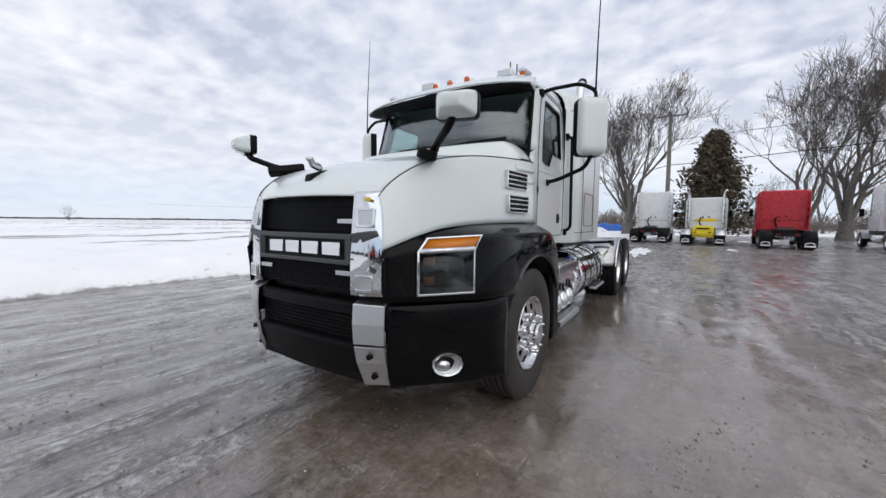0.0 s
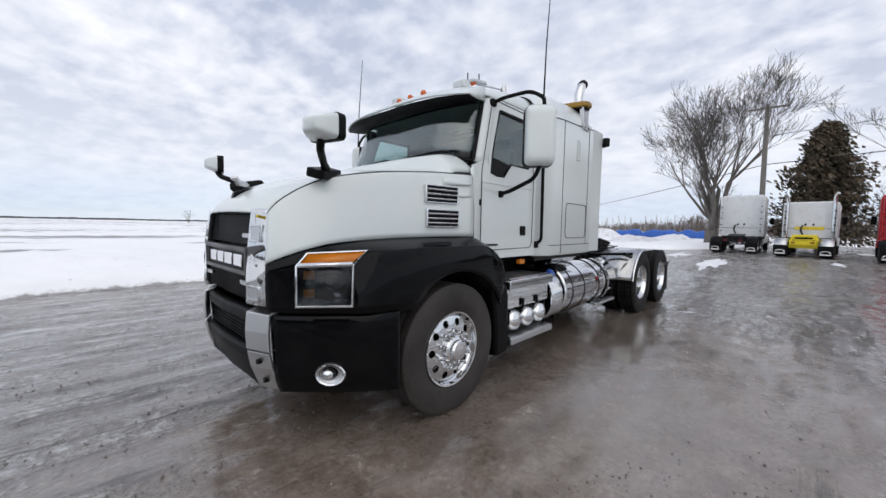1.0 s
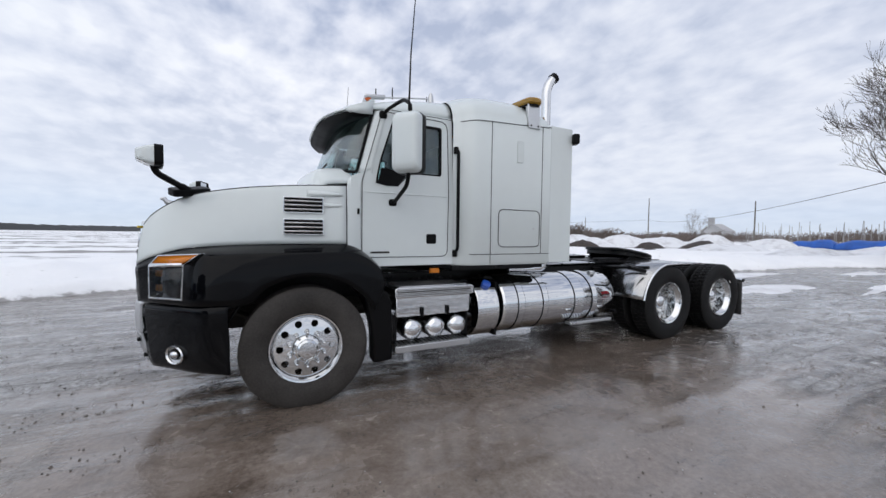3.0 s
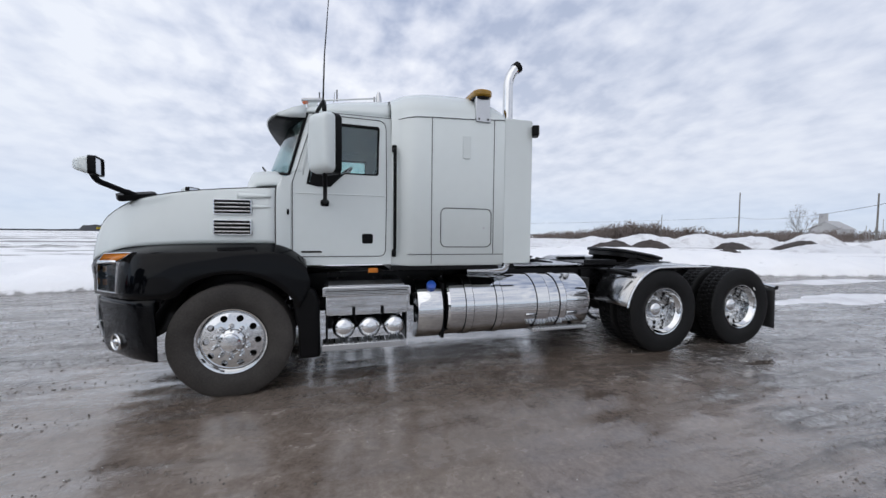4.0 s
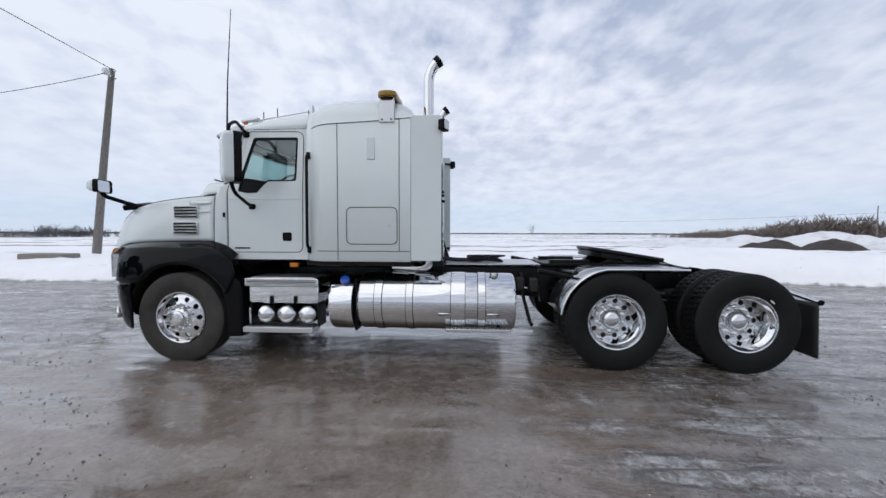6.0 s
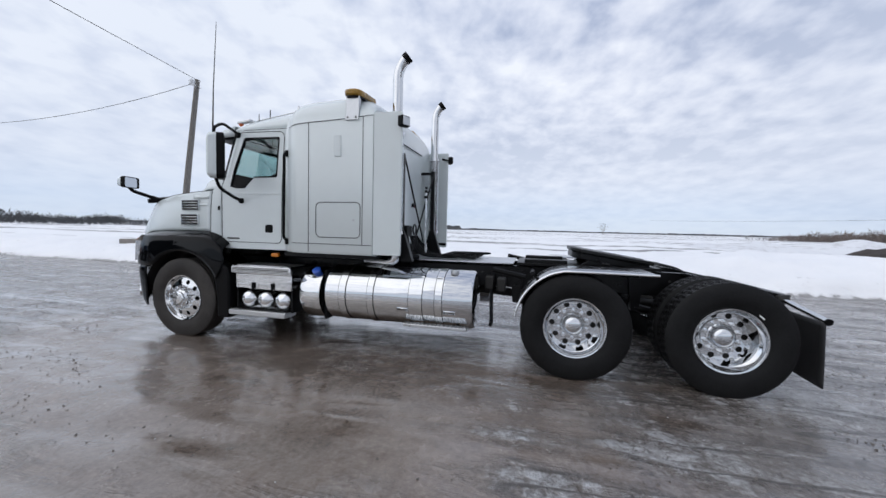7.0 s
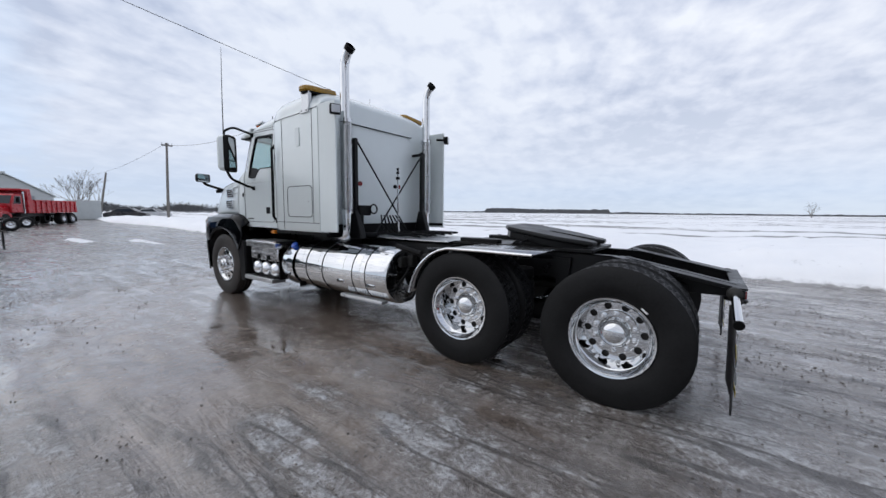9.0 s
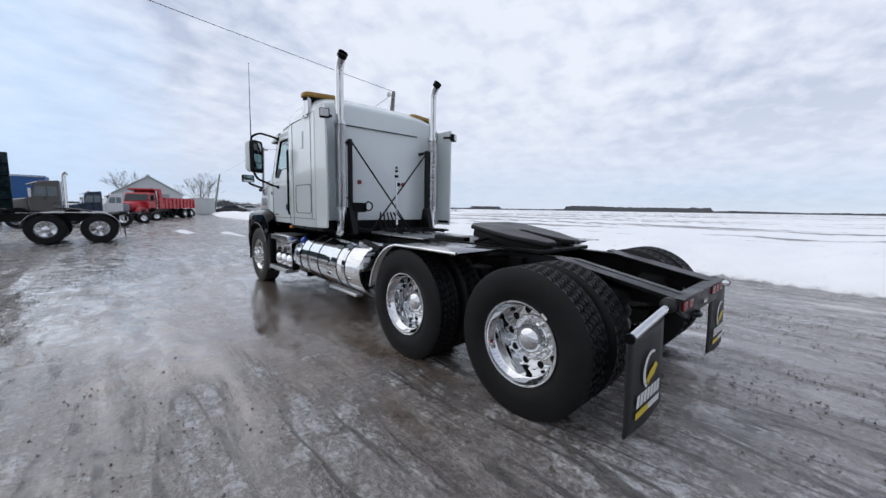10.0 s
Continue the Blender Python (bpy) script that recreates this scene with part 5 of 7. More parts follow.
for ax in (R1X, R2X):
    b = rod(bmesh.new(), (ax, -0.95, RZ), (ax, 0.95, RZ), 0.085)
    bmesh.ops.create_uvsphere(b, u_segments=18, v_segments=12, radius=0.23, matrix=Matrix.Translation((ax, 0, RZ + 0.02)))
    part("rear_axle", b, GRIME, truck, "dark rear axle with differential")
    for s in (-1, 1):
        part("air_spring", lathe(bmesh.new(), [(0.10, 0.62), (0.125, 0.66), (0.125, 0.70), (0.105, 0.73), (0.125, 0.77), (0.12, 0.84), (0.09, 0.86)], (ax + 0.30, s * 0.43, 0), "z", 20), TYRE, truck, "black rubber air spring")
        part("brake_chamber", lathe(bmesh.new(), [(0.03, -0.14), (0.08, -0.12), (0.09, 0.0), (0.08, 0.12), (0.03, 0.14)], (ax - 0.28, s * 0.50, RZ + 0.06), "x", 16), GRIME, truck)
        part("trailing_arm", tube(bmesh.new(), [(ax - 0.60, s * 0.42, 0.62), (ax, s * 0.42, RZ - 0.02), (ax + 0.42, s * 0.43, 0.60)], 0.045, 8), FRAME, truck)
        part("shock", rod(bmesh.new(), (ax + 0.08, s * 0.52, RZ + 0.05), (ax + 0.16, s * 0.45, 0.98), 0.032), FRAME, truck)
        part("hanger", S([(ax - 0.68, 0.98), (ax - 0.52, 0.98), (ax - 0.56, 0.58), (ax - 0.64, 0.58)], 0.36, 0.46), FRAME, truck, flip=s < 0)
part("inter_shaft", rod(bmesh.new(), (R1X, 0, 0.62), (R2X, 0, 0.60), 0.05), GRIME, truck)

# -- tanks, boxes and steps under the cab --
for s in (-1, 1):
    tank = part("fuel_tank", lathe(bmesh.new(), [(0.0005, 2.035), (0.25, 2.038), (0.318, 2.048), (0.334, 2.07), (0.335, 2.9), (0.335, 3.80), (0.318, 3.83), (0.25, 3.845), (0.0005, 3.855)], (0, s * 0.795, 0.648), "x", 56), CHROME, truck, "mirror-polished round fuel tank")
    for x, w in ((2.29, 0.085), (2.645, 0.075), (3.19, 0.155), (3.455, 0.08)):
        strap = part("tank_strap", lathe(bmesh.new(), [(0.337, x - w / 2), (0.343, x - w / 2), (0.343, x + w / 2), (0.337, x + w / 2)], (0, s * 0.795, 0.648), "x", 56, close=True), CHROME, tank, "polished tank strap")
        for e in (x - w / 2, x + w / 2):
            part("strap_edge", lathe(bmesh.new(), [(0.336, e - 0.006), (0.3405, e - 0.006), (0.3405, e + 0.006), (0.336, e + 0.006)], (0, s * 0.795, 0.648), "x", 56, close=True), PLASTIC, strap, "dark rubber strap edge")
    for x0 in (2.975, 3.51):
        tread = part("tank_tread", loft(bmesh.new(), [[(x, s * (0.795 + 0.343 * math.cos(radians(a))), 0.648 + 0.343 * math.sin(radians(a))) for a in (-21, -18, -15)] for x in (x0, x0 + 0.07, x0 + 0.14)]), ALU, tank, "bright step tread strip", solid=0.004)
        for k in range(6):
            part("tread_slot", B((x0 + 0.015 + k * 0.022, s * 1.124, 0.543), (0.006, 0.006, 0.026), Matrix.Rotation(radians(30), 4, "Y")), GRIME, tread)
    part("tank_cap", lathe(bmesh.new(), [(0.045, 0.0), (0.05, 0.03), (0.045, 0.045), (0.0005, 0.05)], (3.60, s * 0.93, 0.945), "z", 20), SATIN, tank)
    defc = part("def_tank", lathe(bmesh.new(), [(0.0005, 1.705), (0.26, 1.708), (0.315, 1.72), (0.322, 1.74), (0.322, 1.985), (0.0005, 1.99)], (0, s * 0.80, 0.625), "x", 48), CHROME, truck, "polished fluid tank")
    cap = lathe(bmesh.new(), [(0.04, 0.0), (0.052, 0.01), (0.052, 0.045), (0.03, 0.055), (0.0005, 0.056)], (0, 0, 0), "z", 16)
    capo = part("filler_cap", cap, BLUECAP, defc, "blue filler cap")
    capo.matrix_basis = pose(1.88, s * 0.985, 0.885, -s * 45)
    part("tank_saddle", B((2.01, s * 0.74, 0.62), (0.03, 0.55, 0.60)), PLASTIC, truck)
    # bright battery box with a lid
    bb = part("battery_box", S([(0.80, 0.645), (1.595, 0.645), (1.605, 0.665), (1.605, 0.84), (0.79, 0.84), (0.79, 0.665)], 0.62, 1.115), CHROME, truck, "polished battery box with step lid", flip=s < 0, bevel=0.01)
    part("box_lid", S([(0.765, 0.845), (1.625, 0.845), (1.625, 0.925), (1.60, 0.937), (0.79, 0.937), (0.765, 0.925)], 0.60, 1.165), ALU, bb, flip=s < 0, bevel=0.006)
    for z in (0.862, 0.878, 0.912):
        part("lid_rib", B((1.19, s * 1.166, z), (0.83, 0.006, 0.006)), GRIME, bb)
    part("lid_tread", B((1.19, s * 0.95, 0.942), (0.74, 0.34, 0.008)), SATIN, bb)
    part("lid_groove", B((1.19, s * 1.1665, 0.895), (0.80, 0.004, 0.012)), GRIME, bb)
    for x in (1.06, 1.34):
        part("box_latch", B((x, s * 1.13, 0.685), (0.03, 0.02, 0.09)), PLASTIC, bb, bevel=0.005)
    for x in (0.965, 1.216, 1.467):
        air = lathe(bmesh.new(), [(0.112, 0.55), (0.112, 1.06), (0.106, 1.095), (0.085, 1.125), (0.05, 1.143), (0.0005, 1.15)], (x, 0, 0.515), "y", 28)
        part("air_tank", air, ALU, truck, "polished round air tank", flip=s < 0)
    part("air_tank_frame", S([(0.80, 0.39), (1.60, 0.39), (1.60, 0.64), (0.80, 0.64)], 0.55, 0.60), FRAME, truck, flip=s < 0)
    for x in (0.80, 1.59):
        part("step_hanger", B((x, s * 0.98, 0.52), (0.018, 0.22, 0.30)), FRAME, truck, bevel=0.003)
    for name, x0, x1, z0, z1, y0, y1 in (("lower_step", 0.76, 1.57, 0.325, 0.385, 0.98, 1.20), ("tank_step", 3.05, 3.78, 0.352, 0.385, 1.03, 1.13)):
        st = part(name, S([(x0, z0), (x1, z0), (x1, z1), (x0, z1)], y0, y1), SATIN, truck, "bright serrated metal step", flip=s < 0, bevel=0.006)
        n = int((x1 - x0) / 0.045)
        for k in range(n):
            part("step_cleat", B((x0 + 0.025 + k * 0.045, s * (y0 + y1) / 2, z1 + 0.004), (0.014, (y1 - y0) * 0.8, 0.010)), ALU, st)
    for x in (3.12, 3.66):
        part("step_bracket", tube(bmesh.new(), [(x, s * 1.02, 0.37), (x, s * 0.80, 0.35), (x, s * 0.5, 0.62), (x, s * 0.42, 0.85)], 0.018, 6), FRAME, truck)
    for x in (3.95, 4.10):
        part("valve_box", B((x, s * (0.52 + 0.1 * (x > 4)), 0.82), (0.10, 0.16, 0.16)), GRIME, truck, bevel=0.015)
    part("hanger_bar", tube(bmesh.new(), bend([(3.98, s * 0.44, 0.95), (3.98, s * 0.60, 0.70), (4.02, s * 0.9, 0.42), (4.02, s * 1.0, 0.42)], 4, 0.06), 0.022, 8), FRAME, truck)

# -- half fenders over the first drive axle --
fender_alu = worn("dull_polished_aluminium", (0.42, 0.425, 0.43), 0.22, metal=1.0, vary=0.1, rvary=0.08)
for s in (-1, 1):
    prof = [(R1X + 0.585 * math.cos(radians(a)), RZ + 0.575 * math.sin(radians(a))) for a in range(172, 106, -6)] + [(4.75, 1.075), (5.10, 1.078), (5.585, 1.075)]
    b = loft(bmesh.new(), [[(x, 0.62, z), (x, 1.23, z)] for x, z in prof])
    hf = part("half_fender", b, fender_alu, truck, "polished metal half fender over drive wheel", flip=s < 0, solid=0.006)
    part("fender_lip", tube(bmesh.new(), [(x, s * 1.235, z - 0.004) for x, z in prof], 0.013, 8), ALU, hf)
    part("fender_arm", tube(bmesh.new(), [(4.45, s * 0.43, 0.98), (4.45, s * 1.17, 1.03)], 0.025, 8), FRAME, hf)
    part("fender_bracket", tube(bmesh.new(), [(4.05, s * 1.16, 1.045), (4.38, s * 1.16, 0.985)], 0.03, 8), PLASTIC, hf)
    part("fender_arm", tube(bmesh.new(), [(5.45, s * 0.43, 0.98), (5.45, s * 1.15, 1.055)], 0.025, 8), FRAME, hf)

# -- fifth wheel and deck --
part("slide_plate", S([(4.26, 1.035), (5.85, 1.035), (5.85, 1.07), (4.26, 1.07)], -0.42, 0.42), FRAME, truck, bevel=0.006)
fw_out = []
for x, y in ((-0.38, 0.16), (-0.37, 0.32), (-0.28, 0.44), (0.05, 0.455), (0.24, 0.44), (0.56, 0.30), (0.575, 0.17), (0.50, 0.09), (0.16, 0.05), (0.06, 0.055)):
    fw_out.append((x, y))
fw_out += [(0.02, 0.0)] + [(x, -y) for x, y in fw_out[::-1]]
fw = part("fifth_wheel", S(fw_out, 0.0, 0.045, "z"), worn("greasy_steel", (0.014, 0.014, 0.0145), 0.42, metal=0.2, vary=0.5, Specular_IOR_Level=0.3), truck, "greasy black fifth wheel coupling plate", bevel=0.012)
fw.matrix_basis = pose(5.26, 0, 1.175, 0, 9, 0)
part("plate_skirt", S([(x * 0.93, y * 0.93) for x, y in fw_out], -0.075, 0.002, "z"), FRAME, fw, bevel=0.01)
for y in (-0.36, 0.36):
    part("fifth_wheel_bracket", S([(5.0, 1.07), (5.5, 1.07), (5.36, 1.18), (5.14, 1.18)], y - 0.05, y + 0.05), FRAME, truck, bevel=0.01)
part("release_handle", tube(bmesh.new(), [(5.2, -0.40, 1.13), (5.2, -0.62, 1.11), (5.26, -0.66, 1.11)], 0.012, 6), FRAME, truck)
part("deck_plate", S([(2.72, 1.045), (4.22, 1.045), (4.22, 1.06), (2.72, 1.06)], -0.46, 0.46), SATIN, truck, "tread-plate deck behind the cab", bevel=0.003)
part("rail_mount", B((4.6, -0.35, 1.09), (0.5, 0.10, 0.05)), FRAME, truck, bevel=0.01)
part("rail_mount", B((4.6, 0.35, 1.09), (0.5, 0.10, 0.05)), FRAME, truck, bevel=0.01)

# hoses that lie in loops on the deck
rnd = random.Random(4)
for k in range(6):
    y0 = -0.25 + 0.1 * k
    pts = [(2.78, y0 * 0.6, 1.35), (2.95, y0, 1.12), (3.3, y0 + rnd.uniform(-0.12, 0.12), 1.085), (3.55 + 0.06 * k, y0 + rnd.uniform(-0.2, 0.2), 1.10 + 0.03 * rnd.random()), (3.3, y0 + rnd.uniform(-0.2, 0.2), 1.12), (3.75, y0 + rnd.uniform(-0.2, 0.2), 1.09)]
    part("air_hose", tube(bmesh.new(), spline(pts, 6), 0.012, 6), PLASTIC, truck, "black air hose looped on the deck")

# -- sleeper back wall --
part("back_skirt", B((2.69, 0, 1.17), (0.04, 2.0, 0.12)), PLASTIC, truck)
part("lower_back", B((2.60, 0, 1.02), (0.10, 1.5, 0.22)), FRAME, truck)
part("gutter", tube(bmesh.new(), [(2.675, -0.72, 2.605), (2.68, -0.70, 2.595), (2.68, 0.62, 2.605), (2.675, 0.64, 2.615)], 0.008, 6), PLASTIC, truck, "thin dark drip rail")
for s in (-1, 1):
    post = part("stack_post", B((2.86, s * 0.70, 1.70), (0.06, 0.055, 1.34)), FRAME, truck, "black exhaust support post", bevel=0.008)
    part("post_foot", S([(2.72, 1.04), (3.02, 1.04), (2.90, 1.42), (2.82, 1.42)], 0.655, 0.745), FRAME, post, flip=s < 0, bevel=0.01)
    part("post_wall_arm", B((2.76, s * 0.70, 2.33), (0.22, 0.05, 0.04)), FRAME, post)
    part("brace", tube(bmesh.new(), [(2.88, s * 0.69, 2.34), (2.86, -s * 0.36, 1.08)], 0.012, 6), FRAME, truck, "thin black cross brace")
    part("reflector", lathe(bmesh.new(), [(0.035, 2.664), (0.035, 2.676), (0.0005, 2.678)], (0, s * 0.40 - 0.05, 1.80), "x", 20), REDLENS, truck, "round red reflector")
    # exhaust stack
    sx, sy = 2.835, s * 0.835
    stack = part("exhaust_pipe", tube(bmesh.new(), bend([(2.40, s * 0.70, 1.03), (2.70, s * 0.80, 1.04), (sx, sy, 1.06), (sx, sy, 1.35)], 8, 0.14) + [Vector((sx, sy, 1.5))], 0.062, 16), ALU, truck, "bright exhaust stack with perforated guard")
    part("upper_pipe", tube(bmesh.new(), [(sx, sy, 1.5), (sx, sy, 2.55), (sx, sy, 3.10), (sx, sy, 3.20), (sx + 0.008, sy, 3.27), (sx + 0.035, sy, 3.34), (sx + 0.075, sy, 3.40), (sx + 0.12, sy, 3.44)], 0.060, 18, caps=False), CHROME, stack, "chrome exhaust pipe with curved tip")
    part("pipe_mouth", lathe(bmesh.new(), [(0.064, -0.05), (0.066, 0.012), (0.056, 0.014), (0.05, -0.01), (0.0005, -0.01)], (0, 0, 0), "z", 18), PLASTIC, stack, "black exhaust mouth").matrix_basis = pose(sx + 0.122, sy, 3.442, 0, 52, 0)
    # perforated guard: a tube of rows of rings and uprights with holes between
    gm = bmesh.new()
    rows_n, seg, rg = 46, 22, 0.083
    for i in range(rows_n):
        for k in range(seg):
            a0 = (k + 0.5 * (i % 2)) * math.tau / seg
            z0 = 1.42 + i * 0.0248
            ring = [(0.50, 0.0), (0.0, 0.5), (-0.50, 0.0), (0.0, -0.5)]
            hole = [(u * 0.74, v * 0.74) for u, v in ring]
            vo = [gm.verts.new((rg * math.cos(a0 + u * 2 * math.pi / seg), rg * math.sin(a0 + u * 2 * math.pi / seg), z0 + v * 0.0496)) for u, v in ring]
            vi = [gm.verts.new((rg * math.cos(a0 + u * 2 * math.pi / seg), rg * math.sin(a0 + u * 2 * math.pi / seg), z0 + v * 0.0496)) for u, v in hole]
            for j in range(4):
                gm.faces.new((vo[j], vo[(j + 1) % 4], vi[(j + 1) % 4], vi[j]))
    guard = part("stack_guard", gm, ALU, stack, "perforated bright guard", smooth=False)
    guard.location = (sx, sy, 0)
    part("muffler", rod(bmesh.new(), (sx, sy, 1.42), (sx, sy, 2.56), 0.066, None, 20), FRAME, stack)
    for z in (1.40, 2.565):
        part("guard_band", lathe(bmesh.new(), [(0.080, z - 0.02), (0.087, z - 0.02), (0.087, z + 0.02), (0.080, z + 0.02)], (sx, sy, 0), "z", 26, close=True), CHROME, stack)
    for z in (1.55, 2.30):
        part("stack_clamp", B((sx + 0.01, s * 0.755, z), (0.05, 0.12, 0.03)), FRAME, stack)
# hose pole and junction box
pole = part("hose_pole", rod(bmesh.new(), (2.95, 0.03, 1.05), (2.95, 0.03, 2.02), 0.011, None, 10), CHROME, truck, "thin chrome hose pole")
for z, r in ((1.98, 0.022), (1.90, 0.03), (2.03, 0.018)):
    part("pole_clip", rod(bmesh.new(), (2.95, 0.03, z - 0.018), (2.95, 0.03, z + 0.018), r, None, 10), PLASTIC, pole)
part("pole_spring", rod(bmesh.new(), (2.95, 0.03, 1.05), (2.95, 0.03, 1.25), 0.022, None, 10), CHROME, pole)
jb = part("junction_box", B((2.86, -0.58, 1.42), (0.13, 0.22, 0.14)), PLASTIC, truck, "black hose junction box", bevel=0.02)
part("hose_ring", lathe(bmesh.new(), [(0.062 + 0.011 * math.cos(a * math.tau / 8), 0.011 * math.sin(a * math.tau / 8)) for a in range(8)], (2.95, -0.46, 1.44), "x", 22, close=True), PLASTIC, jb)
part("hose_drop", tube(bmesh.new(), spline([(2.88, -0.62, 1.40), (2.92, -0.66, 1.25), (2.90, -0.60, 1.10), (3.0, -0.45, 1.08)], 6), 0.035, 8), PLASTIC, jb)
part("wall_knob", lathe(bmesh.new(), [(0.03, 2.664), (0.03, 2.69), (0.0005, 2.695)], (0, 0.26, 1.80), "x", 16), PLASTIC, truck)

# -- mud flaps --
for s in (-1, 1):
    bar = part("flap_hanger", tube(bmesh.new(), [(6.90, s * 0.45, 0.84), (6.90, s * 0.62, 0.825), (6.895, s * 1.20, 0.745)], 0.026, 12), CHROME, truck, "chrome mud flap hanger bar")
    part("hanger_mount", lathe(bmesh.new(), [(0.05, 0.0), (0.05, 0.06), (0.02, 0.08)], (6.90, 0.56, 0.83), "y", 16), GRIME, bar, flip=s < 0)
    part("hanger_end", rod(bmesh.new(), (6.895, s * 1.19, 0.747), (6.895, s * 1.205, 0.744), 0.03, None, 12), PLASTIC, bar)
    b = loft(bmesh.new(), [[(6.885 + dx, 1.19, z), (6.90 + dx, 0.9, z - 0.0), (6.885 + dx, 0.61, z + 0.015)] for z, dx in ((0.735, 0.0), (0.55, 0.005), (0.35, 0.012), (0.165, 0.015))], 3, 3)
    flap = part("mud_flap", b, worn("flap_rubber" + "_" * (s > 0), (0.016, 0.016, 0.017), 0.55), truck, "black rubber mud flap with white and yellow print", flip=s < 0, solid=0.012)
    fx = 6.916

    def mark(name, outline, mat):
        part(name, S([(y, z) for y, z in outline], fx, fx + 0.002, "x"), mat, flap)
    c = s * 0.90
    arc = [(c + 0.115 * math.cos(radians(a)), 0.50 + 0.115 * math.sin(radians(a))) for a in range(60, 250, 12)]
    arc2 = [(c + 0.012 + 0.092 * math.cos(radians(a)), 0.50 + 0.095 * math.sin(radians(a))) for a in range(250, 60, -12)]
    mark("print_arc", arc + arc2, WHITEPRINT)
    mark("print_swoosh", [(c - 0.07, 0.43), (c - 0.01, 0.485), (c + 0.08, 0.52), (c + 0.12, 0.50), (c + 0.07, 0.45), (c + 0.0, 0.43), (c - 0.03, 0.405)], YELLOWPRINT)
    for k in range(7):
        b0 = c - 0.185 + k * 0.0535
        mark("print_bar", [(b0, 0.312), (b0 + 0.038, 0.312), (b0 + 0.043, 0.385), (b0 + 0.005, 0.385)], WHITEPRINT)
    mark("print_strip", round_rect(c - 0.19, 0.245, c - 0.0, 0.285, 0.003), YELLOWPRINT)
    mark("print_strip", round_rect(c + 0.004, 0.245, c + 0.19, 0.285, 0.003), WHITEPRINT)

# -- mirrors and aerials --
def mirror_head(name, at, size, turn, label):
    """A rounded white shell with a dark back rim and glass towards +x."""
    b = bmesh.new()
    dx, dy, dz = size
    rows = []
    for x, k in (((-0.5, 0.40), (-0.42, 0.55), (-0.1, 0.80), (0.25, 0.97), (0.5, 1.0)) if dz < 0.3 else ((-0.5, 0.72), (-0.42, 0.88), (-0.2, 0.97), (0.25, 1.0), (0.5, 1.0))):
        rows.append([(x * dx, y * k, z * k) for y, z in round_rect(-dy / 2, -dz / 2, dy / 2, dz / 2, min(dy, dz) * 0.2)])
    loft(b, rows, closed=True)
    b.faces.new([b.verts.new(p) for p in rows[0]])
    bmesh.ops.remove_doubles(b, verts=b.verts, dist=0.0003)
    ob = part(name, b, WHITE, truck, label, angle=45)
    ob.matrix_basis = pose(*at, 0, 0, turn)
    deep = 0.018 if dz < 0.3 else 0.075
    part("mirror_rim", ring_slab(bmesh.new(), round_rect(-dy * 0.51, -dz * 0.51, dy * 0.51, dz * 0.51, min(dy, dz) * 0.2), round_rect(-dy * 0.44, -dz * 0.45, dy * 0.44, dz * 0.45, min(dy, dz) * 0.16), dx * 0.5 - (0.035 if dz < 0.3 else 0.0), dx * 0.5 + deep, "x"), PLASTIC, ob, bevel=0.006)
    part("mirror_glass", S(round_rect(-dy * 0.45, -dz * 0.46, dy * 0.45, dz * 0.46, min(dy, dz) * 0.16), dx * 0.5 + deep - 0.028, dx * 0.5 + deep - 0.012, "x"), MIRROR, ob)
    if dz > 0.3:
        part("mirror_divider", B((dx * 0.5 + deep - 0.010, 0, -dz * 0.20), (0.010, dy * 0.86, 0.014)), PLASTIC, ob)
    return ob


for s in (-1, 1):
    mh = mirror_head("door_mirror", (0.765, s * 1.425, 2.245), (0.10, 0.26, 0.52), s * -42, "white tall door mirror on black arms")
    up_arm = part("mirror_arm_upper", tube(bmesh.new(), bend([(0.70, s * 0.93, 2.60), (0.72, s * 1.06, 2.63), (0.79, s * 1.30, 2.655), (0.80, s * 1.43, 2.57), (0.80, s * 1.43, 2.48)], 5, 0.07), 0.017, 10), PLASTIC, truck, "black tubular mirror arm")
    part("arm_foot", B((0.70, s * 0.95, 2.60), (0.075, 0.07, 0.075)), PLASTIC, up_arm, bevel=0.02)
    lo_arm = part("mirror_arm_lower", tube(bmesh.new(), bend([(0.79, s * 0.98, 1.755), (0.79, s * 1.10, 1.775), (0.80, s * 1.36, 1.88), (0.80, s * 1.42, 2.02)], 5, 0.06), 0.019, 10), PLASTIC, truck, "black tubular mirror arm")
    part("arm_foot", B((0.785, s * 1.0, 1.755), (0.085, 0.06, 0.07)), PLASTIC, lo_arm, bevel=0.022)
    part("aerial", tube(bmesh.new(), [(0.785, s * 1.43, 2.52), (0.80, s * 1.43, 3.0), (0.855, s * 1.435, 3.74)], [0.009, 0.006, 0.003], 6), PLASTIC, truck, "thin black whip aerial")
    # small mirrors on stalks at the hood corners
    hm = mirror_head("hood_mirror", (-1.095, s * 1.06, 1.996), (0.14, 0.245, 0.15), s * -14, "small white hood mirror on a black stalk")
    stalk = part("mirror_stalk", tube(bmesh.new(), bend([(-0.86, s * 0.735, 1.765), (-0.96, s * 0.86, 1.825), (-1.06, s * 1.0, 1.885), (-1.07, s * 1.05, 1.96)], 5, 0.05), [0.030] * 2 + [0.024] * 12, 10), PLASTIC, truck, "black mirror stalk")
    fb = S(round_rect(-0.17, -0.062, 0.12, 0.062, 0.03), -0.035, 0.024, "z")
    ft = part("stalk_foot", fb, PLASTIC, stalk, bevel=0.01)
    ft.matrix_basis = pose(-0.87, s * 0.725, 1.792, s * -14, -9, -s * 35)

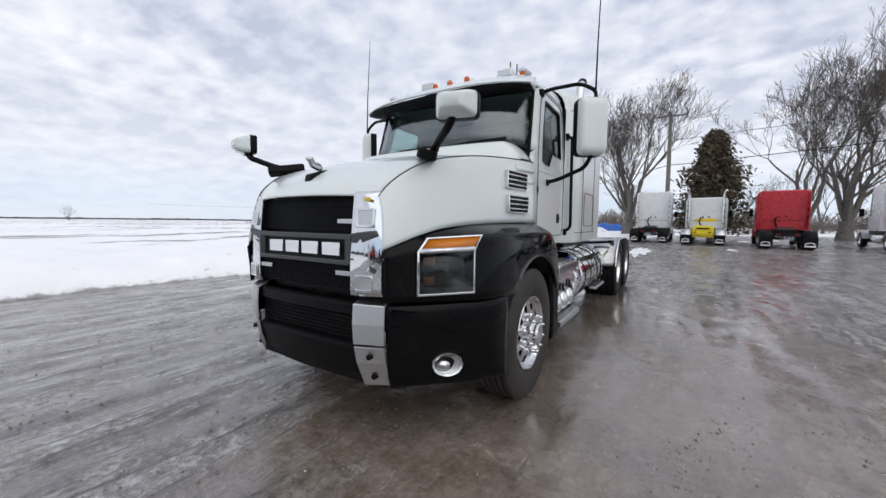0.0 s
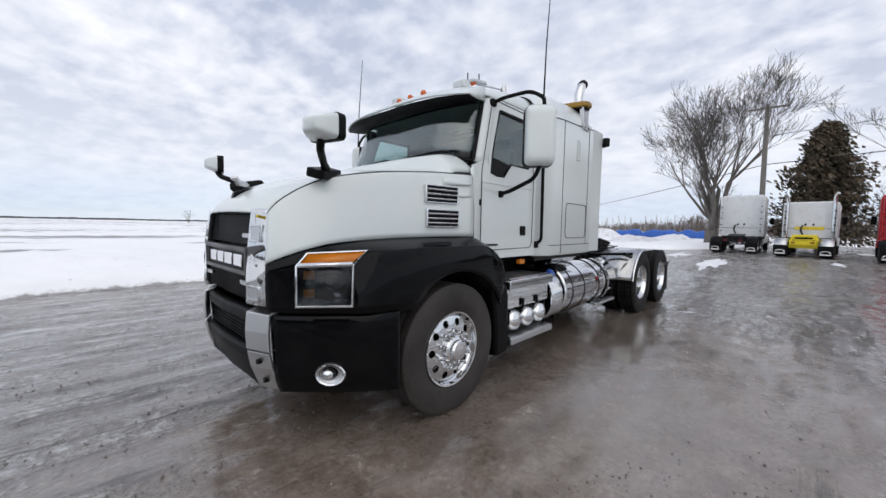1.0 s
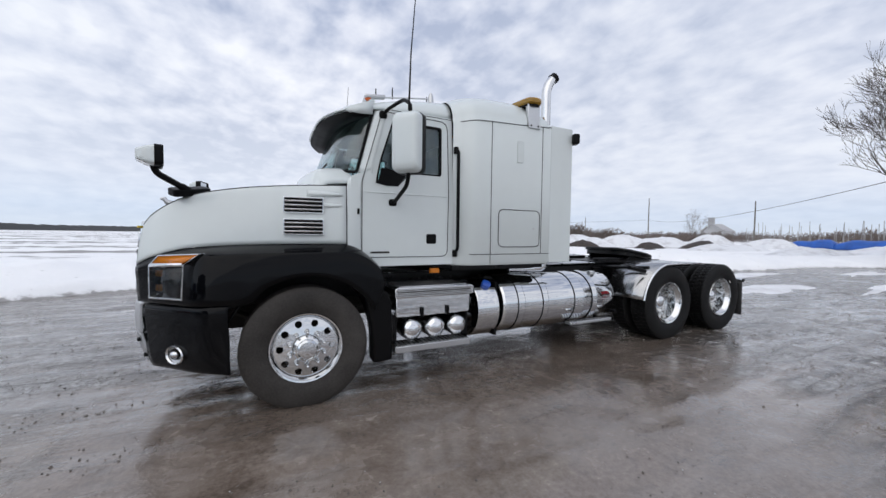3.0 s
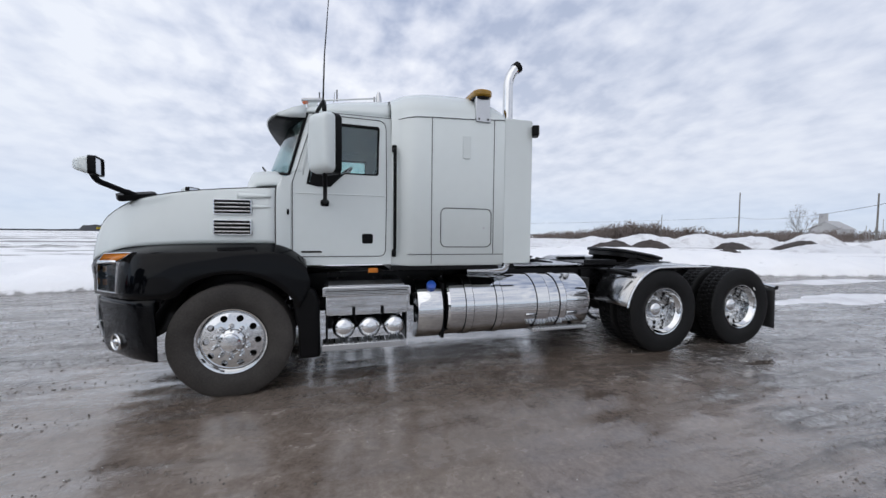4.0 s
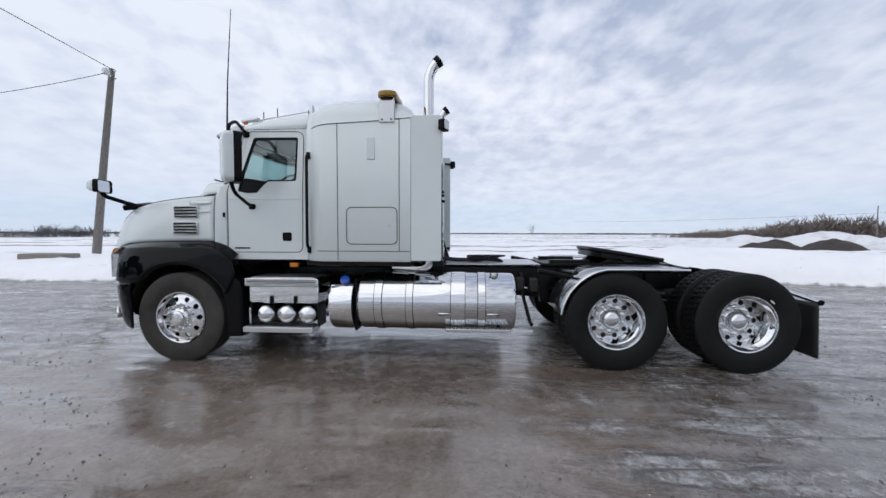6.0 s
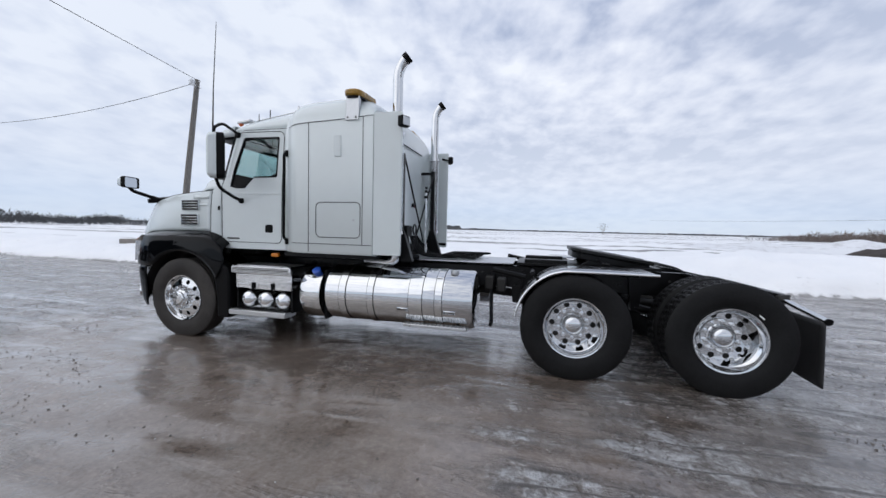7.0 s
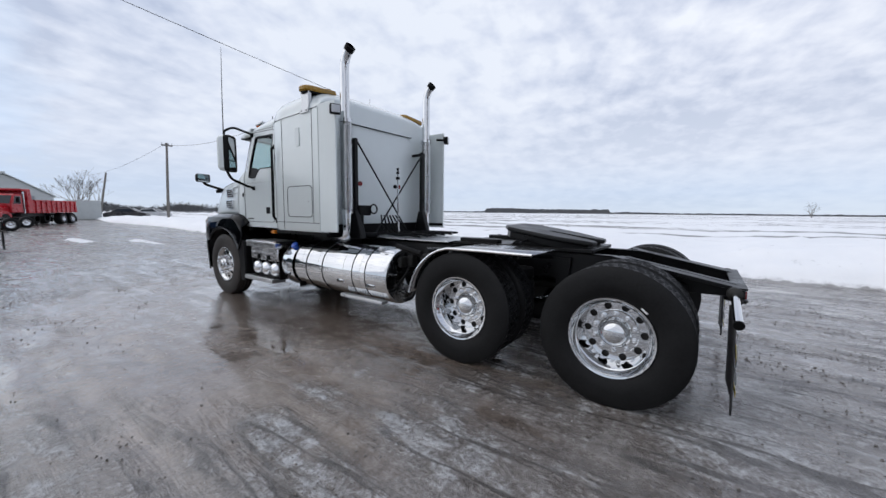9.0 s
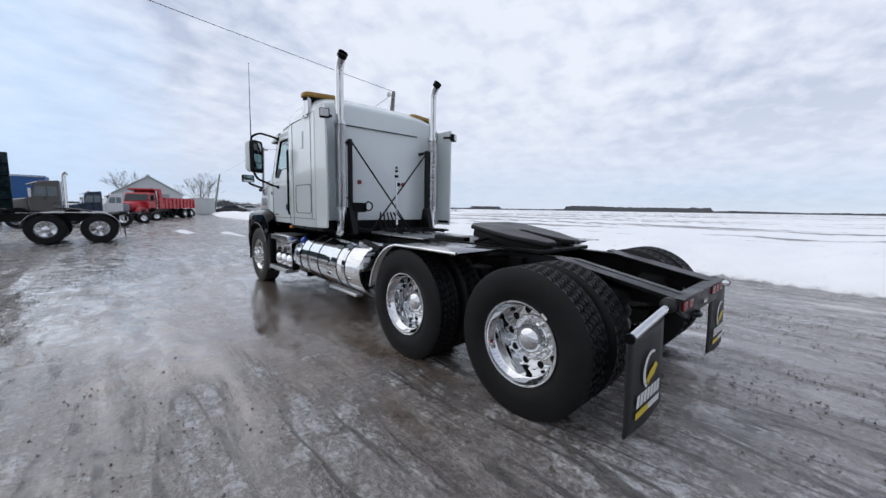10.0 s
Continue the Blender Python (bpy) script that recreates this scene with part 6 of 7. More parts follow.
# ---- parked vehicles round the yard ----
WHITE2 = worn("white_truck_paint", (0.66, 0.67, 0.68), 0.3, vary=0.05, scale=2.0)
DARKGREEN = worn("dark_teal_paint", (0.012, 0.03, 0.035), 0.25)
GREY = worn("grey_paint", (0.10, 0.095, 0.09), 0.35)
NAVY = worn("navy_paint", (0.015, 0.03, 0.06), 0.3)
BLUE = worn("blue_paint", (0.02, 0.10, 0.28), 0.5)
SILVER = worn("silver_paint", (0.45, 0.46, 0.48), 0.3)
DARKGLASS = worn("dark_glass", (0.02, 0.025, 0.03), 0.08)


def far_wheel(parent, at, side, R=0.51, w=0.56):
    """A pair of road wheels on one axle end, seen from afar; side is the local y direction of the outer face."""
    b = lathe(bmesh.new(), [(0.28, -w / 2), (R - 0.05, -w / 2), (R, -w / 2 + 0.06), (R, -0.02), (R - 0.04, 0.0), (R, 0.02), (R, w / 2 - 0.06), (R - 0.05, w / 2), (0.28, w / 2)], (0, 0, 0), "y", 30, close=True)
    t = part("tyre", b, TYRE, parent)
    t.location = at
    h = -w / 2 if side < 0 else w / 2
    q = 1 if side < 0 else -1
    part("rim", lathe(bmesh.new(), [(0.29, h), (0.275, h + q * 0.02), (0.25, h + q * 0.10), (0.12, h + q * 0.12), (0.10, h + q * 0.02), (0.0005, h + q * 0.0)], (0, 0, 0), "y", 24, caps=False), CHROME, t, "chrome wheel rim")
    return t


def tractor(name, label, at, turn, paint, sleeper=True, height=3.3, stacks=True, fender=SATIN, back=3.0, rear_paint=None, group="parked tractor units"):
    """A parked tractor, nose to local +x, the tail plate at local x = 0."""
    e = tagged(empty(name), label, "truck", group)
    for s in (-1, 1):
        part("frame_rail", B((4.2, s * 0.42, 0.88), (8.0, 0.08, 0.26)), FRAME, e)
        for ax in (0.75, 2.07):
            far_wheel(e, (ax, s * 0.94, 0.51), s)
        far_wheel(e, (7.2, s * 1.03, 0.50), s, 0.5, 0.29)
        prof = [(0.75 + 0.58 * math.cos(radians(a)), 0.51 + 0.58 * math.sin(radians(a))) for a in range(200, 84, -12)] + [(2.07 + 0.58 * math.cos(radians(a)), 0.51 + 0.58 * math.sin(radians(a))) for a in range(84, 5, -12)]
        part("wheel_fender", loft(bmesh.new(), [[(x, 0.64, z), (x, 1.24, z)] for x, z in prof]), fender, e, "bright metal wheel fender", flip=s < 0, solid=0.01)
        fl = part("mud_flap", B((0.06, s * 0.93, 0.42), (0.015, 0.62, 0.56)), PLASTIC, e, "black mud flap with white print")
        arc = [(s * 0.93 + 0.22 * math.cos(radians(a)), 0.30 + 0.14 * math.sin(radians(a))) for a in range(0, 181, 15)] + [(s * 0.93 + 0.17 * math.cos(radians(a)), 0.30 + 0.10 * math.sin(radians(a))) for a in range(180, -1, -15)]
        part("flap_print", S(arc, 0.046, 0.050, "x"), WHITEPRINT, fl)
        part("flap_print", B((0.048, s * 0.93, 0.22), (0.006, 0.46, 0.07)), WHITEPRINT, fl)
        part("tail_lamp", B((0.0, s * 0.40, 0.86), (0.03, 0.18, 0.08)), REDLENS, e)
        part("fuel_tank", lathe(bmesh.new(), [(0.0005, 3.3), (0.28, 3.32), (0.32, 3.36), (0.32, 5.2), (0.28, 5.24), (0.0005, 5.26)], (0, s * 0.80, 0.66), "x", 24), ALU, e, "polished fuel tank")
    part("tail_plate", B((0.02, 0, 0.86), (0.05, 1.1, 0.22)), rear_paint or FRAME, e)
    part("deck", B((1.6, 0, 1.02), (2.6, 0.8, 0.05)), rear_paint or FRAME, e)
    fwp = part("fifth_wheel", S([(-0.5, 0.2), (-0.35, 0.44), (0.4, 0.44), (0.5, 0.2), (0.5, -0.2), (0.4, -0.44), (-0.35, -0.44), (-0.5, -0.2)], 0, 0.05, "z"), GRIME, e, bevel=0.01)
    fwp.matrix_basis = pose(1.45, 0, 1.16, 0, -8, 0)
    part("coupling_stand", B((1.45, 0, 1.1), (0.4, 0.7, 0.12)), FRAME, e)
    x0, x1 = (back, 4.9) if sleeper else (4.0, 4.6)
    w = 1.24
    rows = []
    for x, k, dz in ((x0, 1.0, -0.06), (x0 + 0.08, 1.0, 0.0), (x0 + 0.8, 1.0, 0.0), (x1, 0.99, -0.05)):
        zt = height + dz
        rows.append([(x, -w * k, 1.12), (x, -w * k, zt - 0.22), (x, -w * k + 0.05, zt - 0.08), (x, -w * k + 0.22, zt), (x, w * k - 0.22, zt), (x, w * k - 0.05, zt - 0.08), (x, w * k, zt - 0.22), (x, w * k, 1.12)])
    b = loft(bmesh.new(), rows)
    b.faces.new([b.verts.new(p) for p in rows[0]])
    bmesh.ops.remove_doubles(b, verts=b.verts, dist=0.0005)
    part("sleeper" if sleeper else "cab_back", b, paint, e, bevel=0.02)
    for s in (-1, 1):
        part("extender", B((x0 - 0.22, s * 1.15, (height + 1.1) / 2 - 0.05), (0.40, 0.03, height - 1.35)), paint, e, bevel=0.01)
        for z in [1.5 + 0.42 * k for k in range(int((height - 1.6) / 0.42))]:
            part("extender_hinge", B((x0 - 0.30, s * 1.10, z), (0.20, 0.10, 0.05)), PLASTIC, e)
        if stacks:
            st = part("exhaust_pipe", tube(bmesh.new(), [(x0 - 0.22, s * 1.02, 1.1), (x0 - 0.22, s * 1.02, height - 0.1), (x0 - 0.22, s * 1.02, height + 0.15), (x0 - 0.28, s * 1.06, height + 0.34), (x0 - 0.38, s * 1.14, height + 0.46)], 0.085, 12), CHROME, e, "chrome exhaust stack")
    part("wall_panel", S(round_rect(-0.62, 1.75, 0.62, height - 0.45, 0.05), x0 - 0.012, x0 + 0.02, "x"), paint, e, bevel=0.006)
    part("wall_seam", B((x0 - 0.008, 0, 1.70), (0.02, 2.2, 0.02)), PLASTIC, e)
    for y in (-0.35, 0.35):
        part("wall_fitting", B((x0 - 0.03, y * 0.5, 1.95), (0.06, 0.09, 0.12)), PLASTIC, e, bevel=0.015)
    part("hose_set", tube(bmesh.new(), spline([(x0 - 0.02, 0.3, 1.9), (x0 - 0.22, 0.36, 1.6), (x0 - 0.2, 0.2, 1.2), (x0 - 0.6, 0.05, 1.08)], 5), 0.045, 6), PLASTIC, e)
    part("cab_skirt", B(((x0 + 6.0) / 2, 0, 1.02), (6.0 - x0, 2.1, 0.2)), PLASTIC, e)
    # cab and hood
    zt = height - (0.15 if sleeper else 0.0)
    cab = S([(x1, 1.12), (6.35, 1.12), (6.35, 1.95), (6.05, zt - 0.25), (5.85, zt - 0.05), (x1, zt)], -1.05, 1.05)
    part("cab", cab, paint, e, bevel=0.05)
    part("windscreen", S([(6.355, 2.0), (6.06, zt - 0.28), (6.075, zt - 0.28), (6.37, 2.0)], -0.95, 0.95), DARKGLASS, e)
    for s in (-1, 1):
        part("side_glass", S([(5.15, 1.95), (6.15, 1.95), (5.95, zt - 0.35), (5.15, zt - 0.35)], 1.045, 1.06), DARKGLASS, e, flip=s < 0)
        part("door_mirror", B((6.2, s * 1.38, 2.25), (0.12, 0.22, 0.48)), PLASTIC, e, bevel=0.03)
        part("mirror_arm", rod(bmesh.new(), (6.2, s * 1.0, 2.35), (6.2, s * 1.34, 2.35), 0.02), PLASTIC, e)
        part("front_fender", S([(6.55, 0.60), (6.62, 0.95), (6.95, 1.15), (7.5, 1.15), (7.82, 0.9), (7.9, 0.55), (7.75, 0.55), (7.5, 0.95), (7.0, 0.98), (6.7, 0.6)], 0.80, 1.18), paint, e, flip=s < 0, bevel=0.03)
    hood = loft(bmesh.new(), [[(6.3, -0.95, 1.0), (6.3, -0.92, 1.75), (6.3, -0.6, 1.92), (6.3, 0.6, 1.92), (6.3, 0.92, 1.75), (6.3, 0.95, 1.0)], [(8.0, -0.62, 0.8), (8.0, -0.60, 1.42), (8.0, -0.4, 1.58), (8.0, 0.4, 1.58), (8.0, 0.60, 1.42), (8.0, 0.62, 0.8)]])
    part("hood", hood, paint, e, solid=0.03)
    part("grille", B((8.0, 0, 1.15), (0.06, 1.05, 0.72)), SATIN, e, bevel=0.02)
    part("bumper", B((8.1, 0, 0.52), (0.16, 2.35, 0.36)), CHROME, e, bevel=0.04)
    e.matrix_basis = pose(*at, 0, 0, turn)
    return e


tractor("parked_truck", "white tractor with tall sleeper parked nose away", (28.2, -0.45, 0), -3, WHITE2, height=4.0, stacks=False, fender=PLASTIC)
yt = tractor("parked_truck", "white tractor with yellow frame and chrome stacks", (26.9, -3.68, 0), -6, WHITE2, height=3.36, rear_paint=YELLOW)
part("rear_cover", S([(-0.62, 0.52), (0.62, 0.52), (0.62, 0.95), (0.5, 1.32), (-0.5, 1.32), (-0.62, 0.95)], 0.45, 1.3, "x"), YELLOW, yt, "yellow painted frame cover", bevel=0.04)
part("cover_slot", B((0.44, 0, 1.12), (0.03, 0.75, 0.10)), PLASTIC, yt)
part("wall_sign", B((2.985, 0, 1.72), (0.01, 1.3, 0.20)), YELLOWPRINT, yt)
tractor("parked_truck", "red sleeper tractor parked nose away", (25.0, -7.55, 0), -5, REDPAINT, height=3.6, stacks=False, fender=PLASTIC)
tractor("parked_truck", "white sleeper tractor with black hinges", (24.6, -12.9, 0), -5, WHITE2, height=3.9, stacks=False)
# the row on the other side stands nose to -y
tractor("parked_truck", "dark teal sleeper tractor with chrome wheels", (-11.45, -2.9, 0), -90, DARKGREEN, height=3.35, stacks=False, back=3.45)


def day_cab(label, at, turn, paint, k=1.0, stack=True):
    """A parked day-cab tractor, nose to local +x; the cab's back wall stands at local x = 0."""
    e = tagged(empty("parked_truck"), label, "truck", "parked tractor units")
    part("cab", S([(0, 1.0), (1.35, 1.0), (1.38, 1.75), (1.02, 2.72), (0.85, 2.88), (0, 2.95)], -1.08, 1.08), paint, e, bevel=0.05)
    part("windscreen", S([(1.395, 1.82), (1.085, 2.66), (1.07, 2.66), (1.375, 1.82)], -0.95, 0.95), DARKGLASS, e)
    part("sun_visor", S([(0.95, 2.80), (1.38, 2.62), (1.40, 2.66), (0.97, 2.86)], -1.08, 1.08), WHITE2, e)
    hood = loft(bmesh.new(), [[(1.35, -1.0, 0.95), (1.35, -0.98, 1.62), (1.35, -0.7, 1.85), (1.35, 0.7, 1.85), (1.35, 0.98, 1.62), (1.35, 1.0, 0.95)], [(2.3, -0.85, 0.8), (2.3, -0.82, 1.5), (2.3, -0.6, 1.68), (2.3, 0.6, 1.68), (2.3, 0.82, 1.5), (2.3, 0.85, 0.8)], [(2.75, -0.7, 0.75), (2.75, -0.68, 1.30), (2.75, -0.5, 1.50), (2.75, 0.5, 1.50), (2.75, 0.68, 1.30), (2.75, 0.7, 0.75)]], 3, 2)
    part("hood", hood, paint, e, solid=0.03)
    part("grille", B((2.76, 0, 1.05), (0.06, 1.1, 0.62)), SATIN, e, bevel=0.02)
    part("bumper", B((2.85, 0, 0.55), (0.14, 2.35, 0.36)), CHROME, e, bevel=0.04)
    part("frame_rail", B((-0.6, 0, 0.85), (5.2, 0.85, 0.24)), FRAME, e)
    for s in (-1, 1):
        for x0, x1 in ((0.12, 0.52), (0.60, 1.08)):
            part("side_glass", S([(x0, 1.95), (x1 + 0.08 * (x1 > 1), 1.95), (x1 - 0.06 * (x1 > 1), 2.55), (x0, 2.55)], 1.07, 1.095), SIDEGLASS, e, flip=s < 0)
        part("door_handle", B((0.25, s * 1.09, 1.55), (0.16, 0.03, 0.05)), CHROME, e)
        part("door_mirror", B((1.25, s * 1.38, 2.15), (0.12, 0.22, 0.55)), WHITE2, e, bevel=0.03)
        part("mirror_arm", rod(bmesh.new(), (1.2, s * 1.05, 2.38), (1.25, s * 1.38, 2.38), 0.02), PLASTIC, e)
        part("front_fender", S([(1.20, 0.60), (1.30, 1.0), (1.62, 1.22), (2.15, 1.22), (2.5, 0.95), (2.62, 0.55), (2.45, 0.55), (2.15, 1.0), (1.65, 1.02), (1.4, 0.6)], 0.80, 1.18), PLASTIC if paint is GREY else paint, e, flip=s < 0, bevel=0.03)
        far_wheel(e, (1.9, s * 1.03, 0.50), s, 0.5, 0.29)
        for ax in (-1.6, -2.9):
            far_wheel(e, (ax, s * 0.94, 0.51), s)
        part("fuel_tank", lathe(bmesh.new(), [(0.0005, -0.5), (0.28, -0.48), (0.32, -0.44), (0.32, 0.9), (0.28, 0.94), (0.0005, 0.96)], (0, s * 0.82, 0.66), "x", 20), ALU, e, "polished fuel tank")
        if stack:
            part("exhaust_stack", tube(bmesh.new(), [(-0.18, s * 0.95, 1.0), (-0.18, s * 0.95, 3.25), (-0.22, s * 0.97, 3.42), (-0.34, s * 1.02, 3.52)], 0.085, 12), CHROME, e, "chrome exhaust stack")
        part("cab_lamp", B((0.8, s * 0.6, 2.92), (0.10, 0.08, 0.06)), AMBER, e)
    e.matrix_basis = pose(*at, 0, 0, turn) @ Matrix.Scale(k, 4)
    return e


SIDEGLASS = worn("pale_cab_glass", (0.18, 0.21, 0.22), 0.06)
day_cab("grey day-cab tractor with upright chrome stacks", (-23.3, -5.5, 0), -88, GREY, 0.90)
day_cab("navy day-cab tractor parked in a row", (-27.3, -3.9, 0), -84, NAVY, 0.75, stack=False)
day_cab("white day-cab tractor parked in a row", (-32.0, -2.85, 0), -80, WHITE2, 0.74, stack=False)


def dump_truck():
    """Red tipper with a pup trailer, nose to local +x."""
    e = tagged(empty("dump_truck"), "red dump truck with tall cab shield on wet yard", "truck")
    for s in (-1, 1):
        for ax in (1.75, -3.1, -4.45):
            far_wheel(e, (ax, s * 0.94, 0.51), s)
        far_wheel(e, (3.6, s * 1.03, 0.50), s, 0.5, 0.29)
        part("front_fender", S([(2.95, 0.60), (3.05, 0.95), (3.35, 1.15), (3.9, 1.15), (4.2, 0.9), (4.3, 0.55), (4.15, 0.55), (3.9, 0.95), (3.4, 0.98), (3.1, 0.6)], 0.8, 1.18), REDPAINT, e, flip=s < 0, bevel=0.03)
        part("side_glass", S([(1.75, 1.75), (2.55, 1.75), (2.35, 2.35), (1.75, 2.35)], 1.03, 1.045), DARKGLASS, e, flip=s < 0)
        part("door_mirror", B((2.6, s * 1.35, 2.05), (0.10, 0.2, 0.42)), PLASTIC, e, bevel=0.03)
        part("exhaust", rod(bmesh.new(), (1.35, s * 1.0, 1.0), (1.35, s * 1.0, 3.0), 0.06), CHROME, e)
        for k in range(9):
            part("side_rib", B((0.4 - k * 0.66, s * 1.235, 1.55), (0.07, 0.05, 1.0)), REDPAINT, e)
        part("mud_flap", B((-5.1, s * 0.9, 0.4), (0.02, 0.6, 0.5)), PLASTIC, e)
    part("chassis", B((-0.4, 0, 0.85), (8.8, 0.9, 0.25)), FRAME, e)
    part("cab", S([(1.55, 1.05), (2.75, 1.05), (2.75, 1.75), (2.45, 2.45), (2.35, 2.52), (1.55, 2.52)], -1.04, 1.04), REDPAINT, e, bevel=0.05)
    part("windscreen", S([(2.77, 1.78), (2.49, 2.40), (2.475, 2.40), (2.75, 1.78)], -0.95, 0.95), DARKGLASS, e)
    hood = loft(bmesh.new(), [[(2.7, -0.95, 0.9), (2.7, -0.9, 1.6), (2.7, -0.55, 1.74), (2.7, 0.55, 1.74), (2.7, 0.9, 1.6), (2.7, 0.95, 0.9)], [(4.45, -0.62, 0.8), (4.45, -0.58, 1.35), (4.45, -0.4, 1.48), (4.45, 0.4, 1.48), (4.45, 0.58, 1.35), (4.45, 0.62, 0.8)]])
    part("hood", hood, REDPAINT, e, solid=0.03)
    part("grille", B((4.46, 0, 1.1), (0.05, 1.05, 0.62)), SATIN, e, bevel=0.02)
    part("bumper", B((4.55, 0, 0.52), (0.14, 2.3, 0.34)), SATIN, e, bevel=0.03)
    body = S([(1.25, 1.0), (1.30, 2.72), (1.95, 2.80), (1.95, 2.95), (0.9, 2.95), (0.75, 2.05), (-5.15, 2.05), (-5.3, 1.05)], -1.2, 1.2)
    part("tipper_body", body, REDPAINT, e, "red steel tipper body with cab shield", bevel=0.03)
    part("body_rim", B((-2.3, 0, 2.07), (5.6, 2.5, 0.08)), REDPAINT, e)
    e.matrix_basis = pose(-37.6, -0.3, 0, 0, 0, -34) @ Matrix.Scale(0.96, 4)
    return e


dump_truck()

bt = tagged(empty("box_truck"), "blue box body truck behind the parked row", "truck", "parked tractor units")
part("box", B((0, 0, 2.0), (2.4, 5.5, 2.55)), BLUE, bt, bevel=0.04)
part("box_rail", B((1.21, 0, 3.2), (0.04, 5.4, 0.08)), SATIN, bt)
part("chassis", B((0, 0.5, 0.65), (0.9, 7.0, 0.2)), FRAME, bt)
for y in (-1.8, 1.8):
    w2 = far_wheel(bt, (0.85, y, 0.5), 1)
    w2.rotation_euler = (0, 0, radians(-90))
    w2 = far_wheel(bt, (-0.85, y, 0.5), 1)
    w2.rotation_euler = (0, 0, radians(90))
bt.matrix_basis = pose(-31.7, -9.5, 0.0)


def small_car(at, turn, paint, label):
    e = tagged(empty("parked_car"), label, "car", "parked cars")
    body = S([(-2.1, 0.35), (-2.15, 0.75), (-1.9, 0.92), (-1.35, 1.0), (-0.75, 1.42), (0.55, 1.45), (1.2, 1.02), (2.0, 0.88), (2.15, 0.6), (2.1, 0.35)], -0.82, 0.82)
    part("body", body, paint, e, bevel=0.08)
    for s in (-1, 1):
        part("side_glass", S([(-1.15, 1.02), (-0.68, 1.36), (0.5, 1.38), (0.98, 1.02)], 0.80, 0.825), DARKGLASS, e, flip=s < 0)
        for x in (-1.3, 1.35):
            far_wheel(e, (x, s * 0.75, 0.31), s, 0.31, 0.2)
    part("windscreen", S([(0.60, 1.42), (1.2, 1.04), (1.22, 1.06), (0.62, 1.44)], -0.7, 0.7), DARKGLASS, e)
    e.matrix_basis = pose(*at, 0, 0, turn)


small_car((-52.0, 9.6, 0.0), 60, worn("dark_car_paint", (0.02, 0.02, 0.022), 0.3), "dark parked car half behind a snow bank")
small_car((-56.0, 13.2, 0.0), 50, SILVER, "silver parked car half behind a snow bank")

# ---- buildings ----
barn = tagged(empty("barn"), "pale grey gabled metal barn", "building")
sheet = worn("grey_sheet_metal", (0.52, 0.545, 0.54), 0.6, vary=0.08)
part("wall", S([(-4.6, 0.0), (4.6, 0.0), (4.6, 3.1), (0, 6.0), (-4.6, 3.1)], -12, 0, "x"), sheet, barn)
for s in (-1, 1):
    part("roof", S([(s * 4.9, 2.95), (0, 6.05), (0, 6.2), (s * 4.9, 3.1)], -12.2, 0.3, "x"), worn("roof_sheet" + "_" * (s > 0), (0.46, 0.49, 0.48), 0.5), barn)
part("door", B((0.03, 1.2, 1.6), (0.05, 3.0, 3.0)), worn("barn_door", (0.28, 0.29, 0.3), 0.6), barn)
part("ridge_vent", B((-1.0, 0, 6.25), (0.8, 0.5, 0.25)), sheet, barn)
barn.matrix_basis = pose(-72, 1.3, 0)
hut = tagged(empty("storage_container"), "grey steel storage container on the yard edge", "container")
part("body", B((0, 0, 1.17), (5.5, 2.5, 2.3)), sheet, hut, bevel=0.02)
for k in range(9):
    part("rib", B((2.765, -1.1 + k * 0.275, 1.17), (0.03, 0.08, 2.1)), sheet, hut)
part("roof", B((0, 0, 2.34), (5.6, 2.6, 0.06)), SATIN, hut)
hut.matrix_basis = pose(-58.0, 6.6, 0.0)
house = tagged(empty("house"), "far pale house with chimney block", "house")
hw = worn("pale_siding", (0.42, 0.42, 0.42), 0.7)
part("wall", S([(-5, 0), (5, 0), (5, 5), (0, 8), (-5, 5)], -8, 0, "x"), hw, house)
part("roof", S([(-5.4, 4.8), (0, 8.1), (5.4, 4.8), (5.4, 5.1), (0, 8.4), (-5.4, 5.1)], -8.4, 0.4, "x"), worn("snowy_shingle", (0.42, 0.42, 0.43), 0.8), house)
part("chimney", B((-4, 2.5, 9.0), (1.2, 2.4, 5.0)), hw, house)
house.matrix_basis = pose(196, 92, 0)

# ---- poles and wires ----
wood = Mat("weathered_pole", rough=0.85)
wv = wood.coords((6, 6, 0.6))
wood.color(wood.ramp(wood.noise(wv, 6.0, 5.0), [(0.3, (0.10, 0.093, 0.085)), (0.7, (0.24, 0.225, 0.205))]))
wood.bump(wood.noise(wv, 9.0, 5.0), 0.4, 0.02)
WOOD = wood.m


